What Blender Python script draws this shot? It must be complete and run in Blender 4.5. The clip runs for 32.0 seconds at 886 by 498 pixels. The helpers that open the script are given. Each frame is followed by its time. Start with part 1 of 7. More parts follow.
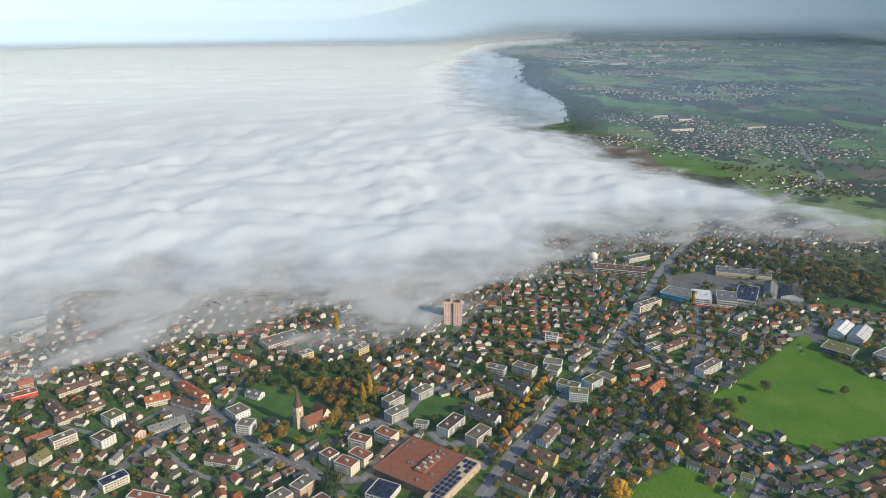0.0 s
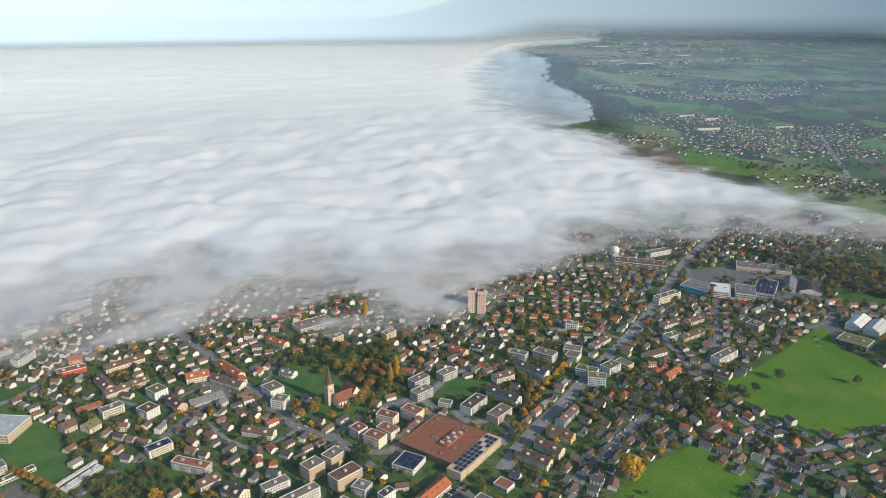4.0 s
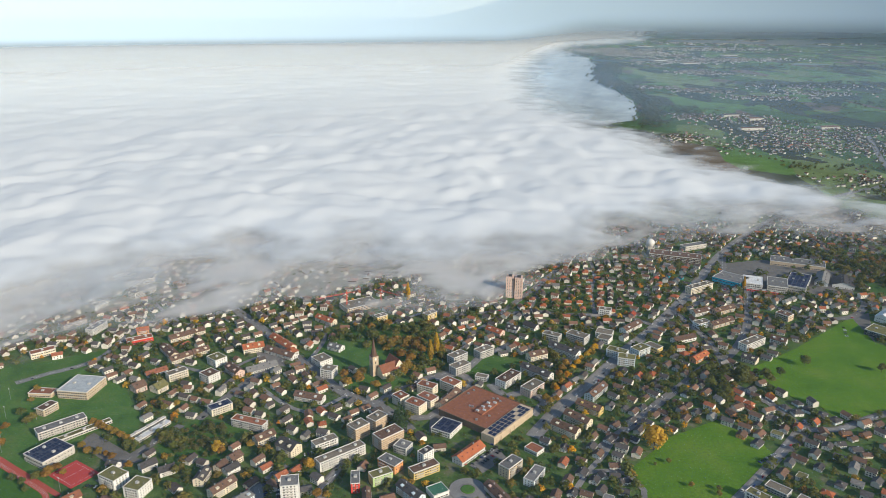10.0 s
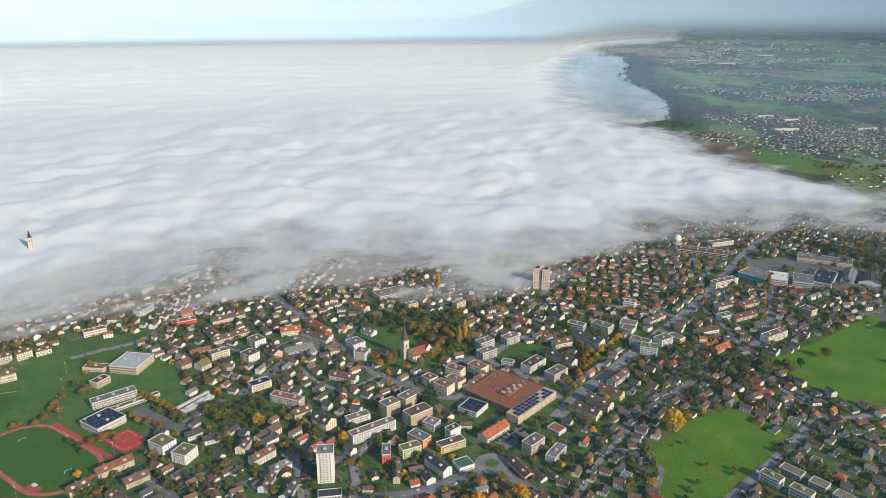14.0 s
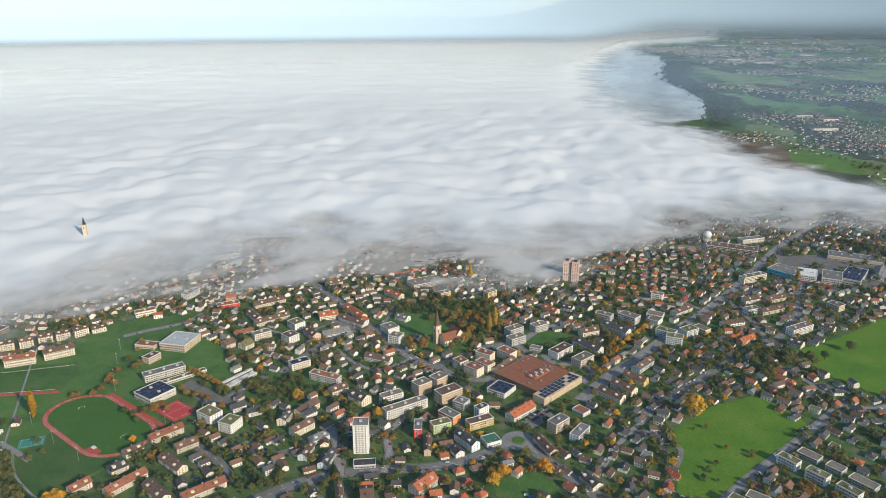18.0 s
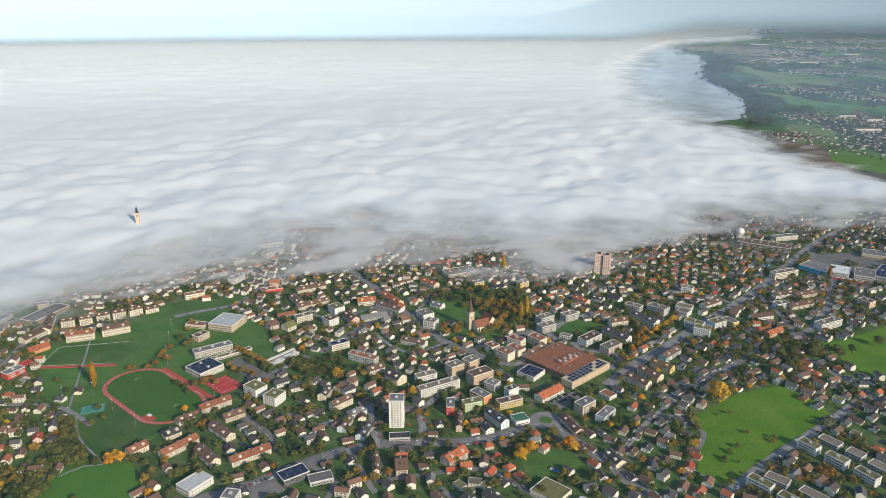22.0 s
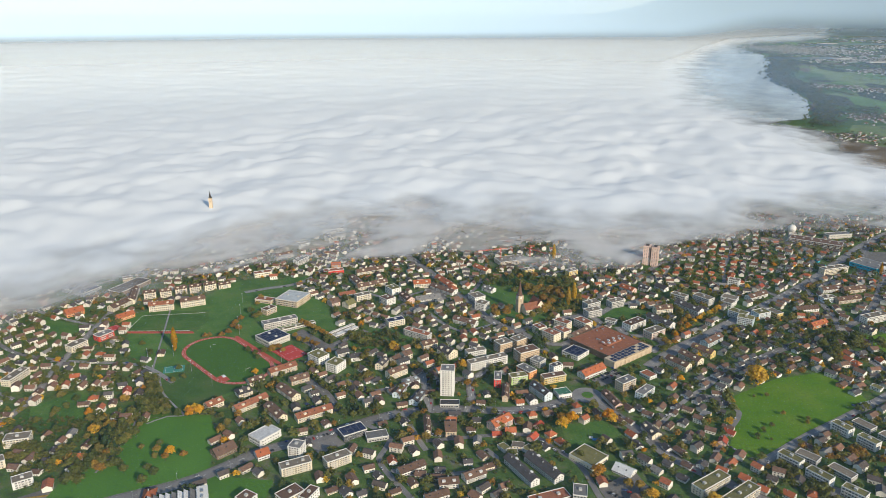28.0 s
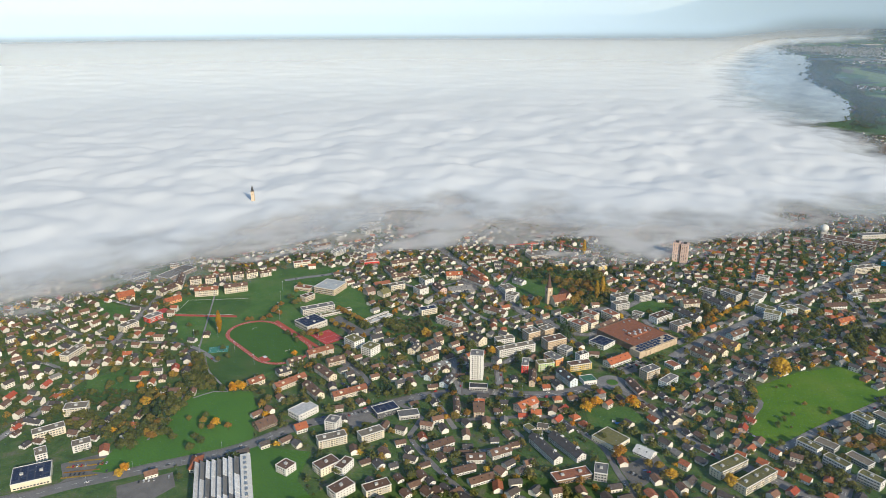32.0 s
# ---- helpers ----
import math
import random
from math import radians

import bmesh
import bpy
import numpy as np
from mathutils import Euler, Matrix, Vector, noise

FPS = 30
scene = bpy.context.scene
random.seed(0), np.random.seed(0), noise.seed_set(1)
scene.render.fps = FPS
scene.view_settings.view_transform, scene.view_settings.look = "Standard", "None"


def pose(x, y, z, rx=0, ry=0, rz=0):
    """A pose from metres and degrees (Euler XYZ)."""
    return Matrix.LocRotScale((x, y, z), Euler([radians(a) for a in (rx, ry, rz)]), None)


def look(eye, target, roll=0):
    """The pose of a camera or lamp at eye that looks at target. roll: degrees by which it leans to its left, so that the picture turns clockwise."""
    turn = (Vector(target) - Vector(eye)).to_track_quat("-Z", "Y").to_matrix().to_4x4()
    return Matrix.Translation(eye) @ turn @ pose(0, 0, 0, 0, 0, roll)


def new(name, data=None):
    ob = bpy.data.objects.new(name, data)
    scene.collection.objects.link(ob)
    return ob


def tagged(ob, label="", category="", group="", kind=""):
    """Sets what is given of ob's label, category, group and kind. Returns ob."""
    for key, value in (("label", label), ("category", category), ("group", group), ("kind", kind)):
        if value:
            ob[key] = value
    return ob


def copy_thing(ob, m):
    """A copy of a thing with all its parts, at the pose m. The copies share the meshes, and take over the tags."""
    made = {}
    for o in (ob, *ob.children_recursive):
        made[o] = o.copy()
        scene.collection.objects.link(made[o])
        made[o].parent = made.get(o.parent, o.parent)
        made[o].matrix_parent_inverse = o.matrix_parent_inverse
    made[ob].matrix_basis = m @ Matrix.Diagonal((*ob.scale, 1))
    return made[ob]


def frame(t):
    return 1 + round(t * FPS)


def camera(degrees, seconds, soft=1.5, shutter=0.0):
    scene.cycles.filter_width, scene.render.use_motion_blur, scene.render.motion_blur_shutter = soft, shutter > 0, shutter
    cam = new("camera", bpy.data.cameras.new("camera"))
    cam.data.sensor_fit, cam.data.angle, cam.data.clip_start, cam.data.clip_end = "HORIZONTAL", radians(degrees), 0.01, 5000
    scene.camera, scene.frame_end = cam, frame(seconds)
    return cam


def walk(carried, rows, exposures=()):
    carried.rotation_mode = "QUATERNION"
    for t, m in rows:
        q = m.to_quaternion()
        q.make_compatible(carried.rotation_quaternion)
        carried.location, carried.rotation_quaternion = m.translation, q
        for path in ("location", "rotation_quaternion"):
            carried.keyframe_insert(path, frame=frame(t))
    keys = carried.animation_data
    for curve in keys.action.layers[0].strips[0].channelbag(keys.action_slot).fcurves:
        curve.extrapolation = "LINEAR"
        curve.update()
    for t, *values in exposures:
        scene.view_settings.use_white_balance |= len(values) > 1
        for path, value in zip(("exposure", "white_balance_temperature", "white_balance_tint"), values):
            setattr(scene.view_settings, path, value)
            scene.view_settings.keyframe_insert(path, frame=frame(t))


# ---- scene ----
EXPOSE, KELVIN, TINT, SKY, SUN, HAZE = 0.6, 6500, 6, 0.10, 3.3, 0.40
cam = camera(63.35, 32.0, 0.65)
ROWS = [
    (0.0, -0.00, 0.00, 462.00, -0.000, -17.891, -0.115),
    (2.0, 0.01, -23.33, 461.78, 1.035, -17.917, -0.134),
    (4.0, 0.77, -46.10, 461.40, 2.112, -17.924, -0.132),
    (6.0, 2.21, -68.48, 460.92, 3.235, -17.921, -0.119),
    (8.0, 4.28, -90.62, 460.39, 4.406, -17.916, -0.104),
    (10.0, 6.93, -112.65, 459.86, 5.628, -17.913, -0.093),
    (12.0, 10.13, -134.63, 459.36, 6.899, -17.917, -0.091),
    (14.0, 13.86, -156.64, 458.91, 8.217, -17.930, -0.099),
    (16.0, 18.11, -178.67, 458.53, 9.582, -17.953, -0.120),
    (18.0, 22.87, -200.73, 458.23, 10.988, -17.986, -0.152),
    (20.0, 28.17, -222.77, 457.99, 12.431, -18.025, -0.192),
    (22.0, 34.02, -244.70, 457.79, 13.905, -18.069, -0.236),
    (24.0, 40.45, -266.43, 457.62, 15.401, -18.110, -0.277),
    (26.0, 47.52, -287.79, 457.43, 16.912, -18.144, -0.307),
    (28.0, 55.27, -308.63, 457.18, 18.427, -18.161, -0.315),
    (30.0, 63.78, -328.74, 456.81, 19.935, -18.153, -0.290),
    (32.0, 73.13, -347.86, 456.24, 21.423, -18.107, -0.218),
]
walk(cam, [(t, pose(x, y, z, 0, 0, yaw) @ pose(0, 0, 0, 90 + pitch, 0, -roll)) for t, x, y, z, yaw, pitch, roll in ROWS], [(0.0, EXPOSE, KELVIN, TINT), (32.0, EXPOSE, KELVIN, TINT)])

# ---- sky, sun ----
SUN_AT, SUN_UP = 126.0, 24.0  # degrees clockwise from +y, and above the horizon
world = bpy.data.worlds.new("sky")
scene.world = world
world.use_nodes = True
wn = world.node_tree
sky = wn.nodes.new("ShaderNodeTexSky")
sky.sky_type, sky.sun_disc = "NISHITA", False
sky.sun_elevation, sky.sun_rotation = radians(SUN_UP), radians(SUN_AT)
sky.altitude, sky.air_density, sky.dust_density, sky.ozone_density = 400, 1.2, 0.5, 1.6
wn.nodes["Background"].inputs["Strength"].default_value = SKY
wn.links.new(sky.outputs[0], wn.nodes["Background"].inputs["Color"])
sun = new("sun", bpy.data.lights.new("sun", "SUN"))
sun.data.energy, sun.data.angle, sun.data.color = SUN, radians(1.5), (1.0, 0.845, 0.66)
sa, se = radians(SUN_AT), radians(SUN_UP)
sun.matrix_world = look((0, 0, 900), (-math.sin(sa) * math.cos(se), -math.cos(sa) * math.cos(se), 900 - math.sin(se)))

# ---- materials ----
def mix_node(nt, fac, a, b, blend="MIX"):
    m = nt.nodes.new("ShaderNodeMix")
    m.data_type, m.blend_type = "RGBA", blend
    for sock, v in ((m.inputs[0], fac), (m.inputs[6], a), (m.inputs[7], b)):
        if isinstance(v, bpy.types.NodeSocket):
            nt.links.new(v, sock)
        else:
            sock.default_value = v if not isinstance(v, tuple) else (*v[:3], 1)
    return m.outputs[2]


def ramp_node(nt, fac, *stops):
    r = nt.nodes.new("ShaderNodeValToRGB")
    while len(r.color_ramp.elements) < len(stops):
        r.color_ramp.elements.new(0.5)
    for e, (p, c) in zip(r.color_ramp.elements, stops):
        e.position, e.color = p, (*c, 1) if isinstance(c, tuple) else (c, c, c, 1)
    nt.links.new(fac, r.inputs[0])
    return r.outputs[0]


def noise_node(nt, vec, scale, detail=3.0, rough=0.55):
    n = nt.nodes.new("ShaderNodeTexNoise")
    n.inputs["Scale"].default_value, n.inputs["Detail"].default_value, n.inputs["Roughness"].default_value = scale, detail, rough
    nt.links.new(vec, n.inputs["Vector"])
    return n.outputs[0]


def blank(name, rough=0.8):
    m = bpy.data.materials.new(name)
    m.use_nodes = True
    nt = m.node_tree
    b = nt.nodes["Principled BSDF"]
    b.inputs["Roughness"].default_value = rough
    b.inputs["Specular IOR Level"].default_value = 0.25
    pos = nt.nodes.new("ShaderNodeNewGeometry").outputs["Position"]
    return m, nt, b, pos


def bumped(nt, b, height, strength, distance):
    n = nt.nodes.new("ShaderNodeBump")
    n.inputs["Strength"].default_value, n.inputs["Distance"].default_value = strength, distance
    nt.links.new(height, n.inputs["Height"])
    nt.links.new(n.outputs[0], b.inputs["Normal"])


def surface(name, col, rough=0.8, wear=0.25, grain=1.5, vary=0.0, metal=0.0, island=False):
    """Painted, plastered or tiled surface: base colour, blotches, fine grain, and a shift from one thing to the next."""
    m, nt, b, pos = blank(name, rough)
    dark = tuple(c * (1 - wear) for c in col)
    lite = tuple(min(1, c * (1 + wear * 0.45)) for c in col)
    c = ramp_node(nt, noise_node(nt, pos, 0.22, 4), (0.3, dark), (0.72, lite))
    c = mix_node(nt, 0.35, c, ramp_node(nt, noise_node(nt, pos, grain, 2), (0.35, dark), (0.7, col)))
    if vary:
        rnd = nt.nodes.new("ShaderNodeNewGeometry").outputs["Random Per Island"] if island else nt.nodes.new("ShaderNodeObjectInfo").outputs["Random"]
        hsv = nt.nodes.new("ShaderNodeHueSaturation")
        mr = nt.nodes.new("ShaderNodeMapRange")
        mr.inputs["To Min"].default_value, mr.inputs["To Max"].default_value = 1 - vary, 1 + vary * 0.6
        nt.links.new(rnd, mr.inputs["Value"])
        nt.links.new(mr.outputs[0], hsv.inputs["Value"])
        nt.links.new(c, hsv.inputs["Color"])
        c = hsv.outputs[0]
    nt.links.new(c, b.inputs["Base Color"])
    b.inputs["Metallic"].default_value = metal
    bumped(nt, b, noise_node(nt, pos, grain * 2, 2), 0.25, 0.1)
    return m


WALL = {k: surface("plaster_" + k, c, 0.85, 0.14, 0.9, 0.12) for k, c in dict(
    white=(0.75, 0.735, 0.70), cream=(0.76, 0.67, 0.51), grey=(0.46, 0.45, 0.43), tan=(0.58, 0.46, 0.33), pink=(0.70, 0.50, 0.42),
    yellow=(0.74, 0.55, 0.20), orange=(0.72, 0.32, 0.12), red=(0.62, 0.07, 0.05), lime=(0.50, 0.66, 0.28), paleblue=(0.62, 0.70, 0.74),
    blue=(0.05, 0.44, 0.60), brown=(0.22, 0.15, 0.10), slate=(0.10, 0.10, 0.11), concrete=(0.55, 0.52, 0.47), bands=(0.44, 0.33, 0.22),
    glass=(0.30, 0.33, 0.36)).items()}
COVER = {k: surface("cover_" + k, c, 0.85, 0.32, 0.8, 0.22) for k, c in dict(
    brown=(0.15, 0.092, 0.066), orange=(0.40, 0.125, 0.055), terracotta=(0.29, 0.115, 0.065), slate=(0.085, 0.078, 0.078), grey=(0.20, 0.197, 0.195),
    gravel=(0.21, 0.18, 0.14), moss=(0.17, 0.16, 0.065), green=(0.06, 0.17, 0.11), white=(0.66, 0.67, 0.68), dark=(0.07, 0.07, 0.075),
    solar=(0.055, 0.065, 0.11), glass=(0.45, 0.48, 0.50), red=(0.40, 0.085, 0.045)).items()}
TARP = surface("blue_tarpaulin", (0.05, 0.22, 0.50), 0.5, 0.2)
TRIM = surface("trim_pale", (0.70, 0.68, 0.64), 0.6, 0.15)
PANE = surface("window_glass", (0.035, 0.042, 0.05), 0.12, 0.3)
METAL = surface("galvanised_metal", (0.45, 0.46, 0.47), 0.4, 0.2, 1.5, 0.0, 0.7)
RAIL = surface("balcony_rail", (0.52, 0.50, 0.46), 0.6, 0.2)
SOLAR = surface("solar_glass", (0.025, 0.035, 0.075), 0.18, 0.3)
RUBBER = surface("rubber", (0.02, 0.02, 0.02), 0.9, 0.2)
BARK = surface("bark", (0.10, 0.075, 0.05), 0.95, 0.4)
CRANE_RED = surface("crane_paint", (0.62, 0.10, 0.06), 0.5, 0.2)
TRACK = surface("running_track", (0.42, 0.085, 0.06), 0.9, 0.14, 0.6)
COURT = surface("red_court", (0.46, 0.06, 0.055), 0.85, 0.12, 0.6)
LINE = surface("white_line", (0.75, 0.74, 0.70), 0.8, 0.2)
FAR_WALL = surface("distant_plaster", (0.74, 0.70, 0.62), 0.9, 0.14, 0.4, 0.26, 0, True)


def mixed_tiles():
    """Roofs of the joined houses: mostly dark brown and slate, some orange."""
    m, nt, b, pos = blank("mixed_tiles", 0.9)
    rnd = nt.nodes.new("ShaderNodeNewGeometry").outputs["Random Per Island"]
    c = ramp_node(nt, rnd, (0.0, (0.085, 0.07, 0.064)), (0.24, (0.15, 0.092, 0.066)), (0.48, (0.095, 0.088, 0.088)), (0.62, (0.20, 0.112, 0.075)), (0.86, (0.32, 0.11, 0.055)), (0.94, (0.20, 0.19, 0.18)))
    nt.nodes[-1].color_ramp.interpolation = "CONSTANT"
    c = mix_node(nt, 1.0, c, ramp_node(nt, noise_node(nt, pos, 0.5, 4), (0.3, 0.7), (0.7, 1.25)), "MULTIPLY")
    nt.links.new(c, b.inputs["Base Color"])
    return m


FAR_ROOF = mixed_tiles()


def ground_material(name, cols, s1, s2, rough=0.95, bump=0.3):
    m, nt, b, pos = blank(name, rough)
    a = ramp_node(nt, noise_node(nt, pos, s1, 4, 0.6), *[(0.28 + 0.44 * i / max(1, len(cols) - 1), c) for i, c in enumerate(cols)])
    f = ramp_node(nt, noise_node(nt, pos, s2, 3, 0.7), (0.3, 0.62), (0.7, 1.15))
    each = ramp_node(nt, nt.nodes.new("ShaderNodeObjectInfo").outputs["Random"], (0.0, 0.78), (1.0, 1.18))
    a = mix_node(nt, 1.0, a, each, "MULTIPLY")
    nt.links.new(mix_node(nt, 1.0, a, f, "MULTIPLY"), b.inputs["Base Color"])
    bumped(nt, b, noise_node(nt, pos, s2 * 1.7, 2), bump, 0.4)
    return m


ASPHALT = ground_material("asphalt", [(0.19, 0.187, 0.185), (0.235, 0.23, 0.228), (0.28, 0.275, 0.27)], 0.05, 1.2, 0.85, 0.1)
PAVING = ground_material("paving", [(0.16, 0.152, 0.145), (0.24, 0.228, 0.215)], 0.08, 0.9, 0.9, 0.1)
MEADOW = ground_material("meadow_grass", [(0.052, 0.135, 0.007), (0.085, 0.185, 0.009), (0.13, 0.21, 0.02)], 0.012, 0.35)
LAWN = ground_material("lawn_grass", [(0.045, 0.115, 0.022), (0.07, 0.155, 0.03), (0.11, 0.165, 0.045)], 0.03, 0.4)
PITCH = ground_material("pitch_grass", [(0.055, 0.15, 0.018), (0.075, 0.185, 0.024)], 0.02, 0.5)
SOIL = ground_material("ploughed_soil", [(0.13, 0.085, 0.05), (0.19, 0.13, 0.08)], 0.03, 0.6)
# the lake's pale sky reflection is painted into its base colour
WATER = ground_material("sky_toned_water", [(0.47, 0.54, 0.59), (0.52, 0.59, 0.64)], 0.002, 0.004, 0.25, 0.0)


def land_material():
    """The one ground sheet: gardens and yards in the town, a patchwork of fields beyond (plan kept in the uv map)."""
    m, nt, b, pos = blank("land", 0.95)
    uv = nt.nodes.new("ShaderNodeUVMap")
    uv.uv_map = "plan"
    gard = ramp_node(nt, noise_node(nt, pos, 0.045, 4, 0.65), (0.30, (0.045, 0.075, 0.024)), (0.44, (0.06, 0.12, 0.028)), (0.55, (0.09, 0.145, 0.04)), (0.63, (0.13, 0.14, 0.075)), (0.78, (0.19, 0.18, 0.165)))
    gard = mix_node(nt, 1.0, gard, ramp_node(nt, noise_node(nt, pos, 0.5, 3, 0.7), (0.3, 0.6), (0.7, 1.2)), "MULTIPLY")
    mp = nt.nodes.new("ShaderNodeMapping")
    mp.inputs["Scale"].default_value, mp.inputs["Rotation"].default_value = (5.2, 2.1, 1.0), (0, 0, 0.5)
    nt.links.new(uv.outputs[0], mp.inputs[0])
    vo = nt.nodes.new("ShaderNodeTexVoronoi")
    vo.inputs["Scale"].default_value, vo.inputs["Randomness"].default_value = 1.0, 0.75
    nt.links.new(mp.outputs[0], vo.inputs["Vector"])
    sep = nt.nodes.new("ShaderNodeSeparateColor")
    nt.links.new(vo.outputs["Color"], sep.inputs[0])
    fld = ramp_node(nt, sep.outputs[0], (0.0, (0.065, 0.13, 0.035)), (0.24, (0.11, 0.21, 0.055)), (0.44, (0.06, 0.075, 0.045)), (0.58, (0.16, 0.22, 0.08)), (0.74, (0.15, 0.12, 0.085)), (0.84, (0.04, 0.06, 0.035)))
    for n in [n for n in nt.nodes if n.type == "VALTORGB"][-1:]:
        n.color_ramp.interpolation = "CONSTANT"
    fld = mix_node(nt, 1.0, fld, ramp_node(nt, noise_node(nt, uv.outputs[0], 9.0, 4, 0.65), (0.3, 0.65), (0.7, 1.2)), "MULTIPLY")
    wood = ramp_node(nt, noise_node(nt, uv.outputs[0], 2.6, 5, 0.6), (0.585, 0.0), (0.60, 1.0))
    fld = mix_node(nt, wood, fld, ramp_node(nt, noise_node(nt, uv.outputs[0], 60.0, 3, 0.7), (0.3, (0.02, 0.035, 0.018)), (0.7, (0.065, 0.07, 0.03))))
    at = nt.nodes.new("ShaderNodeAttribute")
    at.attribute_name = "farmland"
    nt.links.new(mix_node(nt, at.outputs["Fac"], gard, fld), b.inputs["Base Color"])
    bumped(nt, b, noise_node(nt, pos, 0.6, 3), 0.4, 0.5)
    return m


LAND = land_material()
HILL = ground_material("wooded_hills", [(0.03, 0.05, 0.03), (0.05, 0.075, 0.04), (0.07, 0.10, 0.045)], 0.006, 0.05)


def leaf_material(name, *cols):
    m, nt, b, pos = blank(name, 0.8)
    g = nt.nodes.new("ShaderNodeNewGeometry")
    tone = nt.nodes.new("ShaderNodeAttribute")
    tone.attribute_name = "tone"
    o = nt.nodes.new("ShaderNodeObjectInfo")
    tot = nt.nodes.new("ShaderNodeMath")
    tot.operation = "ADD"
    nt.links.new(tone.outputs["Fac"], tot.inputs[0])
    nt.links.new(o.outputs["Random"], tot.inputs[1])
    part_of = nt.nodes.new("ShaderNodeMath")
    part_of.operation = "FRACT"
    nt.links.new(tot.outputs[0], part_of.inputs[0])
    c = ramp_node(nt, part_of.outputs[0], *[(i / max(1, len(cols) - 1), k) for i, k in enumerate(cols)])
    hsv = nt.nodes.new("ShaderNodeHueSaturation")
    mr = nt.nodes.new("ShaderNodeMapRange")
    mr.inputs["To Min"].default_value, mr.inputs["To Max"].default_value = 0.7, 1.3
    nt.links.new(g.outputs["Random Per Island"], mr.inputs["Value"])
    nt.links.new(mr.outputs[0], hsv.inputs["Value"])
    nt.links.new(c, hsv.inputs["Color"])
    nt.links.new(hsv.outputs[0], b.inputs["Base Color"])
    t = nt.nodes.new("ShaderNodeBsdfTranslucent")
    nt.links.new(hsv.outputs[0], t.inputs["Color"])
    mx = nt.nodes.new("ShaderNodeMixShader")
    mx.inputs[0].default_value = 0.42
    nt.links.new(b.outputs[0], mx.inputs[1])
    nt.links.new(t.outputs[0], mx.inputs[2])
    nt.links.new(mx.outputs[0], nt.nodes["Material Output"].inputs["Surface"])
    return m


LEAF = {
    "G": leaf_material("golden_leaves", (0.60, 0.26, 0.02), (0.72, 0.40, 0.03), (0.62, 0.42, 0.05), (0.45, 0.22, 0.03)),
    "A": leaf_material("rusty_leaves", (0.27, 0.15, 0.035), (0.35, 0.20, 0.04), (0.38, 0.26, 0.05), (0.22, 0.17, 0.045)),
    "D": leaf_material("autumn_green_leaves", (0.08, 0.11, 0.03), (0.12, 0.145, 0.038), (0.17, 0.17, 0.045), (0.14, 0.155, 0.04), (0.24, 0.20, 0.055)),
    "P": leaf_material("yellow_poplar_leaves", (0.42, 0.23, 0.015), (0.50, 0.31, 0.03), (0.36, 0.24, 0.03)),
    "C": leaf_material("conifer_needles", (0.03, 0.055, 0.022), (0.045, 0.08, 0.03), (0.055, 0.095, 0.035)),
    "S": leaf_material("shrub_leaves", (0.06, 0.085, 0.026), (0.10, 0.13, 0.038), (0.13, 0.15, 0.045), (0.17, 0.15, 0.05), (0.085, 0.11, 0.034)),
}


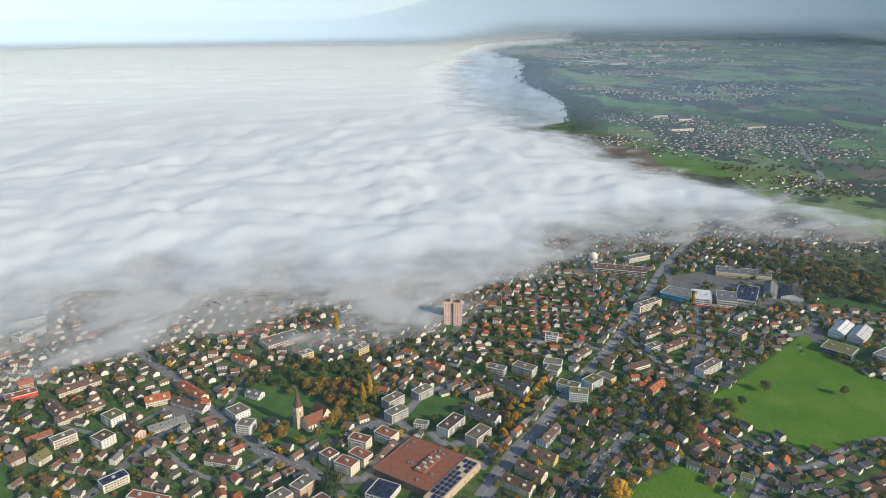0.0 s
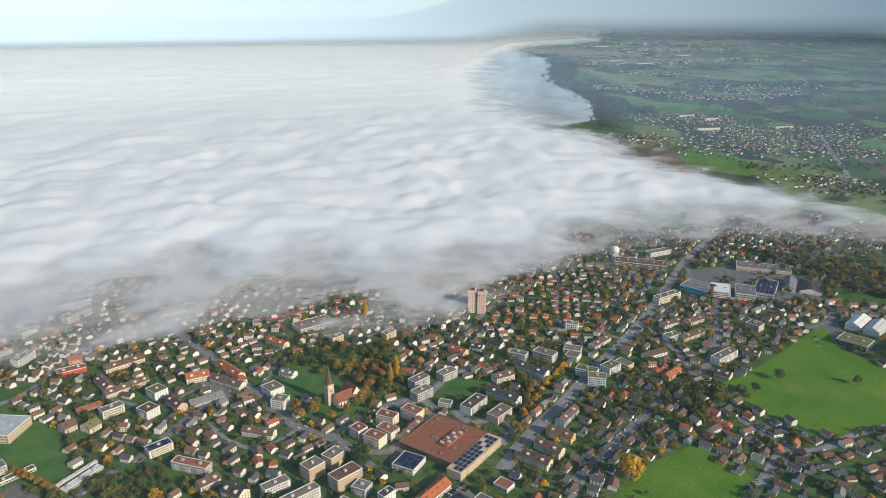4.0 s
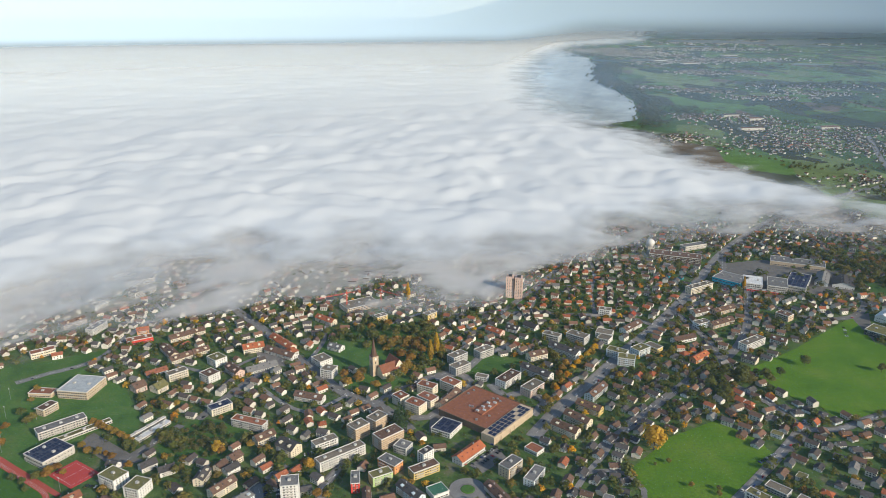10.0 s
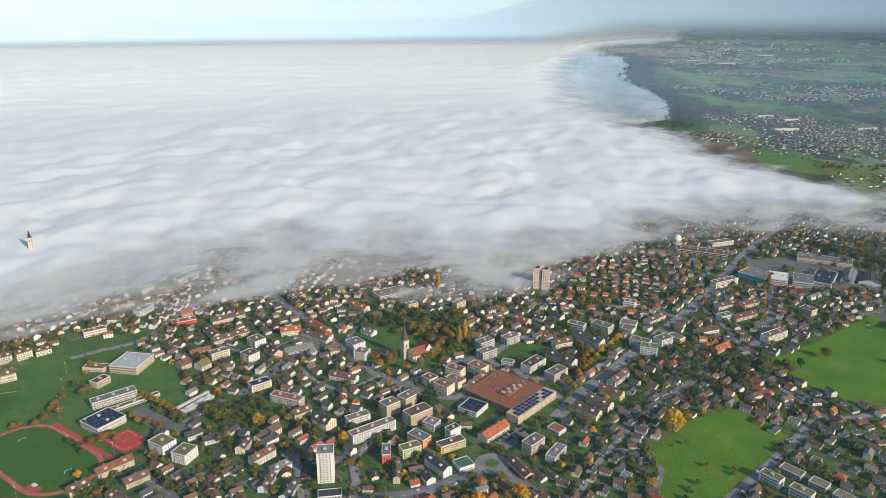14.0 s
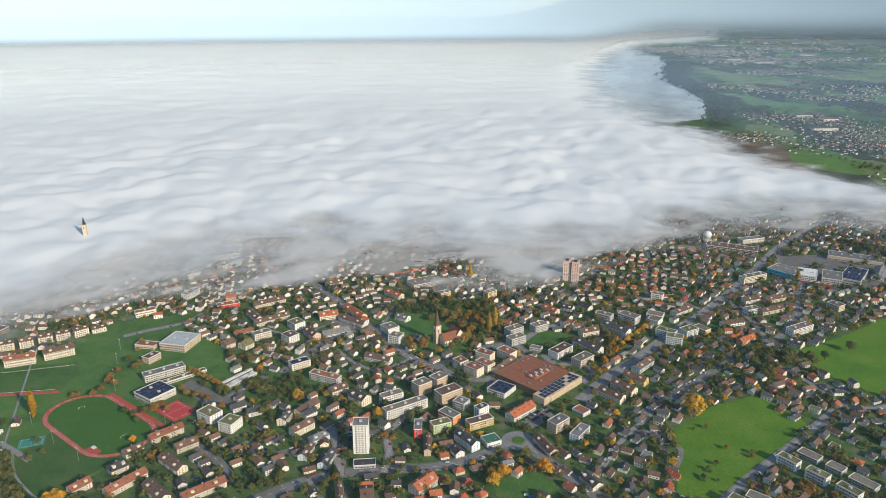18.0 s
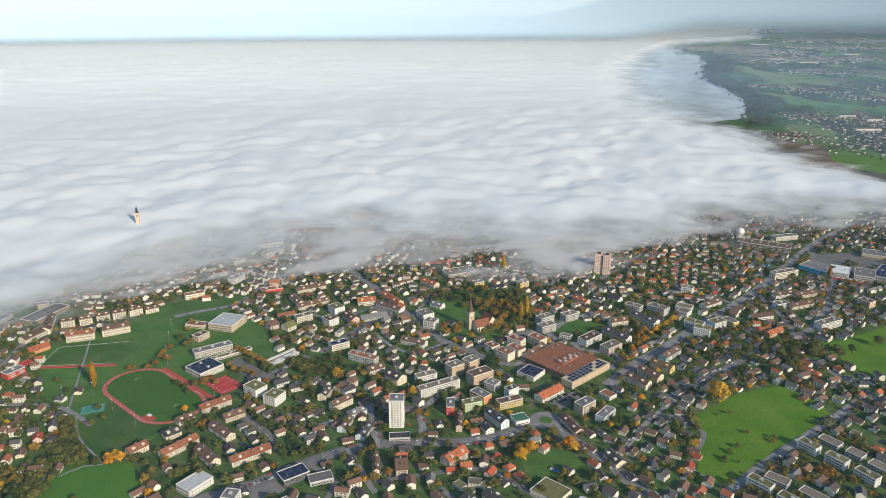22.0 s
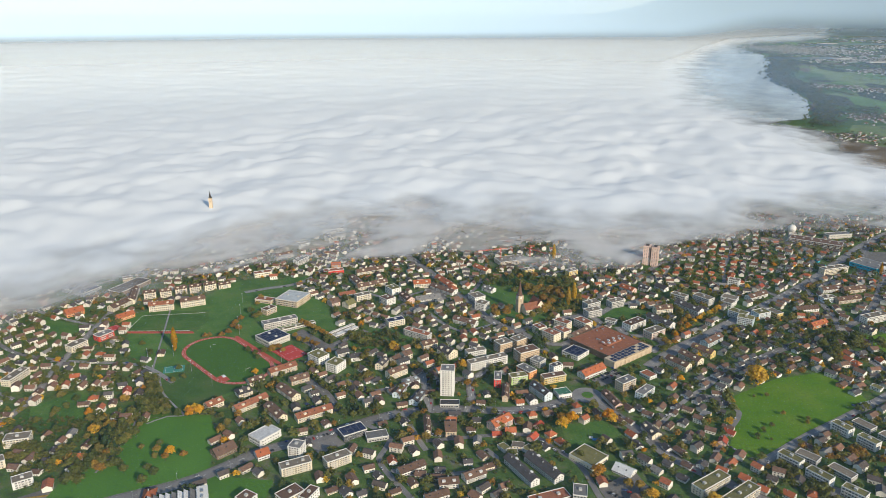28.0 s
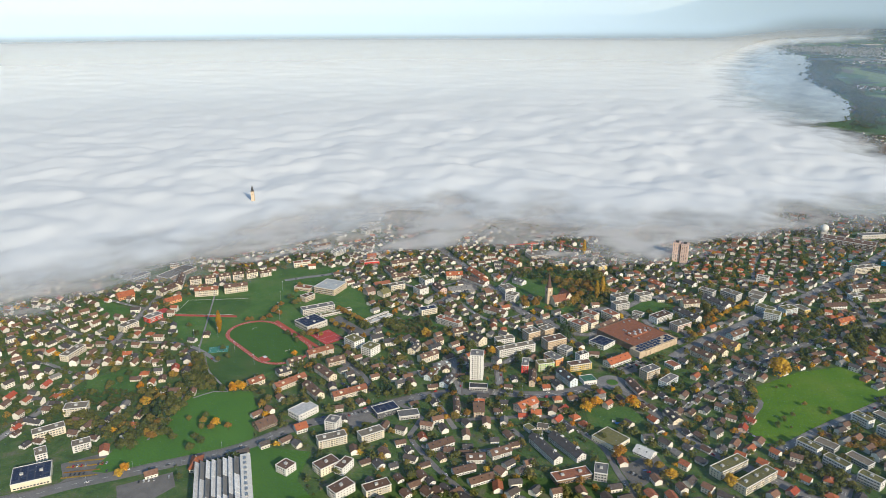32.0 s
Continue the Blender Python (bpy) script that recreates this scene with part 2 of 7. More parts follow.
def fog_material(name, strength, tint, grain=0.7, size=7.0, round_off=0.3, detail=5.0):
    """Cloud: thickness from the mesh, torn by noise; light scattered inside evens out the shading of its heads."""
    m = bpy.data.materials.new(name)
    m.use_nodes = True
    nt = m.node_tree
    nt.nodes.remove(nt.nodes["Principled BSDF"])
    uv = nt.nodes.new("ShaderNodeUVMap")
    uv.uv_map = "plan"
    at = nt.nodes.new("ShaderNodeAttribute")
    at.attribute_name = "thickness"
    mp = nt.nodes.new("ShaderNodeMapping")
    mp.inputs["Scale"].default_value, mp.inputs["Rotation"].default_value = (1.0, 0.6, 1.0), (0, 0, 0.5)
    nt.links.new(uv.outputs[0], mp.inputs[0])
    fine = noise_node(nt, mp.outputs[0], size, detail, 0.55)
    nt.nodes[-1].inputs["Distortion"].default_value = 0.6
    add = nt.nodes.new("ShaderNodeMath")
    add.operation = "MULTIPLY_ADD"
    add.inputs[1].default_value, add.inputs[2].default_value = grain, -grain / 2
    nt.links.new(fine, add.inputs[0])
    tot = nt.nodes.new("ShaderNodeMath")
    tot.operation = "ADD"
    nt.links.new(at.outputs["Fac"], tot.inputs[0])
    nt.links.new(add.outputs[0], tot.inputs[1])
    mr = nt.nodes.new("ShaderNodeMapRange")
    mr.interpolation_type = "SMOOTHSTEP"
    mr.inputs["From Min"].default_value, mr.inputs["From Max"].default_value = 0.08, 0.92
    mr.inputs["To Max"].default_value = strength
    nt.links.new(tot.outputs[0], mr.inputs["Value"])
    low = nt.nodes.new("ShaderNodeVectorMath")
    low.operation = "MULTIPLY_ADD"
    low.inputs[1].default_value, low.inputs[2].default_value = (round_off,) * 3, (0, 0, 1 - round_off)
    nt.links.new(nt.nodes.new("ShaderNodeNewGeometry").outputs["Normal"], low.inputs[0])
    unit = nt.nodes.new("ShaderNodeVectorMath")
    unit.operation = "NORMALIZE"
    nt.links.new(low.outputs[0], unit.inputs[0])
    d = nt.nodes.new("ShaderNodeBsdfDiffuse")
    t = nt.nodes.new("ShaderNodeBsdfTranslucent")
    for s in (d, t):
        s.inputs["Color"].default_value = (*tint, 1)
        nt.links.new(unit.outputs[0], s.inputs["Normal"])
    mx = nt.nodes.new("ShaderNodeMixShader")
    mx.inputs[0].default_value = 0.18
    nt.links.new(d.outputs[0], mx.inputs[1])
    nt.links.new(t.outputs[0], mx.inputs[2])
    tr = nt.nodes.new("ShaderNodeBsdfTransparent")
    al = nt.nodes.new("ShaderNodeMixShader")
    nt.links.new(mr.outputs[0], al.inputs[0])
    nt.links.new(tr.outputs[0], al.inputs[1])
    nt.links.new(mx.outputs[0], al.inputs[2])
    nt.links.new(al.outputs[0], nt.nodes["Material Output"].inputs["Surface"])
    return m

# ---- mesh helpers ----
class Build:
    """Collects corners and faces for one mesh."""

    def __init__(self):
        self.v, self.f, self.m = [], [], []

    def add(self, verts, faces, mat=0):
        n = len(self.v)
        self.v.extend(verts)
        self.f.extend([tuple(i + n for i in q) for q in faces])
        self.m.extend([mat] * len(faces))

    def box(self, x0, x1, y0, y1, z0, z1, mat=0):
        self.add([(x0, y0, z0), (x1, y0, z0), (x1, y1, z0), (x0, y1, z0), (x0, y0, z1), (x1, y0, z1), (x1, y1, z1), (x0, y1, z1)],
                 [(0, 3, 2, 1), (4, 5, 6, 7), (0, 1, 5, 4), (1, 2, 6, 5), (2, 3, 7, 6), (3, 0, 4, 7)], mat)

    def tube(self, x, y, z0, z1, r0, r1, n=8, mat=0):
        c = [(math.cos(2 * math.pi * i / n), math.sin(2 * math.pi * i / n)) for i in range(n)]
        self.add([(x + r0 * a, y + r0 * b, z0) for a, b in c] + [(x + r1 * a, y + r1 * b, z1) for a, b in c],
                 [(i, (i + 1) % n, n + (i + 1) % n, n + i) for i in range(n)] + [tuple(range(n - 1, -1, -1)), tuple(range(n, 2 * n))], mat)

    def mesh(self, name, *mats, smooth=False):
        me = bpy.data.meshes.new(name)
        me.from_pydata(self.v, [], self.f)
        for k in mats:
            me.materials.append(k)
        if len(mats) > 1:
            me.polygons.foreach_set("material_index", self.m)
        if smooth:
            me.polygons.foreach_set("use_smooth", [True] * len(self.f))
        me.update()
        return me


def part(name, mesh, parent, label="", at=None):
    ob = new(name, mesh)
    ob.parent = parent
    if at is not None:
        ob.matrix_basis = at
    return tagged(ob, label)


def lattice(x, y, seed):
    """Smooth random field with cells one unit wide, from -1 to 1."""
    xi, yi = np.floor(x).astype(np.int64), np.floor(y).astype(np.int64)
    fx, fy = x - xi, y - yi
    fx, fy = fx * fx * fx * (fx * (fx * 6 - 15) + 10), fy * fy * fy * (fy * (fy * 6 - 15) + 10)

    def corner(a, b):
        h = np.sin((a * 127.1 + b * 311.7 + seed * 74.7)) * 43758.5453
        return (h - np.floor(h)) * 2 - 1
    top = corner(xi, yi) * (1 - fx) + corner(xi + 1, yi) * fx
    low = corner(xi, yi + 1) * (1 - fx) + corner(xi + 1, yi + 1) * fx
    return top * (1 - fy) + low * fy


def fbm(x, y, seed, octaves=4, gain=0.5):
    tot, amp, norm = 0, 1.0, 0.0
    for k in range(octaves):
        c, s = math.cos(0.6 * k), math.sin(0.6 * k)
        tot = tot + amp * lattice((c * x - s * y) * 2 ** k + 17.3 * k, (s * x + c * y) * 2 ** k + 5.1 * k, seed + k)
        norm, amp = norm + amp, amp * gain
    return tot / norm


# ---- the land: level under the town, rising as a far rim towards the horizon ----
CX, CY, EYE_Z, FLAT, RIM = 30.0, -175.0, 459.0, 3400.0, 4770.0


def rim_of(dist):
    """How a true distance is drawn in to the rim: near distance and rise of the land there."""
    dist = np.asarray(dist, float)
    span = RIM - FLAT
    p = span / FLAT
    s = 1 - (FLAT / np.maximum(dist, FLAT)) ** (1 / p)
    near = np.where(dist > FLAT, FLAT + span * s, dist)
    return near, EYE_Z * (1 - near / np.maximum(dist, 1.0))


def seat(x, y, z=0.0):
    """Where a plan point of the far land stands on the rim."""
    dx, dy = x - CX, y - CY
    dist = math.hypot(dx, dy)
    near, rise = rim_of(dist)
    k = float(near) / max(dist, 1.0)
    return CX + dx * k, CY + dy * k, float(rise) + z * k, k


def polar_sheet(name, mat, az, dist, lift, attr=None, field=None, smooth=True):
    """A sheet over azimuths and true distances round the town; lift and field give its height and its density from the plan."""
    A, D = np.meshgrid(np.radians(az), dist)
    X, Y = CX + D * np.sin(A), CY + D * np.cos(A)
    near, rise = rim_of(D)
    k = near / np.maximum(D, 1)
    Z = rise + lift(X, Y, D) * k
    V = np.stack([CX + (X - CX) * k, CY + (Y - CY) * k, Z], -1).reshape(-1, 3)
    n, m = len(az), len(dist)
    i = (np.arange(m - 1)[:, None] * n + np.arange(n - 1)[None]).ravel()
    F = np.stack([i, i + n, i + n + 1, i + 1], 1)
    if field is not None:
        val = field(X, Y, D).ravel()
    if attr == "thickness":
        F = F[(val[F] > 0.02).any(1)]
    me = bpy.data.meshes.new(name)
    me.from_pydata(V.tolist(), [], F.tolist())
    uv = me.uv_layers.new(name="plan")
    loops = np.empty(len(me.loops), np.int32)
    me.loops.foreach_get("vertex_index", loops)
    P = np.stack([X.ravel(), Y.ravel()], 1) / 1000.0
    uv.data.foreach_set("uv", P[loops].ravel().astype(np.float32))
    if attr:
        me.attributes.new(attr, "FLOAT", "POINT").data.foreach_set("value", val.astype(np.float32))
    me.materials.append(mat)
    if smooth:
        me.polygons.foreach_set("use_smooth", [True] * len(me.polygons))
    me.update()
    return new(name, me)


def ease(a, b, x):
    t = np.clip((x - a) / (b - a), 0, 1)
    return t * t * (3 - 2 * t)


far_steps = np.concatenate([np.arange(0, 3400, 100.0) + 1, 3400 * 1.02 ** np.arange(0, 190)])


def land_lift(x, y, d):
    return 0.0 * d


ground = polar_sheet("ground", LAND, np.concatenate([np.arange(-180, -80, 4.0), np.arange(-80, 64, 1.0), np.arange(64, 181, 4.0)]), far_steps, land_lift, "farmland",
                     lambda x, y, d: ease(950, 1250, np.hypot((x + 60) * 0.9, y - 700)))
tagged(ground, "green gardens, yards and a far patchwork of fields", "ground", kind="structure")


def shore_az(d):
    return np.interp(d, [2600, 3300, 3550, 4110, 4870, 6000, 7750, 9400, 10650, 14000], [-4, 5.2, 8.9, 8.7, 7.4, 5.6, 5.5, 4.7, 3.3, 1.0])


def lake_sheet():
    ds = 3250 * 1.02 ** np.arange(0, 95)
    b = Build()
    n = 40
    for d in ds:
        for a in np.linspace(-75, float(shore_az(d)) + 0.25 * float(lattice(np.array([d / 150.0]), np.array([0.5]), 4)[0]), n):
            x, y, z, k = seat(CX + d * math.sin(radians(a)), CY + d * math.cos(radians(a)), 0.0)
            b.v.append((x, y, z + 3.0))
    for j in range(len(ds) - 1):
        b.f.extend([(j * n + i, j * n + i + 1, (j + 1) * n + i + 1, (j + 1) * n + i) for i in range(n - 1)])
    return tagged(new("water", b.mesh("water", WATER, smooth=True)), "lake water with the pale sky reflection in its colour, reaching under the fog", "lake", kind="structure")


lake_sheet()

# ---- the fog bank, and the tinted sheets that stand in for haze ----
FRONT = [(-1500, 150), (-1048, 447), (-983, 620), (-894, 690), (-790, 850), (-700, 1010), (-600, 1105), (-530, 1200), (-415, 1235), (-300, 1300), (-150, 1260), (17, 1287), (130, 1360), (230, 1470),
         (408, 1550), (659, 1650), (860, 1560), (840, 1740), (644, 1960), (560, 2180), (500, 2480), (440, 2800), (330, 3040), (170, 3450), (120, 4150), (90, 5600), (330, 8800), (700, 11500), (2300, 14500),
         (5200, 32000), (14000, 100000), (40000, 400000), (-400000, 400000), (-400000, 150)]


def front_depth(x, y):
    """Metres inside the fog's front line on the plan (outside: minus)."""
    best = np.full(x.shape, 1e9)
    inside = np.zeros(x.shape, bool)
    for (ax, ay), (bx, by) in zip(FRONT, FRONT[1:] + FRONT[:1]):
        ex, ey = bx - ax, by - ay
        t = np.clip(((x - ax) * ex + (y - ay) * ey) / (ex * ex + ey * ey), 0, 1)
        best = np.minimum(best, np.hypot(x - ax - t * ex, y - ay - t * ey))
        cross = ((ay > y) != (by > y)) & (x < ex * (y - ay) / (ey if ey else 1e-9) + ax)
        inside ^= cross
    return np.where(inside, best, -best)


def domes(x, y, cell, seed):
    """Rounded heads of cloud, one in each cell of a jittered grid."""
    gx, gy = np.floor(x / cell), np.floor(y / cell)
    tot = np.zeros(x.shape)
    for i in (-1, 0, 1):
        for j in (-1, 0, 1):
            cx, cy = gx + i, gy + j
            r = [np.modf(np.abs(np.sin(cx * 127.1 + cy * 311.7 + seed * 7.3 + k * 74.7)) * 43758.5)[0] for k in range(3)]
            far = np.hypot(x / cell - cx - 0.15 - 0.7 * r[0], y / cell - cy - 0.15 - 0.7 * r[1]) / (0.62 + 0.36 * r[2])
            tot += np.maximum(0, 1 - far * far) ** 3 * (0.55 + 0.45 * r[2])
    return np.minimum(tot, 1.2) ** 0.75


def puffs(x, y):
    """How high the heads of cloud stand: rounded swells of three sizes, bent by a slow drift; about 0 to 1."""
    u = x + 60 * fbm(x / 260, y / 260, 31, 3)
    v = y + 60 * fbm(x / 260, y / 260, 37, 3)
    return 0.42 * domes(u, v, 270, 1) + 0.34 * domes(u, v, 125, 2) + 0.2 * domes(u, v, 58, 3) + 0.16 * fbm(x / 800, y / 600, 5, 3)


def lobed_depth(x, y):
    """Depth inside the fog, its front drawn out into lobes."""
    return front_depth(x, y) + 70 * fbm(x / 210, y / 210, 91, 3) + 26 * fbm(x / 60, y / 60, 93, 3)


def bank_field(x, y, d):
    scale = np.clip(d / 3000, 1, 2.5)
    return np.clip(0.5 + lobed_depth(x, y) / (330 * scale) + 0.5 * (puffs(x, y) - 0.5) + 0.3 * ease(4200, 2200, d) * fbm(x / 130, y / 180, 21, 5, 0.6), -0.2, 1.6)


def veil_field(reach, width, seed, more):
    """Torn mist running out over the town before the bank, farthest before its middle."""
    def field(x, y, d):
        out = front_depth(x, y) + 30 + reach * ease(-640, -470, x) * ease(120, -120, x) * ease(720, 980, y)
        u, v = x + 45 * fbm(x / 160, y / 160, seed + 3, 3), y + 45 * fbm(x / 160, y / 160, seed + 4, 3)
        torn = fbm((0.8 * u + 0.6 * v) / 210, (0.8 * v - 0.6 * u) / 95, seed, 5, 0.6)
        return np.clip(0.42 + more + out / width + 0.95 * torn, -0.2, 1.3) * ease(-260, -110, out) * ease(3600, 2800, d)
    return field


def cloud_lift(base, tall):
    def lift(x, y, d):
        body = ease(-180, 380, front_depth(x, y))
        return base * (0.55 + 0.45 * body) + tall * (0.3 + 0.7 * body) * (puffs(x, y) - 0.4) * np.clip(2600 / d, 0.45, 1)
    return lift


fog_az = np.arange(-78, 38, 0.32)
fog_d = 600 * 1.0095 ** np.arange(0, 300)
fog_d = np.concatenate([fog_d, fog_d[-1] * 1.06 ** np.arange(1, 58)])
FOG_TEXT = {"fog_bank": "soft rolling bank of white fog over the lake shore", "fog_veil": "thin torn veil of mist at the edge of the fog"}
for nm, base, tall, field, top, tint, grain, size, detail in (
        ("fog_bank", 40, 30, bank_field, 0.99, (0.825, 0.862, 0.89), 0.3, 7.0, 4.0),
        ("fog_veil", 25, 14, veil_field(185, 330, 71, 0.04), 0.56, (0.94, 0.94, 0.945), 0.7, 9.0, 5.0),
        ("fog_veil", 15, 8, veil_field(270, 420, 81, 0.04), 0.38, (0.94, 0.93, 0.92), 0.8, 12.0, 5.0)):
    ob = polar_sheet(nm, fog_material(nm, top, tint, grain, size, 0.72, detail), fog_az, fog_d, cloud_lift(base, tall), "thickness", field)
    tagged(ob, FOG_TEXT[nm], "fog", kind="stuff")


def haze_tint_field(x, y, d):
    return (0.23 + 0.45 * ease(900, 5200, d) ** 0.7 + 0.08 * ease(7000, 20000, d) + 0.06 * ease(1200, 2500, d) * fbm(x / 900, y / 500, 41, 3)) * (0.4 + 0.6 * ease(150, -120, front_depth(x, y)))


def fog_haze_tint(x, y, d):
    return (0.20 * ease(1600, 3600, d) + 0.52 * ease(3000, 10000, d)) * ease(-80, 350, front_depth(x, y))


# aerial haze put into a blue tinted sheet, denser with distance
haze = polar_sheet("haze", fog_material("haze", HAZE, (0.46, 0.65, 0.88), 0.12, 1.0), np.arange(-78, 60, 2.0), 330 * 1.05 ** np.arange(0, 110), lambda x, y, d: 95 + 40 * ease(4000, 20000, d), "thickness", haze_tint_field)
tagged(haze, "blue tinted see-through sheet standing in for haze over the far plain", "haze", kind="stuff")
# added pale sheet: distance haze on the far fog, put into its tint
mist = polar_sheet("mist", fog_material("mist", 0.75, (0.85, 0.90, 0.935), 0.1, 1.0, 0.0), np.arange(-78, 38, 1.0), 1300 * 1.045 ** np.arange(0, 118), lambda x, y, d: 82 + 30 * ease(4000, 20000, d), "thickness", fog_haze_tint)
tagged(mist, "pale tinted see-through sheet standing in for haze over the far fog", "mist", kind="stuff")


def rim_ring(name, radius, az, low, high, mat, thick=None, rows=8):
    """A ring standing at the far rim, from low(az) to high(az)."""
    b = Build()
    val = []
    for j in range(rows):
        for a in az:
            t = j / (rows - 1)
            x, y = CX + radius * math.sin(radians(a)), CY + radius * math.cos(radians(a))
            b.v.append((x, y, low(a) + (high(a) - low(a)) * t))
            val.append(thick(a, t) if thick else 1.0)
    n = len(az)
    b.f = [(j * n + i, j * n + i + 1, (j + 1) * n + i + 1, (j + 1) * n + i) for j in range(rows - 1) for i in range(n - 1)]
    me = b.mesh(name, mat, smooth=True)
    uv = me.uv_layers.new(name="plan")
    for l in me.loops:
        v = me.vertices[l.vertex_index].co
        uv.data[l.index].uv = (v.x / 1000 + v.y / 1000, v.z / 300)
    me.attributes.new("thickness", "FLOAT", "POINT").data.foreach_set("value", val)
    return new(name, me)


def hill_top(a):
    h = float(fbm(np.array([a / 14.0]), np.array([0.3]), 3, 5)[0])
    up = float(ease(-10, 10, a))
    return EYE_Z - 25 + up * (420 + 150 * h)


tagged(rim_ring("far_hills", 4765, np.arange(-14, 42, 0.5), lambda a: 250, hill_top, HILL), "dark wooded hills on the horizon", "hills", kind="structure")
# added see-through ring: its blue colour paints the horizon haze over hills and sky
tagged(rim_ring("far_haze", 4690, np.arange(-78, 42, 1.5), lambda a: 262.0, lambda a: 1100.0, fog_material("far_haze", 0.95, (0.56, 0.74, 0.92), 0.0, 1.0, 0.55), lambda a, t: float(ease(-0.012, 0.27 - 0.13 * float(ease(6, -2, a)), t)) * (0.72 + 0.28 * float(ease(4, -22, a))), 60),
       "pale blue tinted ring standing in for haze before the horizon", "haze", kind="stuff")

# ---- roads, meadows, yards ----
ROADS, KEPT_FREE, TAKEN, STREET = [], [], [], []


def spline(pts, step=14.0):
    out = []
    for i in range(len(pts) - 1):
        p0, p1, p2, p3 = pts[max(i - 1, 0)], pts[i], pts[i + 1], pts[min(i + 2, len(pts) - 1)]
        n = max(2, int(math.hypot(p2[0] - p1[0], p2[1] - p1[1]) / step))
        for k in range(n):
            t = k / n
            out.append(tuple(0.5 * (2 * b + (c - a) * t + (2 * a - 5 * b + 4 * c - d) * t * t + (3 * b - a - 3 * c + d) * t ** 3) for a, b, c, d in zip(p0, p1, p2, p3)))
    return out + [pts[-1]]


def ribbon(b, line, left, right, z, thick=0.0):
    n0 = len(b.v)
    for i, (x, y) in enumerate(line):
        ax, ay = line[max(i - 1, 0)]
        bx, by = line[min(i + 1, len(line) - 1)]
        l = math.hypot(bx - ax, by - ay) or 1
        nx, ny = -(by - ay) / l, (bx - ax) / l
        b.v.extend([(x + nx * left, y + ny * left, z), (x + nx * right, y + ny * right, z)])
    for i in range(len(line) - 1):
        k = n0 + 2 * i
        b.f.append((k, k + 1, k + 3, k + 2))
        b.m.append(0)


def road(name, width, *xy):
    line = spline(list(zip(xy[0::2], xy[1::2])))
    b = Build()
    z = 0.30 + 0.03 * (len(ROADS) % 12)
    ribbon(b, line, -width / 2, width / 2, z)
    ob = tagged(new(name, b.mesh(name, ASPHALT)), "worn grey asphalt street between the houses", "road", kind="structure")
    if width >= 7:
        for side in (-1, 1):
            k = Build()
            ribbon(k, line, side * (width / 2 + 1.9) if side < 0 else width / 2, -width / 2 if side < 0 else width / 2 + 1.9, z + 0.13)
            tagged(new("pavement", k.mesh("pavement", PAVING)), "pale paved footway along the street", "pavement", kind="structure")
        k = Build()
        for i in range(0, len(line) - 1):
            (ax, ay), (bx, by) = line[i], line[i + 1]
            ribbon(k, [(ax, ay), (ax + (bx - ax) * 0.45, ay + (by - ay) * 0.45)], -0.16, 0.16, z + 0.05)
        part("centre_line", k.mesh("centre_line", LINE), ob, "broken white centre line")
    ROADS.append((line, width))
    return ob


AREA_MAT = {"field": PITCH, "red_strip": TRACK, "soil": SOIL, "meadow": MEADOW, "lawn": LAWN, "sports_lawn": LAWN, "forecourt": PAVING}
AREA_TEXT = {"field": ("deep green open field beside the houses", "field"), "red_strip": ("long red sports strip between the pitches", "sports strip"), "soil": ("brown ploughed field beside the houses", "field"), "meadow": ("open green meadow between the houses", "meadow"), "lawn": ("mown green lawn among the buildings", "lawn"),
             "sports_lawn": ("green practice lawn beside the running track", "lawn"), "forecourt": ("grey paved parking yard", "yard")}


def area(name, level, *xy):
    pts = list(zip(xy[0::2], xy[1::2]))
    b = Build()
    b.add([(x, y, level) for x, y in pts] + [(x, y, -0.5) for x, y in pts], [tuple(range(len(pts)))] + [(i, (i + 1) % len(pts), len(pts) + (i + 1) % len(pts), len(pts) + i) for i in range(len(pts))])
    me = b.mesh(name, AREA_MAT[name])
    bm = bmesh.new()
    bm.from_mesh(me)
    bmesh.ops.recalc_face_normals(bm, faces=bm.faces)
    bmesh.ops.triangulate(bm, faces=bm.faces)
    bm.to_mesh(me)
    bm.free()
    KEPT_FREE.append(pts)
    return tagged(new(name, me), AREA_TEXT[name][0], AREA_TEXT[name][1], kind="structure")


def within(pts, x, y):
    if not (min(p[0] for p in pts) < x < max(p[0] for p in pts)):
        return False
    hit = False
    for (ax, ay), (bx, by) in zip(pts, pts[1:] + pts[:1]):
        if (ay > y) != (by > y) and x < (bx - ax) * (y - ay) / (by - ay) + ax:
            hit = not hit
    return hit


def nearest_road(x, y):
    """Distance to the edge of the nearest street, and its direction in degrees."""
    if not STREET:
        for line, width in ROADS:
            for (ax, ay), (bx, by) in zip(line, line[1:]):
                STREET.append(((ax + bx) / 2, (ay + by) / 2, width / 2, math.degrees(math.atan2(by - ay, bx - ax))))
        STREET.append(np.array(STREET).T)
    px, py, half, turn = STREET[-1]
    d = np.hypot(px - x, py - y) - half
    i = int(d.argmin())
    return float(d[i]), float(turn[i])


# roads and lanes: name, width, plan points
road("main_road", 14.6, 38, 613, 76, 688, 120, 756, 178, 856, 228, 934, 296, 1055, 371, 1206, 438, 1336, 523, 1470, 627, 1611, 751, 1757, 940, 1922, 1069, 2027, 1155, 2167, 1239, 2414, 1437, 2968)
road("ring_road", 12.3, -104, 612, -133, 647, -155, 667, -196, 687, -238, 727, -273, 766, -319, 811, -370, 871, -426, 927, -506, 1008, -586, 1085)
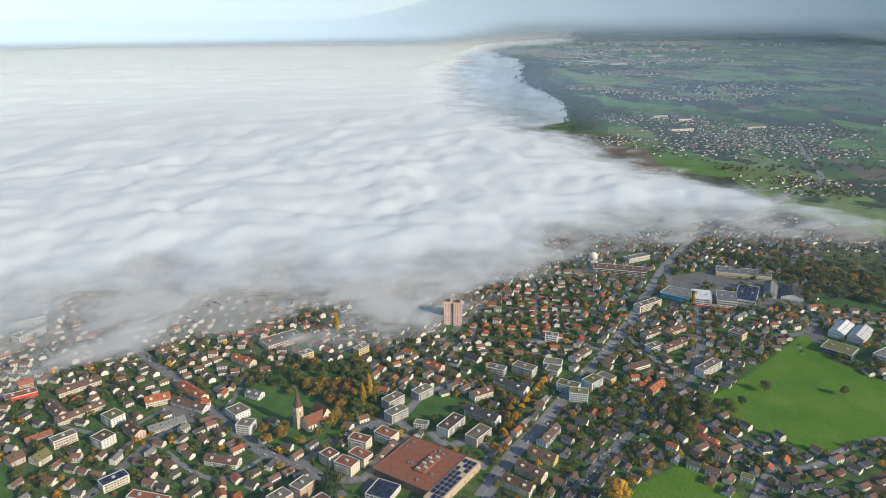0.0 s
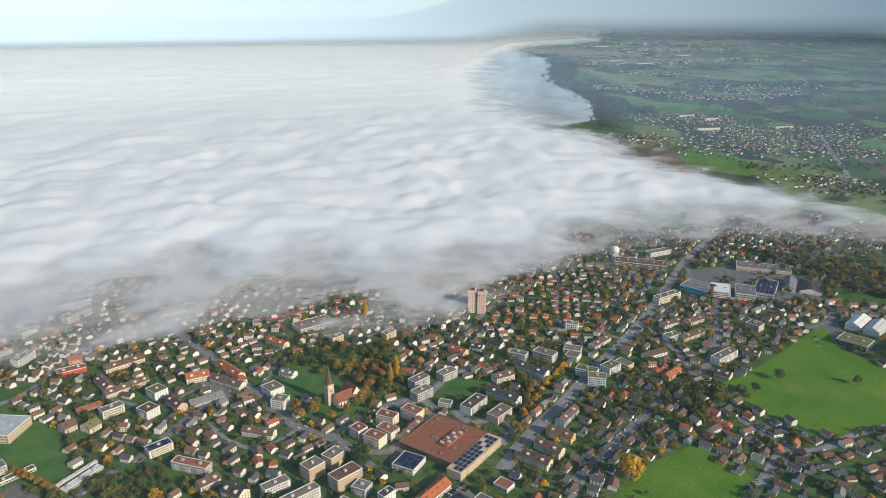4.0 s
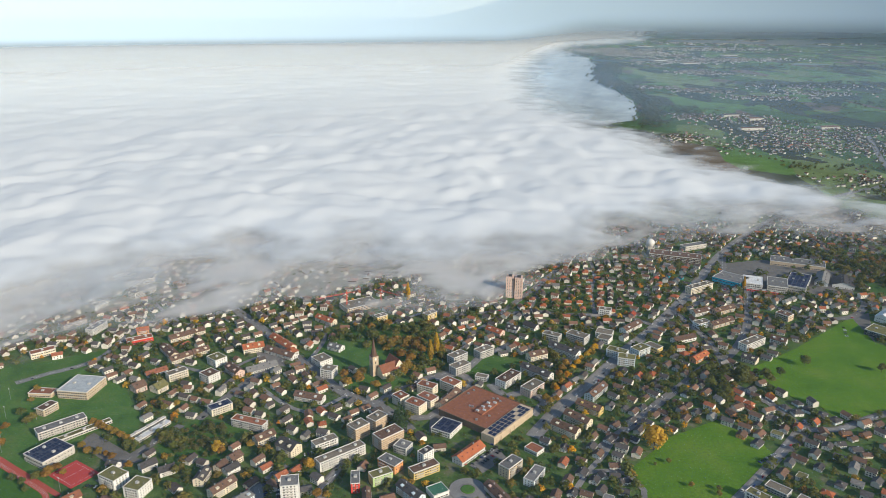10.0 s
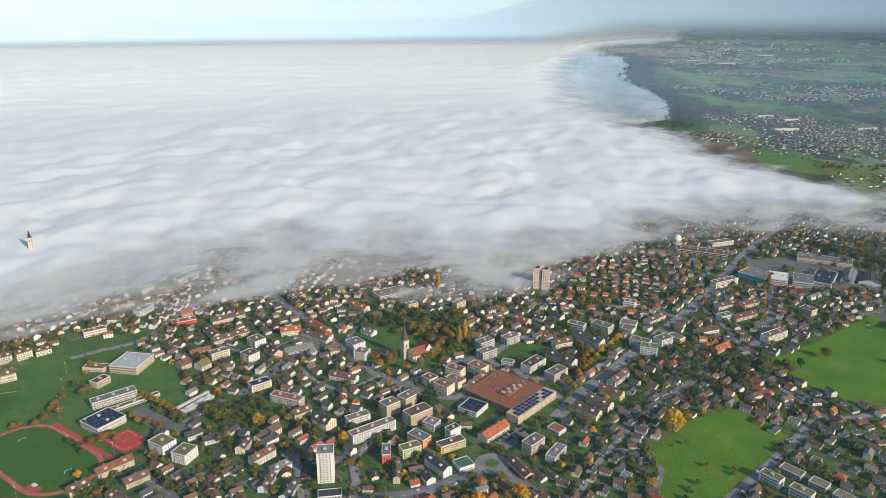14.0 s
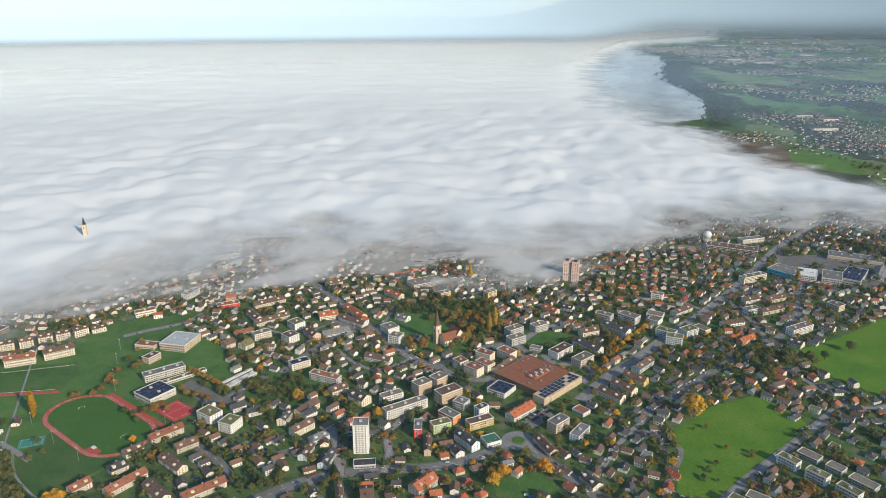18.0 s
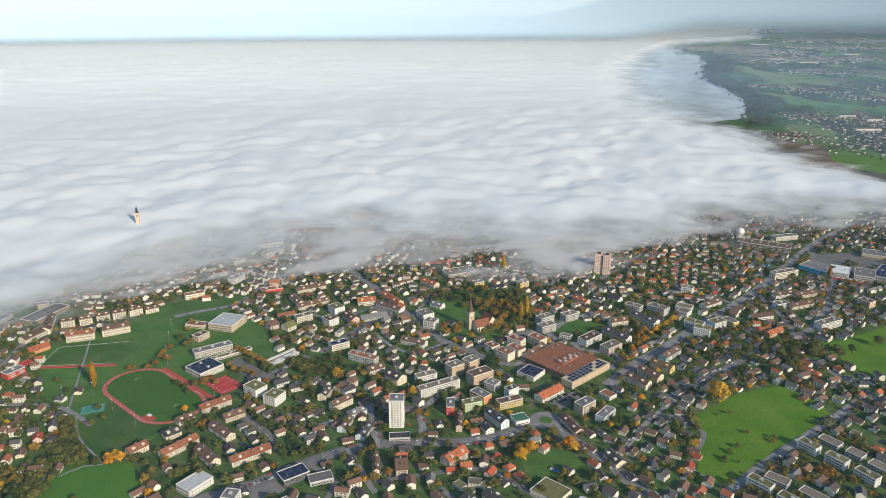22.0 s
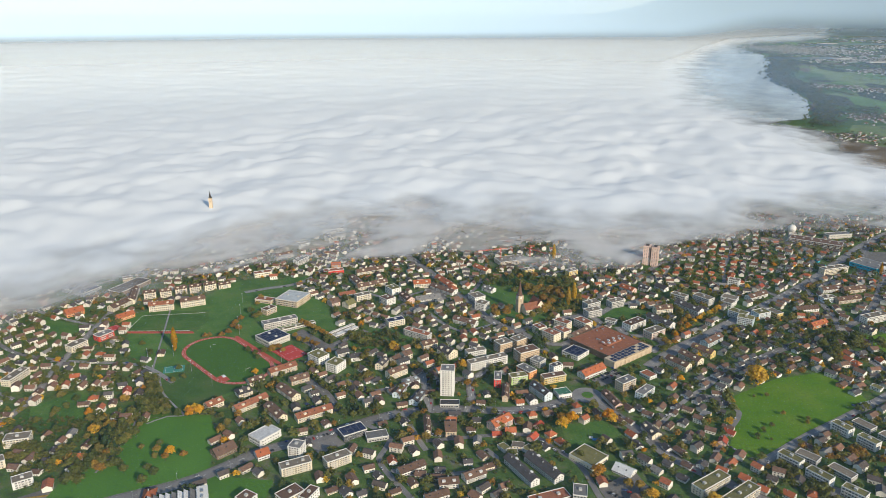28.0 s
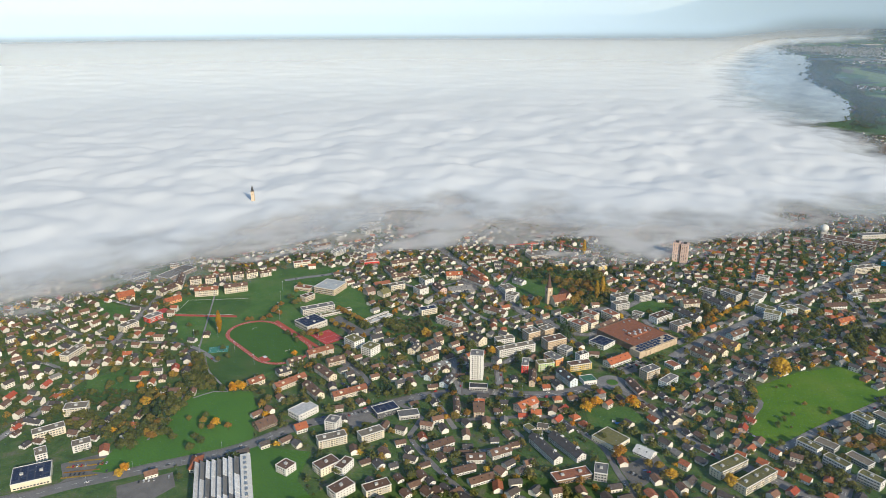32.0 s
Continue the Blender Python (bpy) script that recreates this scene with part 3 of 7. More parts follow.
road("south_road", 13.4, -594, 11, -541, 53, -508, 90, -477, 119, -442, 154, -400, 194, -378, 225, -350, 274, -306, 315, -278, 352, -236, 395, -178, 425, -116, 441, -72, 469, -41, 500)
road("valley_road", 11.2, -20, 502, 12, 470, 49, 436, 67, 411, 95, 392, 124, 379, 156, 363, 187, 346, 216, 334)
road("field_lane", 7.7, 216, 334, 234, 404)
road("meadow_lane", 7.7, 164, 420, 191, 457, 220, 496, 267, 553, 311, 608, 351, 661, 367, 681)
road("hill_lane", 7.7, 321, 613, 357, 661, 350, 676, 335, 717, 322, 735, 304, 760)
road("east_lane", 7.7, 357, 661, 395, 665, 439, 692, 475, 711, 511, 720)
road("villa_lane", 8.8, 113, 597, 162, 660, 205, 717, 234, 753, 278, 811, 307, 835, 341, 883, 381, 972, 412, 1078, 444, 1178)
road("link_lane", 7.7, 307, 835, 303, 899, 292, 943, 275, 1011)
road("park_lane", 7.7, -89, 740, -57, 758, -28, 819, -10, 834, 12, 862)
road("depot_lane", 8.8, -109, 642, -85, 644, -59, 693, -42, 737, -63, 758, -90, 749, -119, 718, -141, 693, -155, 667)
road("market_lane", 10.0, 38, 662, 55, 694, 30, 716, 4, 705, -15, 734)
road("estate_lane", 7.7, -3, 970, 48, 986, 98, 978, 183, 983, 228, 952)
road("estate_lane", 6.5, 145, 982, 148, 1077, 163, 1177, 163, 1248)
road("estate_lane", 6.5, 39, 980, 51, 1053, 63, 1112, 91, 1112, 148, 1112)
road("north_lane", 7.7, 1, 990, 42, 1076, 86, 1176, 112, 1263, 134, 1328)
road("school_lane", 8.8, -361, 611, -352, 643, -341, 689, -329, 724, -314, 755, -308, 788)
road("gym_lane", 7.7, -411, 483, -403, 523, -393, 552, -375, 597)
road("west_lane", 7.7, -638, 673, -611, 703, -585, 725, -566, 760, -567, 823, -560, 887)
road("hall_lane", 6.5, -352, 419, -331, 447, -290, 432, -262, 462, -247, 496, -226, 531)
road("hall_lane", 7.7, -310, 375, -347, 409, -376, 426, -404, 443)
road("tower_lane", 8.8, -207, 407, -221, 447, -247, 496)
road("court_lane", 7.7, -163, 422, -167, 459, -179, 491, -171, 525, -155, 577)
road("rail_lane", 7.7, -651, 61, -654, 129, -661, 179, -675, 232, -685, 277, -724, 354, -754, 429, -788, 515, -818, 589, -852, 674, -871, 720)
road("home_lane", 6.5, -266, 358, -227, 339, -225, 301, -200, 275, -153, 239, -121, 221)
road("home_lane", 6.5, -188, 348, -158, 364, -97, 394, -70, 395, -46, 378, -17, 359, 8, 314, 30, 281)
road("home_lane", 6.5, -120, 355, -99, 327, -165, 289, -204, 285)
road("row_lane", 6.5, -237, 397, -194, 345, -181, 331)
road("hill_path", 6.5, 47, 430, 71, 498, 94, 550, 116, 586, 128, 616)
road("hill_path", 6.5, 120, 428, 131, 469, 149, 526, 127, 557, 94, 550)
road("creek_path", 2.6, -718, 582, -588, 378, -556, 330, -521, 267, -501, 209, -495, 181)
road("pitch_path", 2.6, -578, 381, -540, 342, -497, 316, -480, 305, -497, 298, -510, 276)
road("west_street", 6.5, -1002, 402, -930, 406, -817, 369, -731, 372)
road("west_street", 6.5, -804, 246, -776, 276, -706, 269)
road("west_street", 6.5, -746, 366, -678, 383, -615, 394, -545, 368)
road("west_street", 6.5, -1063, 554, -905, 495, -779, 479)
road("factory_road", 8.8, 438, 1336, 388, 1126, 419, 1078, 457, 1033, 488, 1002, 554, 1013, 604, 1079, 583, 1115)
road("factory_road", 7.7, 523, 1470, 553, 1401, 578, 1347, 668, 1298)
road("factory_road", 7.7, 388, 1126, 306, 1033, 296, 1055)
road("cross_lane", 6.5, -273, 766, -267, 833, -277, 897, -283, 950)
road("cross_lane", 6.5, -319, 811, -358, 764, -383, 726, -434, 738, -467, 750)
road("cross_lane", 6.5, -426, 927, -457, 896, -496, 879, -544, 913, -616, 987)
road("cross_lane", 6.5, -98, 834, -72, 881, -35, 915, 1, 990)
road("cross_lane", 6.5, -178, 914, -120, 970, -69, 960, 1, 990)
road("cross_lane", 6.5, -196, 687, -214, 661, -239, 641, -275, 661, -311, 693)
# meadows, lawns and paved yards: name, level, corners
area("meadow", .25, 321, 814, 348, 821, 422, 883, 554, 1013, 548, 917, 603, 837, 556, 718, 476, 713, 434, 695, 401, 693, 394, 718, 369, 735, 354, 766)
area("meadow", .25, 145, 567, 197, 630, 258, 672, 295, 631, 303, 600, 268, 556, 178, 439, 133, 429, 145, 514)
area("field", .25, -506, 114, -518, 159, -526, 219, -533, 266, -510, 290, -453, 318, -423, 288, -384, 222, -426, 170, -480, 121)
area("field", .25, -384, 215, -312, 230, -298, 181, -254, 151, -320, 125)
area("sports_lawn", .2, -566, 380, -560, 423, -501, 393, -454, 392, -471, 341, -475, 307, -496, 298, -550, 345)
area("lawn", .2, -717, 479, -735, 549, -650, 588, -625, 555, -617, 505)
area("lawn", .2, -700, 461, -619, 492, -595, 448, -673, 431)
area("lawn", .2, -656, 682, -674, 723, -623, 746, -573, 781, -571, 734, -581, 677, -605, 628)
area("lawn", .2, -672, 617, -648, 663, -611, 627, -653, 593)
area("lawn", .2, -640, 587, -610, 621, -557, 569, -554, 522, -597, 512)
area("lawn", .2, -49, 431, -3, 455, 21, 436, -5, 400, -38, 393)
area("lawn", .2, -278, 833, -247, 841, -199, 791, -192, 758, -233, 758, -273, 790)
area("lawn", .2, -49, 798, -3, 820, 23, 805, 8, 771, -16, 758, -43, 765)
area("lawn", .25, 653, 1180, 721, 1140, 743, 1115, 722, 1079, 621, 1115)
area("lawn", .2, -3, 1076, 33, 1076, 32, 1010, 5, 1000)
area("lawn", .2, -393, 566, -356, 617, -294, 598, -295, 533, -343, 528, -374, 541)
area("lawn", .2, -483, 605, -436, 622, -418, 575, -438, 562)
area("lawn", .2, -687, 243, -606, 275, -571, 258, -562, 239, -615, 211)
area("forecourt", .15, -85, 647, -58, 688, -38, 652, -82, 612)
area("forecourt", .15, -31, 551, -3, 588, 9, 570, -16, 539)
area("forecourt", .15, -523, 81, -516, 154, -486, 127, -481, 108)
area("forecourt", .15, -464, 105, -427, 145, -408, 127, -417, 95, -443, 85)
area("forecourt", .15, 48, 683, 78, 740, 108, 835, 83, 728)
area("forecourt", .15, -469, 571, -385, 524, -407, 508, -475, 548)
area("forecourt", .15, -357, 797, -322, 790, -298, 757, -326, 751)
area("forecourt", .15, -314, 304, -298, 331, -271, 314, -290, 287)
area("forecourt", .15, 7, 324, 37, 369, 55, 343, 29, 292)
area("forecourt", .15, 382, 1139, 488, 1114, 602, 1115, 639, 1236, 505, 1297, 419, 1265)
area("forecourt", .15, 554, 1013, 590, 1034, 548, 917, 517, 935)
area("lawn", .1, -760, 526, -693, 633, -683, 721, -608, 737, -488, 677, -437, 612, -473, 571, -477, 508, -433, 437, -444, 388, -471, 341, -495, 296, -517, 291, -574, 372, -657, 415)
area("lawn", .1, -270, 872, -194, 914, -114, 914, -84, 834, -98, 765, -127, 727, -160, 693, -200, 704, -197, 777, -245, 833)
area("lawn", .26, -670, 262, -640, 320, -600, 290, -590, 268, -608, 248, -650, 240)
area("lawn", .2, -877, 483, -800, 469, -766, 455, -791, 421, -850, 450)
area("forecourt", .18, -548, 112, -522, 145, -499, 139, -482, 112, -526, 95)
area("red_strip", .5, -711, 473, -716, 478, -621, 510, -616, 505)
area("soil", .3, 443, 644, 478, 664, 485, 644, 462, 607, 431, 611)
STONES = ((-104, 659, -30, 25, 17), (-125, 674, -40, 18, 16), (-95, 704, -23, 26, 15), (-91, 674, -35, 26, 16), (-66, 716, -34, 27, 17))
DEPOT = (-18, 656, 0.05, 0, 0, -33)
TARPS = (-13, 413)

# ---- buildings ----
def window_mesh(w, h):
    b = Build()
    t = 0.12
    for x0, x1, z0, z1 in ((-w / 2, w / 2, 0, t), (-w / 2, w / 2, h - t, h), (-w / 2, -w / 2 + t, t, h - t), (w / 2 - t, w / 2, t, h - t)):
        b.box(x0, x1, -0.07, 0.05, z0, z1, 0)
    b.box(-w / 2 + t, w / 2 - t, -0.02, 0.03, t, h - t, 1)
    return b.mesh("window", TRIM, PANE)


WINDOW, WIDE_WINDOW, DOOR = window_mesh(1.3, 1.5), window_mesh(2.4, 2.0), window_mesh(1.2, 2.2)


def roof_mesh(kind, w, d, eave, rise, cover, over=0.95, thick=0.3):
    """Gable or hip roof with thickness and eaves; ridge along x."""
    b = Build()
    W, D = w / 2 + over, d / 2 + over
    drop = rise * over / (d / 2)
    top = (W if kind == "gable" else max(0.3, W - D * 0.85))
    for z in (0, thick):
        b.v.extend([(-W, -D, eave - drop + z), (W, -D, eave - drop + z), (W, D, eave - drop + z), (-W, D, eave - drop + z), (-top, 0, eave + rise + z), (top, 0, eave + rise + z)])
    f = [(0, 1, 5, 4), (2, 3, 4, 5), (1, 2, 5), (3, 0, 4)] if kind == "hip" else [(0, 1, 5, 4), (2, 3, 4, 5)]
    b.f += [tuple(i + 6 for i in q) for q in f] + [tuple(reversed(q)) for q in f]
    ring = [(0, 1), (1, 2), (2, 3), (3, 0)] if kind == "hip" else [(0, 1), (2, 3), (1, 5), (5, 2), (3, 4), (4, 0)]
    b.f += [(i, j, j + 6, i + 6) for i, j in ring]
    b.m = [0] * len(b.f)
    return b.mesh("roof", cover)


def body_mesh(kind, w, d, h, rise, wall):
    b = Build()
    b.box(-w / 2, w / 2, -d / 2, d / 2, -1.0, h)
    if kind == "gable":
        for s in (-1, 1):
            x = s * w / 2
            b.add([(x, -d / 2, h), (x, d / 2, h), (x, 0, h + rise)], [(0, 1, 2) if s > 0 else (0, 2, 1)])
    return b.mesh("wall", wall)


def chimney_mesh(x, y, z0, z1, wall):
    b = Build()
    b.box(x - 0.4, x + 0.4, y - 0.4, y + 0.4, z0, z1)
    b.box(x - 0.5, x + 0.5, y - 0.5, y + 0.5, z1, z1 + 0.15)
    return b.mesh("chimney", wall)


def pane_at(b, x, y, z, turn, wide, tall):
    """Adds one framed window to a joined set."""
    c, s = math.cos(radians(turn)), math.sin(radians(turn))

    def box(x0, x1, y0, y1, z0, z1, mat):
        n = len(b.v)
        b.box(x0, x1, y0, y1, z0, z1, mat)
        for i in range(n, len(b.v)):
            u, v, t = b.v[i]
            b.v[i] = (x + u * c - v * s, y + u * s + v * c, z + t)
    box(-wide / 2, wide / 2, -0.05, 0.03, 0, tall, 0)
    box(-wide / 2 + 0.1, wide / 2 - 0.1, -0.09, 0.0, 0.1, tall - 0.1, 1)


def window_spots(w, d, h, storeys, step, wide):
    """Places of the windows round a building: x, y, z, turn, width, height."""
    tall = min(3.0, h / storeys)
    out = []
    for k in range(storeys):
        z = k * h / storeys + tall * 0.3
        n = max(1, int((w - 1.0) / step))
        for i in range(n):
            x = (i - (n - 1) / 2) * step
            out += [(x, -d / 2, z, 0, wide if i % 2 else wide * 1.3, tall * 0.58), (x, d / 2, z, 180, wide, tall * 0.52)]
        m = max(1, int((d - 1.0) / (step * 1.2)))
        for i in range(m):
            y = (i - (m - 1) / 2) * step * 1.2
            out += [(w / 2, y, z, 90, wide * 0.85, tall * 0.48), (-w / 2, y, z, -90, wide * 0.85, tall * 0.48)]
    return out


def place_windows(root, w, d, h, storeys, step=3.4, wide=1.4, extra=()):
    b = Build()
    for s in window_spots(w, d, h, storeys, step, wide) + list(extra):
        pane_at(b, *s)
    tagged(part("glazing", b.mesh("glazing", TRIM, PANE), root, "small framed windows"), kind="stuff")


def villa(kind, w, d, h, rise, wall, cover, label):
    """One detached house with its roof, chimney, windows, door and balcony, at the origin."""
    root = new("house", body_mesh("gable" if kind == "gable" else "hip", w, d, h, rise, wall))
    tagged(root, label, "house", "houses of the town")
    if kind == "flat":
        b = Build()
        b.box(-w / 2 - 0.3, w / 2 + 0.3, -d / 2 - 0.3, d / 2 + 0.3, h, h + 0.35)
        part("roof", b.mesh("roof", cover), root)
        b = Build()
        for x0, x1, y0, y1 in ((-w / 2 - 0.3, w / 2 + 0.3, -d / 2 - 0.3, -d / 2), (-w / 2 - 0.3, w / 2 + 0.3, d / 2, d / 2 + 0.3), (-w / 2 - 0.3, -w / 2, -d / 2, d / 2), (w / 2, w / 2 + 0.3, -d / 2, d / 2)):
            b.box(x0, x1, y0, y1, h + 0.35, h + 0.75)
        part("parapet", b.mesh("parapet", TRIM), root)
    else:
        part("roof", roof_mesh(kind, w, d, h, rise, cover), root)
        part("chimney", chimney_mesh(w * 0.2, d * 0.12, h + rise * 0.5, h + rise + 0.9, WALL["grey"]), root)
    place_windows(root, w, d, h, 2, extra=[(w / 2, 0, h + 0.3, 90, 1.4, 1.3), (-w / 2, 0, h + 0.3, -90, 1.4, 1.3)] if kind == "gable" else ())
    b = Build()
    b.box(-w * 0.3, w * 0.3, -d / 2 - 1.5, -d / 2, 2.75, 2.95)
    b.box(-w * 0.3, w * 0.3, -d / 2 - 1.5, -d / 2 - 1.4, 2.95, 3.9)
    part("balcony", b.mesh("balcony", RAIL), root)
    part("door", DOOR, root, "pale framed house door", pose(w * 0.1, d / 2, 0.1, 0, 0, 180))
    return root


REST = Build()


def far_house(b, x, y, z, turn, w, d, h, rise, k=1.0):
    c, s = math.cos(turn), math.sin(turn)

    def p(u, v, t):
        return (x + (u * c - v * s) * k, y + (u * s + v * c) * k, z + t * k)
    w, d = w / 2, d / 2
    o = 0.8
    b.add([p(-w, -d, -1), p(w, -d, -1), p(w, d, -1), p(-w, d, -1), p(-w, -d, h), p(w, -d, h), p(w, d, h), p(-w, d, h), p(-w, 0, h + rise), p(w, 0, h + rise)],
          [(0, 1, 5, 4), (1, 2, 6, 9, 5), (2, 3, 7, 6), (3, 0, 4, 8, 7)], 0)
    b.add([p(-w - o, -d - o, h - 0.3), p(w + o, -d - o, h - 0.3), p(w + o, 0, h + rise + 0.15), p(-w - o, 0, h + rise + 0.15), p(w + o, d + o, h - 0.3), p(-w - o, d + o, h - 0.3)], [(0, 1, 2, 3), (3, 2, 4, 5)], 1)
    for i in (-1, 0, 1):
        for t in (1.0, 3.7):
            if h > t + 1.5:
                u = i * w * 0.6
                for v in (-d - 0.06, d + 0.06):
                    q = [p(u - 0.7, v, t), p(u + 0.7, v, t), p(u + 0.7, v, t + 1.4), p(u - 0.7, v, t + 1.4)]
                    b.add(q if v < 0 else q[::-1], [(0, 1, 2, 3)], 2)


KIND = {
    "W": [("gable", 13, 10, 5.2, 2.9, "white", "brown"), ("gable", 15, 10, 5.0, 2.7, "cream", "brown"), ("gable", 12, 10.5, 5.4, 3.4, "white", "slate"), ("gable", 14, 11, 5.0, 3.0, "white", "slate"), ("gable", 13, 11, 5.4, 3.6, "cream", "brown")],
    "r": [("gable", 13, 11, 6.0, 4.6, "white", "orange"), ("hip", 13, 11.5, 6.2, 4.0, "cream", "orange"), ("gable", 14, 10.5, 5.6, 4.4, "pink", "red")],
    "R": [("hip", 13.5, 11.5, 5.8, 3.8, "cream", "orange"), ("hip", 14.5, 11.5, 5.8, 3.8, "white", "terracotta")],
    "h": [("hip", 13, 12, 5.8, 3.0, "white", "slate"), ("hip", 14, 12, 5.8, 3.0, "paleblue", "slate")],
    "o": [("gable", 14, 10.5, 5.6, 3.2, "orange", "brown")],
    "y": [("flat", 16, 11, 6.0, 0, "yellow", "grey"), ("gable", 15, 11, 5.6, 3.2, "yellow", "brown")],
    "b": [("gable", 14, 11, 5.6, 3.0, "blue", "slate")],
    "F": [("flat", 14, 12, 5.8, 0, "cream", "gravel"), ("flat", 14, 11, 5.8, 0, "white", "moss")],
    "S": [("gable", 14, 12, 8.2, 4.6, "cream", "brown"), ("gable", 16, 12, 8.4, 4.2, "white", "slate")],
}
WORDS = {"brown": "brown tiled", "slate": "dark slate-grey", "orange": "orange tiled", "terracotta": "terracotta tiled", "red": "red tiled", "grey": "grey", "gravel": "gravel-covered", "moss": "mossy green", "green": "green",
         "white": "white sheet", "dark": "dark", "solar": "solar-panelled", "glass": "glazed"}
COLOUR = {"paleblue": "pale blue", "bands": "brown banded", "concrete": "concrete-grey", "glass": "glass-fronted", "slate": "dark grey", "lime": "lime green"}
SHAPE = {"gable": "gabled", "gableD": "gabled", "hip": "hipped", "flat": "flat", "deck": "flat"}
TEMPLATE = {}
HOUSE_COUNT = 0


def home(kind, x, y, turn=None, grow=None):
    global HOUSE_COUNT
    pick = random.randrange(len(KIND[kind]))
    near, way = nearest_road(x, y)
    if turn is None:
        turn = way + random.choice((0, 90, 180, 0)) + random.uniform(-5, 5)
    s = grow or random.uniform(0.70, 0.88)
    m = pose(x, y, 0.05, 0, 0, turn) @ Matrix.Diagonal((s * random.uniform(0.95, 1.15), s * 1.04, s * 0.86, 1))
    k = (kind, pick)
    HOUSE_COUNT += 1
    TAKEN.append((x, y, 8.0))
    if HOUSE_COUNT > 310:
        far_house(REST, x, y, 0, radians(turn), 13 * s, 10 * s, 5.6 * s, 3.6 * s)
        return None
    if k not in TEMPLATE:
        f, w, d, h, rise, wall, cover = KIND[kind][pick]
        ob = TEMPLATE[k] = villa(f, w, d, h, rise, WALL[wall], COVER[cover], "%s plastered house under a %s %s roof" % (COLOUR.get(wall, wall), WORDS[cover], SHAPE[f]))
        ob.matrix_basis = m
        return ob
    ob = TEMPLATE[k]
    c = copy_thing(ob, Matrix())
    c.matrix_basis = m
    return c


def homes(kind, *xy):
    for x, y in zip(xy[0::2], xy[1::2]):
        home(kind, x, y)


VENT = Build()
VENT.tube(0, 0, 0, 0.7, 0.35, 0.3, 6)
VENT = VENT.mesh("vent", METAL)


def block(x, y, turn, w, d, h, storeys, roof, wall, cover):
    """A larger building: body, roof, rows of windows, balconies, roof hatch or chimneys."""
    if roof == "gableD":
        turn, w, d = turn + 90, d, w
    if storeys < 10:
        w, d, h = w * (0.9 if roof == "flat" else 0.94), d * 0.92, h * 0.88
    rise = 0.0
    if roof in ("gable", "gableD", "hip"):
        rise = min(5.5, d * 0.3)
        h = max(3.2, h - rise * 0.5)
    tower = storeys >= 10
    name = "tower_block" if tower else ("apartment_building" if storeys >= 3 else "commercial_building")
    root = new(name, body_mesh("gable" if roof.startswith("gable") else "flat", w, d, h, rise, WALL[wall]))
    root.matrix_basis = pose(x, y, 0.05, 0, 0, turn)
    tagged(root, "%s %s with a %s %s roof" % (COLOUR.get(wall, wall), "high-rise block" if tower else ("apartment building" if storeys >= 3 else "commercial building"), WORDS[cover], SHAPE[roof]), "building", "larger buildings")
    for k in range(-int(w / 2), int(w / 2) + 1, 9):
        TAKEN.append((x + k * math.cos(radians(turn)), y + k * math.sin(radians(turn)), d / 2 + 6))
    if rise:
        part("roof", roof_mesh("hip" if roof == "hip" else "gable", w, d, h, rise, COVER[cover]), root)
        for i in range(max(1, int(w / 14))):
            part("chimney", chimney_mesh(-w / 2 + (i + 0.5) * w / max(1, int(w / 14)), d * 0.1, h + rise * 0.5, h + rise + 0.8, WALL["grey"]), root)
        if storeys >= 3 and w > 17:
            for i in (-1, 1):
                b = Build()
                b.box(-1.5, 1.5, -d * 0.40, -d * 0.1, h + rise * 0.12, h + rise * 0.66)
                b.box(-1.8, 1.8, -d * 0.44, -d * 0.08, h + rise * 0.66, h + rise * 0.66 + 0.25)
                part("dormer", b.mesh("dormer", WALL[wall]), root, "boxy plastered dormer", pose(i * w * 0.27, 0, 0))
        for i in range(int(w / 9)):
            b = Build()
            xx = -w / 2 + (i + 0.5) * 9
            b.box(xx - 0.6, xx + 0.6, -d * 0.27, -d * 0.17, h + rise * 0.52, h + rise * 0.62 + 0.35)
            part("skylight", b.mesh("skylight", PANE), root)
    else:
        b = Build()
        b.box(-w / 2, w / 2, -d / 2, d / 2, h, h + 0.25)
        part("roof", b.mesh("roof", COVER[cover]), root)
        b = Build()
        for x0, x1, y0, y1 in ((-w / 2 - 0.2, w / 2 + 0.2, -d / 2 - 0.2, -d / 2 + 0.3), (-w / 2 - 0.2, w / 2 + 0.2, d / 2 - 0.3, d / 2 + 0.2), (-w / 2 - 0.2, -w / 2 + 0.3, -d / 2 + 0.3, d / 2 - 0.3), (w / 2 - 0.3, w / 2 + 0.2, -d / 2 + 0.3, d / 2 - 0.3)):
            b.box(x0, x1, y0, y1, h - 0.1, h + 0.8)
        part("parapet", b.mesh("parapet", TRIM), root)
        if storeys >= 3 or w > 30:
            for i in range(max(1, int(w / 16))):
                b = Build()
                xx = -w / 2 + (i + 0.5) * w / max(1, int(w / 16))
                b.box(xx - 1.6, xx + 1.6, -1.3, 1.5, h + 0.2, h + 2.2)
                part("roof_hatch", b.mesh("roof_hatch", WALL["grey"]), root)
        for i in range(min(3, int(w * d / 150))):
            part("vent", VENT, root, at=pose(random.uniform(-0.42, 0.42) * w, random.uniform(-0.4, 0.4) * d, h + 0.2))
        if cover == "solar":
            nx, ny = max(1, int(w / 7)), max(1, int(d / 4))
            b = Build()
            b.box(-2.6, 2.6, -1.2, 1.2, 0, 0.15)
            me = b.mesh("solar_panel", SOLAR)
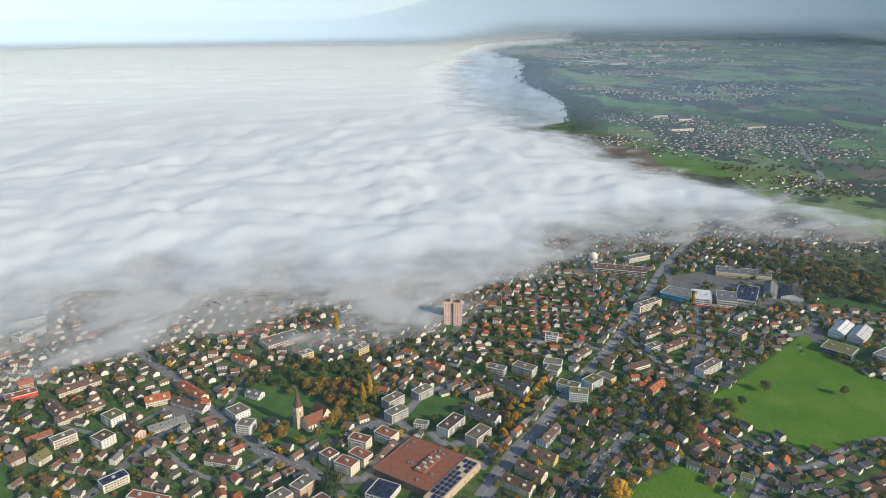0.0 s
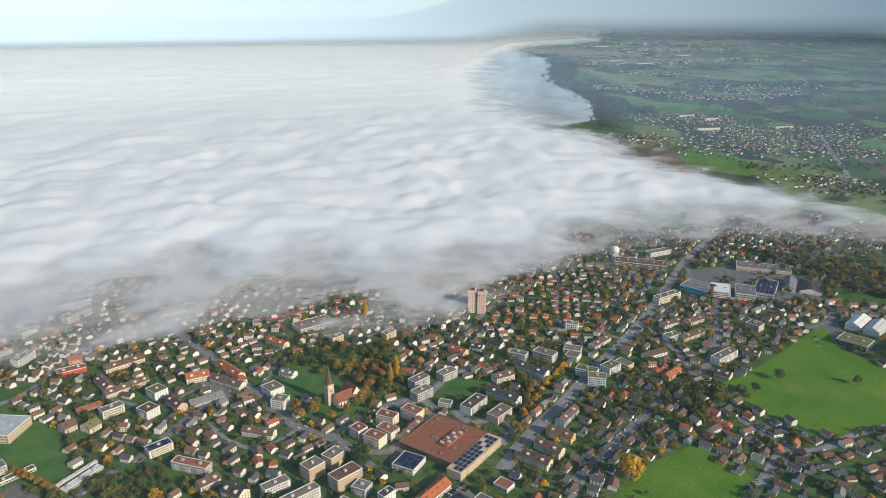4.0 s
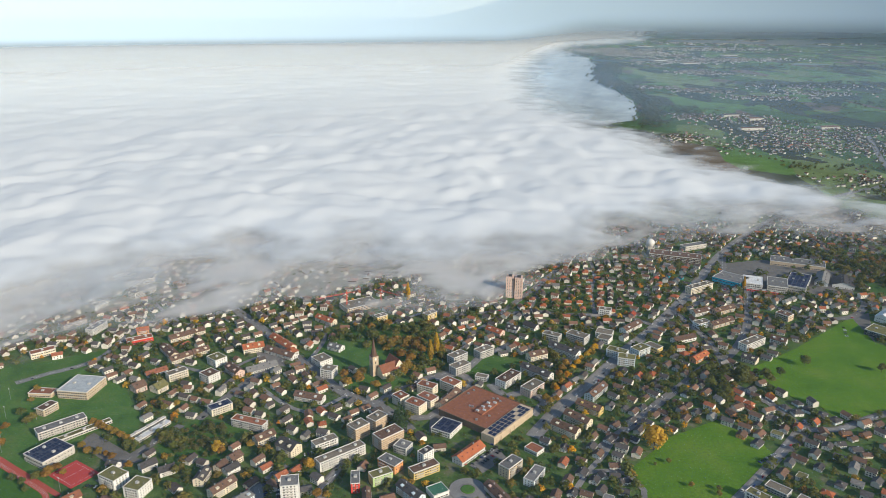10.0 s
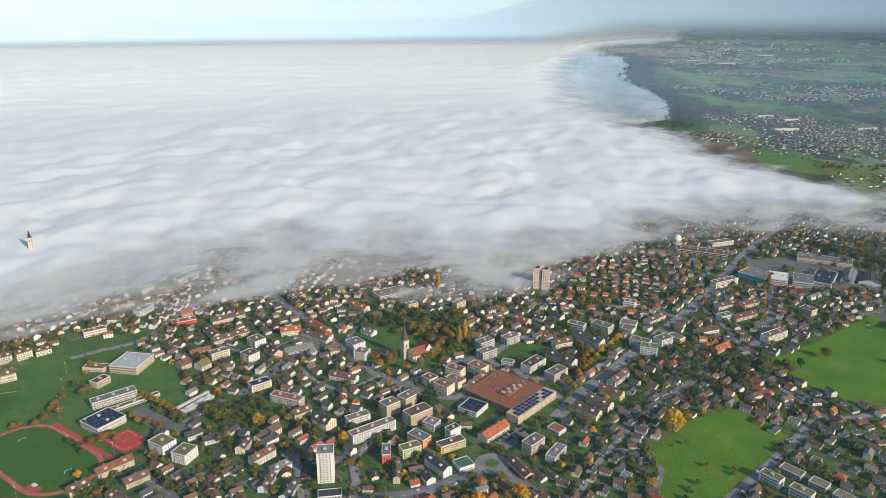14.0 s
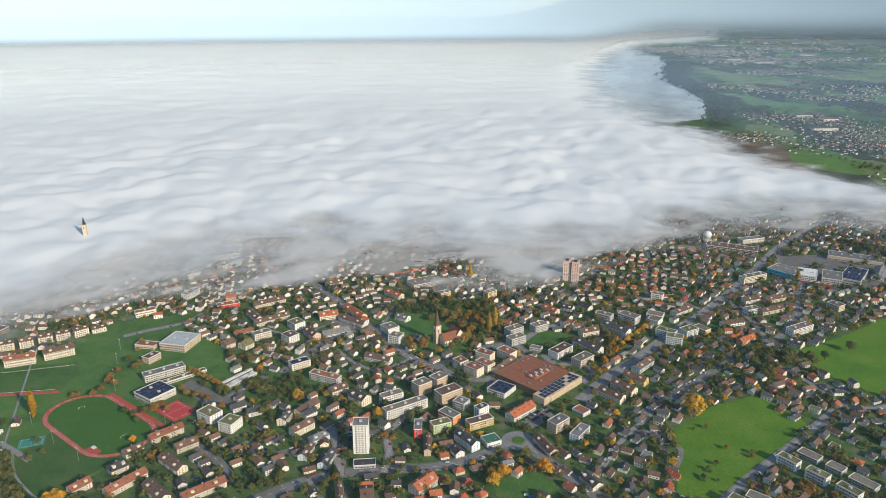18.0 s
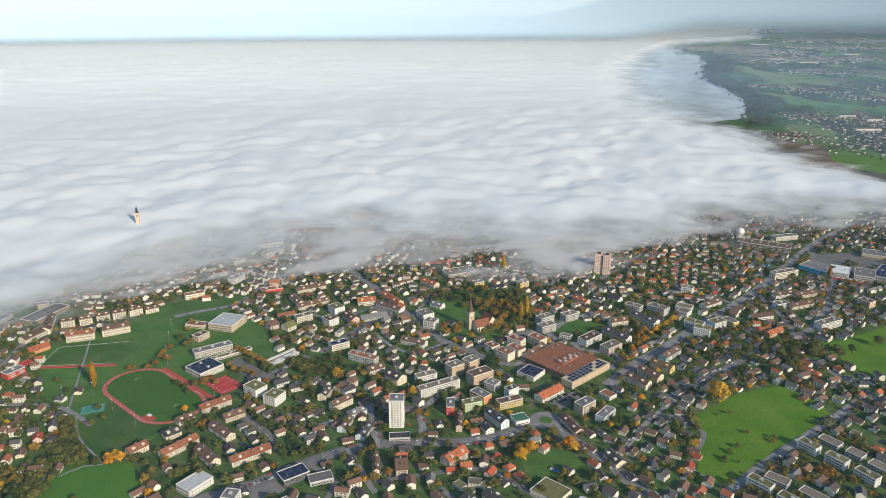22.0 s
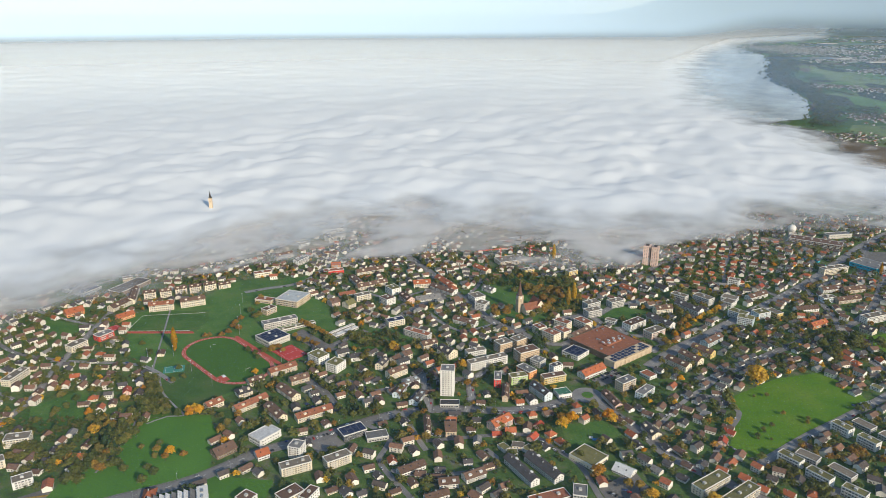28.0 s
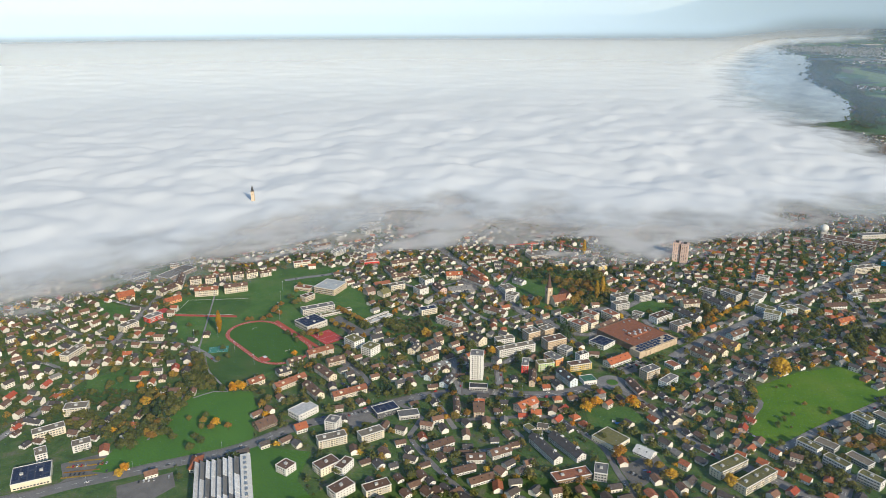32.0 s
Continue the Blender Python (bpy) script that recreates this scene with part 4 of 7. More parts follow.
            for i in range(nx):
                for j in range(ny):
                    if (i + j * 3) % 7:
                        part("solar_panel", me, root, at=pose((i - (nx - 1) / 2) * 7, (j - (ny - 1) / 2) * 3.6, h + 0.45, 12))
    if -300 < x < 60 and 395 < y < 530 and storeys >= 3:
        tall = min(3.0, h / storeys)
        shapes = {}
        for wx, wy, wz, wt, wide, high in window_spots(w, d, h, storeys, 3.4, 1.5):
            key = (round(wide, 1), round(high, 1))
            if key not in shapes:
                shapes[key] = window_mesh(*key)
            part("window", shapes[key], root, at=pose(wx, wy, wz, 0, 0, wt))
    else:
        place_windows(root, w, d, h, storeys, 3.0, 1.9)
    slab = None
    if storeys >= 3 and w > 14:
        bays = max(1, int(w / 11))
        wide = min(3.6, w / bays * 0.36)
        slab = Build()
        slab.box(-wide, wide, -1.6, 0, -0.15, 0.05)
        slab.box(-wide, wide, -1.6, -1.5, 0.05, 1.0)
        slab = slab.mesh("balcony", RAIL)
    for k in range(storeys):
        if slab and k:
            for i in range(bays):
                part("balcony", slab, root, at=pose(-w / 2 + (i + 0.5) * w / bays, -d / 2, k * h / storeys))
        if wall == "bands":
            b = Build()
            b.box(-w / 2 - 0.5, w / 2 + 0.5, -d / 2 - 0.5, d / 2 + 0.5, (k + 1) * h / storeys - 0.75, (k + 1) * h / storeys - 0.05)
            part("band", b.mesh("band", WALL["tan"]), root)
    return root


# larger buildings: centre x, y, turn, length, depth, height, storeys, roof, wall, cover
block(-199, 459, 14, 17, 17, 35, 12, "deck", "white", "grey")
block(-187, 431, 17, 26, 13, 4.4, 1, "flat", "grey", "dark")
block(-145, 503, 12, 10, 24, 13, 4, "flat", "red", "grey")
block(-128, 476, 12, 8, 34, 10, 3, "gableD", "tan", "brown")
block(-33, 568, 55, 42, 16, 10, 2, "gable", "white", "orange")
block(-60, 500, 36, 20, 18, 6, 1, "flat", "white", "green")
block(-86, 491, -42, 34, 13, 13, 4, "gable", "paleblue", "slate")
block(-121, 515, 35, 25, 13, 12, 4, "flat", "lime", "moss")
block(-115, 539, -32, 27, 15, 11, 3, "flat", "orange", "grey")
block(-106, 571, -23, 18, 16, 10, 3, "flat", "grey", "grey")
block(-79, 556, -39, 11, 17, 14, 5, "flat", "white", "slate")
block(-78, 533, 38, 35, 13, 10, 3, "flat", "yellow", "brown")
block(-162, 597, -40, 18, 22, 17, 6, "flat", "bands", "gravel")
block(-144, 618, -34, 17, 22, 16, 6, "flat", "bands", "gravel")
block(-125, 584, -43, 19, 34, 17, 6, "flat", "bands", "brown")
block(-171, 546, 44, 63, 13, 13, 4, "flat", "white", "gravel")
block(-195, 571, 41, 31, 13, 10, 3, "flat", "white", "gravel")
block(-232, 557, -29, 26, 18, 14, 4, "gable", "cream", "slate")
block(-266, 574, 48, 24, 14, 12, 3, "gable", "cream", "brown")
block(-285, 533, 61, 14, 14, 11, 3, "gable", "cream", "brown")
block(-293, 601, -15, 48, 13, 11, 4, "flat", "grey", "terracotta")
block(-490, 521, -24, 38, 40, 10, 2, "flat", "concrete", "solar")
block(-510, 574, 48, 59, 16, 10, 3, "flat", "concrete", "grey")
block(-481, 572, 52, 68, 9, 4, 1, "flat", "concrete", "moss")
block(-538, 663, -2, 45, 46, 12, 3, "flat", "tan", "glass")
block(-583, 649, 1, 34, 16, 6, 1, "flat", "tan", "terracotta")
block(-551, 610, 73, 23, 14, 10, 3, "flat", "tan", "brown")
block(-395, 484, -23, 27, 20, 13, 4, "flat", "white", "moss")
block(-362, 471, -12, 21, 22, 13, 4, "flat", "white", "moss")
block(-776, 601, 40, 20, 11, 15, 4, "gable", "cream", "brown")
block(-755, 615, 42, 19, 11, 15, 4, "gable", "cream", "brown")
block(-738, 633, 42, 20, 11, 15, 4, "gable", "cream", "brown")
block(-721, 649, 42, 20, 11, 15, 4, "gable", "cream", "brown")
block(-704, 666, 55, 21, 11, 15, 4, "gable", "cream", "brown")
block(-686, 682, 50, 21, 11, 11, 4, "gable", "cream", "brown")
block(-723, 565, 35, 40, 13, 15, 3, "gable", "cream", "terracotta")
block(-687, 597, 44, 41, 13, 15, 3, "gable", "cream", "brown")
block(-654, 755, 44, 35, 14, 9, 2, "flat", "cream", "terracotta")
block(-459, 335, 65, 22, 13, 10, 3, "gable", "cream", "terracotta")
block(-417, 350, 65, 46, 13, 10, 3, "gable", "cream", "terracotta")
block(-441, 372, 56, 19, 16, 10, 3, "hip", "cream", "slate")
block(-443, 402, 58, 21, 13, 10, 3, "gable", "cream", "brown")
block(-426, 440, 55, 40, 13, 11, 4, "gable", "tan", "terracotta")
block(-392, 424, 52, 26, 13, 10, 3, "gable", "tan", "brown")
block(-387, 389, -28, 40, 13, 10, 3, "gable", "cream", "brown")
block(-377, 342, -32, 40, 13, 10, 3, "gable", "cream", "brown")
block(-333, 355, 51, 47, 13, 10, 3, "gable", "cream", "terracotta")
block(-554, 83, 46, 40, 34, 8, 1, "flat", "cream", "solar")
block(-617, 197, 34, 29, 16, 11, 4, "flat", "cream", "gravel")
block(-607, 149, 56, 37, 14, 10, 3, "flat", "cream", "gravel")
block(-551, 143, 52, 21, 14, 9, 3, "flat", "white", "gravel")
block(-578, 114, 54, 13, 18, 9, 3, "flat", "white", "gravel")
block(-362, 295, -20, 23, 32, 9, 2, "flat", "white", "white")
block(-299, 253, 45, 36, 14, 11, 4, "flat", "cream", "gravel")
block(-263, 278, 52, 31, 14, 11, 4, "flat", "cream", "gravel")
block(-312, 279, 4, 16, 16, 15, 5, "flat", "white", "grey")
block(-280, 209, -26, 18, 26, 10, 3, "flat", "cream", "brown")
block(-262, 215, -6, 12, 22, 10, 3, "flat", "white", "brown")
block(-246, 180, -24, 17, 26, 10, 3, "flat", "white", "brown")
block(-272, 334, 50, 32, 20, 8, 2, "flat", "slate", "solar")
block(-390, 256, 64, 25, 18, 9, 2, "gable", "brown", "brown")
block(-346, 263, 53, 14, 14, 9, 2, "gable", "white", "orange")
block(-168, 376, 22, 13, 26, 12, 4, "gable", "tan", "brown")
block(-117, 405, 59, 30, 16, 12, 4, "gable", "pink", "orange")
block(-195, 372, 22, 7, 34, 10, 3, "gableD", "cream", "brown")
block(-37, 289, 39, 45, 16, 6, 1, "flat", "brown", "terracotta")
block(-9, 303, 7, 15, 20, 11, 3, "flat", "grey", "grey")
block(-139, 281, 27, 21, 13, 9, 3, "gable", "white", "brown")
block(-118, 301, 47, 25, 13, 9, 3, "gable", "white", "brown")
block(-144, 258, 44, 26, 11, 7, 2, "gable", "white", "brown")
block(-122, 249, 47, 29, 11, 7, 2, "gable", "white", "brown")
block(-73, 324, 48, 12, 52, 10, 3, "gableD", "white", "slate")
block(-52, 337, 52, 14, 52, 10, 3, "gableD", "white", "slate")
block(-10, 372, 62, 31, 34, 6, 1, "flat", "cream", "moss")
block(29, 361, -23, 21, 17, 6, 1, "gable", "white", "white")
block(195, 433, -35, 27, 12, 11, 3, "flat", "white", "moss")
block(220, 410, -38, 28, 12, 11, 3, "flat", "white", "moss")
block(249, 391, -32, 25, 12, 11, 3, "flat", "white", "moss")
block(214, 448, -30, 25, 14, 6, 2, "flat", "grey", "gravel")
block(244, 429, -38, 28, 14, 6, 2, "flat", "grey", "gravel")
block(114, 363, 53, 49, 15, 10, 3, "flat", "cream", "moss")
block(140, 349, 55, 58, 15, 10, 3, "flat", "cream", "moss")
block(258, 518, -43, 24, 12, 11, 3, "flat", "white", "moss")
block(281, 497, -42, 24, 12, 11, 3, "flat", "white", "moss")
block(304, 474, -46, 25, 12, 11, 3, "flat", "white", "moss")
block(284, 537, -41, 25, 14, 6, 2, "flat", "grey", "gravel")
block(305, 518, -41, 19, 14, 6, 2, "flat", "grey", "gravel")
block(325, 496, -43, 29, 14, 6, 2, "flat", "grey", "gravel")
block(108, 678, -32, 33, 14, 12, 4, "gable", "yellow", "brown")
block(120, 720, 57, 41, 14, 11, 3, "gable", "paleblue", "brown")
block(92, 650, -39, 35, 14, 12, 4, "gable", "cream", "brown")
block(76, 627, -35, 35, 14, 12, 4, "gable", "cream", "brown")
block(171, 811, -12, 26, 18, 13, 4, "flat", "paleblue", "moss")
block(195, 846, 42, 27, 18, 11, 4, "flat", "paleblue", "moss")
block(216, 858, -47, 25, 14, 9, 2, "flat", "yellow", "gravel")
block(46, 763, -37, 48, 15, 13, 4, "gable", "white", "slate")
block(87, 834, -38, 50, 15, 13, 4, "gable", "white", "slate")
block(47, 814, 32, 30, 15, 13, 4, "gable", "cream", "brown")
block(8, 741, 56, 40, 18, 11, 4, "flat", "white", "brown")
block(39, 718, 53, 33, 18, 12, 4, "flat", "pink", "gravel")
block(-58, 764, 45, 29, 16, 13, 4, "flat", "grey", "gravel")
block(-64, 795, 48, 29, 16, 13, 4, "flat", "grey", "gravel")
block(-28, 817, 45, 28, 16, 12, 4, "flat", "grey", "gravel")
block(-27, 746, -16, 18, 11, 6, 2, "flat", "white", "gravel")
block(-360, 799, 29, 31, 16, 12, 3, "gable", "cream", "orange")
block(-329, 745, 37, 44, 16, 7, 1, "gable", "white", "grey")
block(-323, 821, -42, 58, 15, 10, 3, "gable", "cream", "orange")
block(-301, 792, 46, 15, 16, 11, 3, "hip", "white", "orange")
block(-467, 719, 45, 29, 12, 6, 2, "gable", "white", "terracotta")
block(-433, 710, 48, 29, 14, 11, 3, "flat", "cream", "gravel")
block(-387, 709, -30, 22, 20, 12, 4, "flat", "white", "brown")
block(-396, 755, -35, 24, 20, 12, 4, "flat", "white", "moss")
block(-360, 728, -41, 32, 15, 12, 3, "gable", "pink", "brown")
block(-468, 673, 58, 16, 18, 11, 4, "gable", "pink", "brown")
block(-441, 675, 66, 17, 18, 11, 4, "gable", "cream", "moss")
block(-476, 834, 46, 56, 14, 10, 3, "gable", "cream", "brown")
block(-475, 776, -44, 43, 14, 10, 3, "gable", "cream", "brown")
block(-451, 759, 50, 33, 14, 10, 3, "gable", "cream", "brown")
block(-432, 782, 47, 24, 14, 10, 3, "gable", "cream", "brown")
block(-550, 843, 30, 18, 12, 9, 3, "gable", "orange", "orange")
block(-539, 812, 37, 40, 16, 7, 1, "flat", "red", "terracotta")
block(-342, 633, 46, 30, 15, 10, 3, "flat", "cream", "solar")
block(405, 1157, -39, 56, 46, 12, 2, "flat", "blue", "grey")
block(440, 1146, -17, 36, 48, 12, 3, "flat", "white", "white")
block(479, 1136, -17, 36, 54, 13, 3, "flat", "concrete", "grey")
block(450, 1111, -17, 64, 6, 5, 1, "flat", "red", "dark")
block(522, 1156, -27, 38, 86, 11, 2, "flat", "grey", "solar")
block(575, 1184, -25, 23, 68, 10, 1, "gableD", "white", "grey")
block(605, 1168, -22, 38, 54, 10, 1, "gableD", "white", "slate")
block(561, 1270, -19, 107, 40, 9, 1, "flat", "tan", "grey")
block(331, 1278, -16, 109, 34, 14, 4, "flat", "brown", "brown")
block(384, 1359, -61, 19, 60, 10, 2, "flat", "concrete", "grey")
block(338, 1109, 36, 61, 15, 13, 4, "flat", "cream", "gravel")
block(609, 1012, -43, 24, 54, 13, 2, "gableD", "white", "white")
block(628, 994, -43, 24, 54, 13, 2, "gableD", "white", "white")
block(571, 944, -45, 46, 36, 9, 2, "flat", "slate", "moss")
block(633, 924, -57, 25, 60, 13, 3, "flat", "white", "grey")
block(361, 885, 40, 51, 15, 12, 4, "flat", "white", "gravel")
block(344, 835, -38, 21, 15, 10, 3, "gable", "cream", "slate")
block(405, 902, -36, 23, 14, 10, 3, "gable", "white", "brown")
block(354, 1014, 33, 46, 14, 10, 3, "gable", "tan", "brown")
block(337, 961, 35, 50, 14, 10, 3, "gable", "tan", "brown")
block(318, 1004, 32, 42, 14, 10, 3, "gable", "white", "brown")
block(305, 951, 34, 27, 14, 10, 3, "flat", "paleblue", "gravel")
block(266, 895, 29, 41, 13, 9, 2, "gable", "white", "brown")
block(444, 995, -48, 24, 18, 11, 3, "flat", "tan", "brown")
block(-242, 976, 39, 64, 34, 9, 3, "flat", "tan", "gravel")
block(-281, 909, -32, 39, 14, 10, 3, "gable", "cream", "orange")
block(-197, 926, 43, 21, 13, 10, 3, "flat", "yellow", "gravel")
block(-120, 942, 52, 23, 13, 11, 4, "flat", "yellow", "gravel")
block(-251, 770, -42, 25, 22, 10, 3, "flat", "white", "gravel")
block(-232, 736, -13, 20, 18, 13, 4, "flat", "white", "gravel")
block(161, 984, -16, 21, 14, 12, 3, "flat", "white", "gravel")
block(109, 879, -34, 34, 18, 13, 4, "flat", "grey", "gravel")
block(149, 882, -28, 20, 20, 8, 2, "flat", "white", "gravel")
block(-481, 1014, 39, 40, 16, 13, 4, "gable", "cream", "grey")
block(-400, 939, 47, 30, 14, 11, 3, "gable", "cream", "brown")
block(-659, 1041, 37, 55, 18, 12, 4, "flat", "white", "grey")
block(-14, 892, -35, 29, 14, 10, 3, "gable", "pink", "orange")
block(-891, 704, 53, 27, 22, 13, 4, "flat", "white", "white")
block(-964, 631, 82, 37, 20, 12, 3, "flat", "cream", "grey")
block(-909, 588, 82, 40, 60, 8, 2, "flat", "glass", "solar")
block(-839, 625, -4, 33, 75, 8, 2, "flat", "brown", "slate")
block(-870, 655, 43, 18, 12, 8, 2, "flat", "tan", "brown")
block(-794, 555, 86, 50, 16, 11, 4, "gable", "cream", "brown")
block(-803, 592, 124, 64, 12, 11, 4, "gable", "cream", "brown")
block(-732, 449, 76, 27, 16, 9, 3, "flat", "red", "grey")
block(-755, 518, 67, 28, 14, 9, 2, "gable", "orange", "orange")
block(-741, 407, 81, 29, 16, 11, 4, "flat", "cream", "gravel")
block(-746, 309, 98, 41, 14, 10, 3, "flat", "cream", "gravel")
block(-844, 505, 62, 28, 20, 10, 2, "gable", "orange", "orange")
block(-402, 578, 68, 55, 9, 3.2, 1, "flat", "concrete", "white")
block(-411, 587, 66, 54, 4, 3, 1, "flat", "concrete", "glass")
block(-62, 618, -25, 29, 30, 7, 2, "flat", "white", "solar")
block(13, 544, 54, 27, 15, 14, 4, "flat", "tan", "grey")
block(38, 533, 64, 31, 13, 9, 3, "flat", "paleblue", "grey")
block(39, 585, -37, 19, 15, 5, 1, "flat", "white", "terracotta")
block(1, 501, -55, 37, 12, 9, 3, "gable", "pink", "brown")
block(51, 445, -54, 25, 14, 9, 3, "gable", "cream", "slate")
block(-252, 467, 52, 23, 12, 9, 3, "hip", "paleblue", "grey")
block(-256, 438, 0, 11, 26, 9, 3, "gableD", "paleblue", "brown")
block(-229, 429, -2, 12, 28, 9, 3, "gableD", "paleblue", "slate")
block(-278, 481, 59, 30, 13, 12, 4, "gable", "cream", "brown")
block(-306, 497, -1, 12, 22, 11, 3, "gableD", "cream", "slate")
block(-373, 512, 50, 18, 12, 9, 3, "gable", "white", "slate")
block(-349, 506, 39, 17, 12, 9, 3, "gable", "white", "slate")
block(-240, 670, -13, 41, 14, 10, 3, "gable", "white", "brown")
block(-316, 789, -25, 55, 14, 9, 3, "gable", "white", "brown")
block(-242, 815, -24, 23, 14, 9, 3, "gable", "white", "grey")
block(-667, 926, 52, 24, 16, 11, 4, "flat", "white", "grey")
block(-671, 857, 60, 38, 14, 11, 4, "gable", "tan", "brown")
block(-623, 841, 82, 37, 14, 11, 4, "flat", "white", "grey")
block(-629, 994, 70, 51, 18, 12, 4, "flat", "white", "grey")
block(13, 906, -24, 20, 14, 9, 3, "gable", "white", "slate")
block(71, 880, -26, 29, 14, 11, 3, "flat", "grey", "gravel")
block(151, 902, -18, 27, 20, 8, 2, "flat", "white", "gravel")
block(41, 920, -40, 24, 14, 8, 2, "gable", "white", "slate")
block(194, 930, 49, 46, 14, 10, 3, "gable", "white", "brown")
block(161, 832, -28, 31, 16, 12, 4, "flat", "paleblue", "moss")
block(-318, 191, -13, 17, 16, 9, 3, "flat", "white", "brown")
block(-214, 195, 48, 30, 14, 9, 3, "flat", "cream", "brown")
block(-184, 292, 50, 32, 12, 8, 2, "gable", "white", "brown")
block(-66, 683, 65, 45, 14, 10, 3, "gable", "cream", "brown")
block(-243, 337, 35, 27, 16, 5, 1, "flat", "grey", "grey")
block(-411, 163, 31, 12, 26, 9, 2, "hip", "cream", "orange")
block(275, 835, 46, 35, 12, 9, 3, "gable", "orange", "orange")
# detached houses: kind, centres
homes("W", -128, 215, -139, 220, -155, 214, -165, 210, -184, 200, -151, 223, -169, 228, -201, 220, -226, 205, -181, 233, -186, 252, -216, 238, -231, 234, -174, 270)
homes("W", -247, 233, -152, 288, -171, 286, -212, 270, -154, 299, -108, 323, -131, 323, -119, 339, 87, 367, -59, 377, 91, 391, 236, 360, 106, 397, -311, 299)
homes("W", -146, 384, 38, 413, 83, 416, 69, 418)
homes("r", -208, 298, 174, 345, 209, 350, 164, 373, 188, 372, -44, 392, 148, 386, -75, 391, 126, 394, -115, 384, 210, 379, -57, 403, -102, 395)
homes("F", -90, 355, -101, 361, -75, 367, -87, 369)
homes("W", -224, 374, -145, 405, 90, 443, -69, 447, 92, 454, 26, 460, 14, 461, 104, 458, 56, 463, 69, 465, -242, 410, 85, 477, -523, 178, 58, 482)
homes("W", 45, 484, 22, 490, 135, 484, -150, 468, -219, 448, 34, 496, -552, 161, 74, 497, -266, 438, -556, 179, 76, 511, 90, 511, -244, 460, -541, 218)
homes("W", 128, 519, -567, 197, -314, 439, -604, 133, -612, 122, -297, 455, -306, 453, 100, 535, 131, 537)
homes("r", -74, 417, -173, 394, 30, 432, -98, 419, -86, 438, 128, 451, -39, 475, 136, 473, -531, 195)
homes("y", 110, 503)
homes("W", 110, 545, 88, 547, 122, 545, -253, 495, -555, 276, -642, 134, -547, 292, 124, 563, -639, 161, -651, 160, -658, 151, 109, 583, 72, 591, -579, 299)
homes("W", 103, 597, 52, 603, -611, 286, 140, 610, 124, 613, 153, 616, 129, 621, 341, 582, -679, 236, 180, 635, 326, 596, 135, 645, 199, 643, 289, 621)
homes("r", -652, 143, 331, 535, -583, 328, -610, 300, -670, 212, -209, 612, -722, 191)
homes("h", 351, 552)
homes("F", 316, 562)
homes("S", -282, 515, -295, 519, -410, 509)
homes("W", -607, 373, 155, 657, 174, 655, -690, 264, 371, 603, 196, 663, -687, 289, -637, 361, -661, 333, 185, 673, 161, 678, 220, 668, 366, 624, 151, 684)
homes("W", 402, 611, 197, 680, -622, 408, 395, 620, 173, 689, 382, 629, 302, 661, 364, 640, -661, 371, 237, 684, -615, 431, 164, 708, -115, 710, 230, 700)
homes("W", 401, 643, 330, 673, 220, 706, 180, 714, 321, 681, -686, 382, -669, 421, 458, 639, 183, 737, 234, 729, -748, 337, -771, 323, 456, 669, 443, 677)
homes("W", 202, 757, -781, 323, 150, 770, 321, 733, -724, 410, 258, 754, -778, 345, 319, 747, 215, 773, 162, 783, 258, 767, 478, 690, 245, 784, -823, 316)
homes("W", 204, 803, 236, 800)
homes("r", -707, 231, -675, 337, 347, 661, 371, 674, 305, 700, -693, 400, 307, 711, 298, 718, 339, 729, 181, 770, 200, 777)
homes("h", 358, 695, 397, 681, 348, 706, 386, 692, 374, 704, 367, 718)
homes("o", 277, 638, 279, 687, 397, 653, 419, 653)
homes("F", 318, 643)
homes("W", 226, 810, 250, 814, 241, 836, -882, 346, -869, 385, -840, 446, 68, 908, -903, 383, 97, 921, -883, 441, -907, 419, -824, 541, -886, 466, 79, 944)
homes("W", -871, 500, -882, 524, -870, 543, -944, 484, 215, 987, 263, 983, -938, 540, 285, 1018, 89, 1068, 62, 1073, 249, 1055, 216, 1062, 207, 1073, 119, 1092)
homes("W", -1000, 586, 281, 1097, -995, 622, 249, 1109, 297, 1105)
homes("r", 257, 844, 271, 860, -856, 479, -940, 458, 204, 983, -925, 521, 232, 1014, 206, 1031, 258, 1062, 288, 1069, 347, 1058, 271, 1155)
homes("R", 103, 1001, 174, 995, 127, 1001, 154, 999, 83, 1005, 37, 1007, 62, 1007, 157, 1018, 104, 1026, 85, 1030, 124, 1028, 65, 1032, 45, 1034, 160, 1033)
homes("R", 112, 1052, 142, 1052, 164, 1073, 144, 1080, 145, 1101, 166, 1104, 82, 1121, 52, 1123, 128, 1121, 181, 1116, 66, 1126, 204, 1126, 150, 1134, 41, 1141)
homes("R", 103, 1146, 166, 1149, 128, 1154, 183, 1163, 168, 1179, 146, 1181, 128, 1190, 110, 1201, 90, 1203)
homes("b", 322, 1137, 319, 1169, 297, 1177)

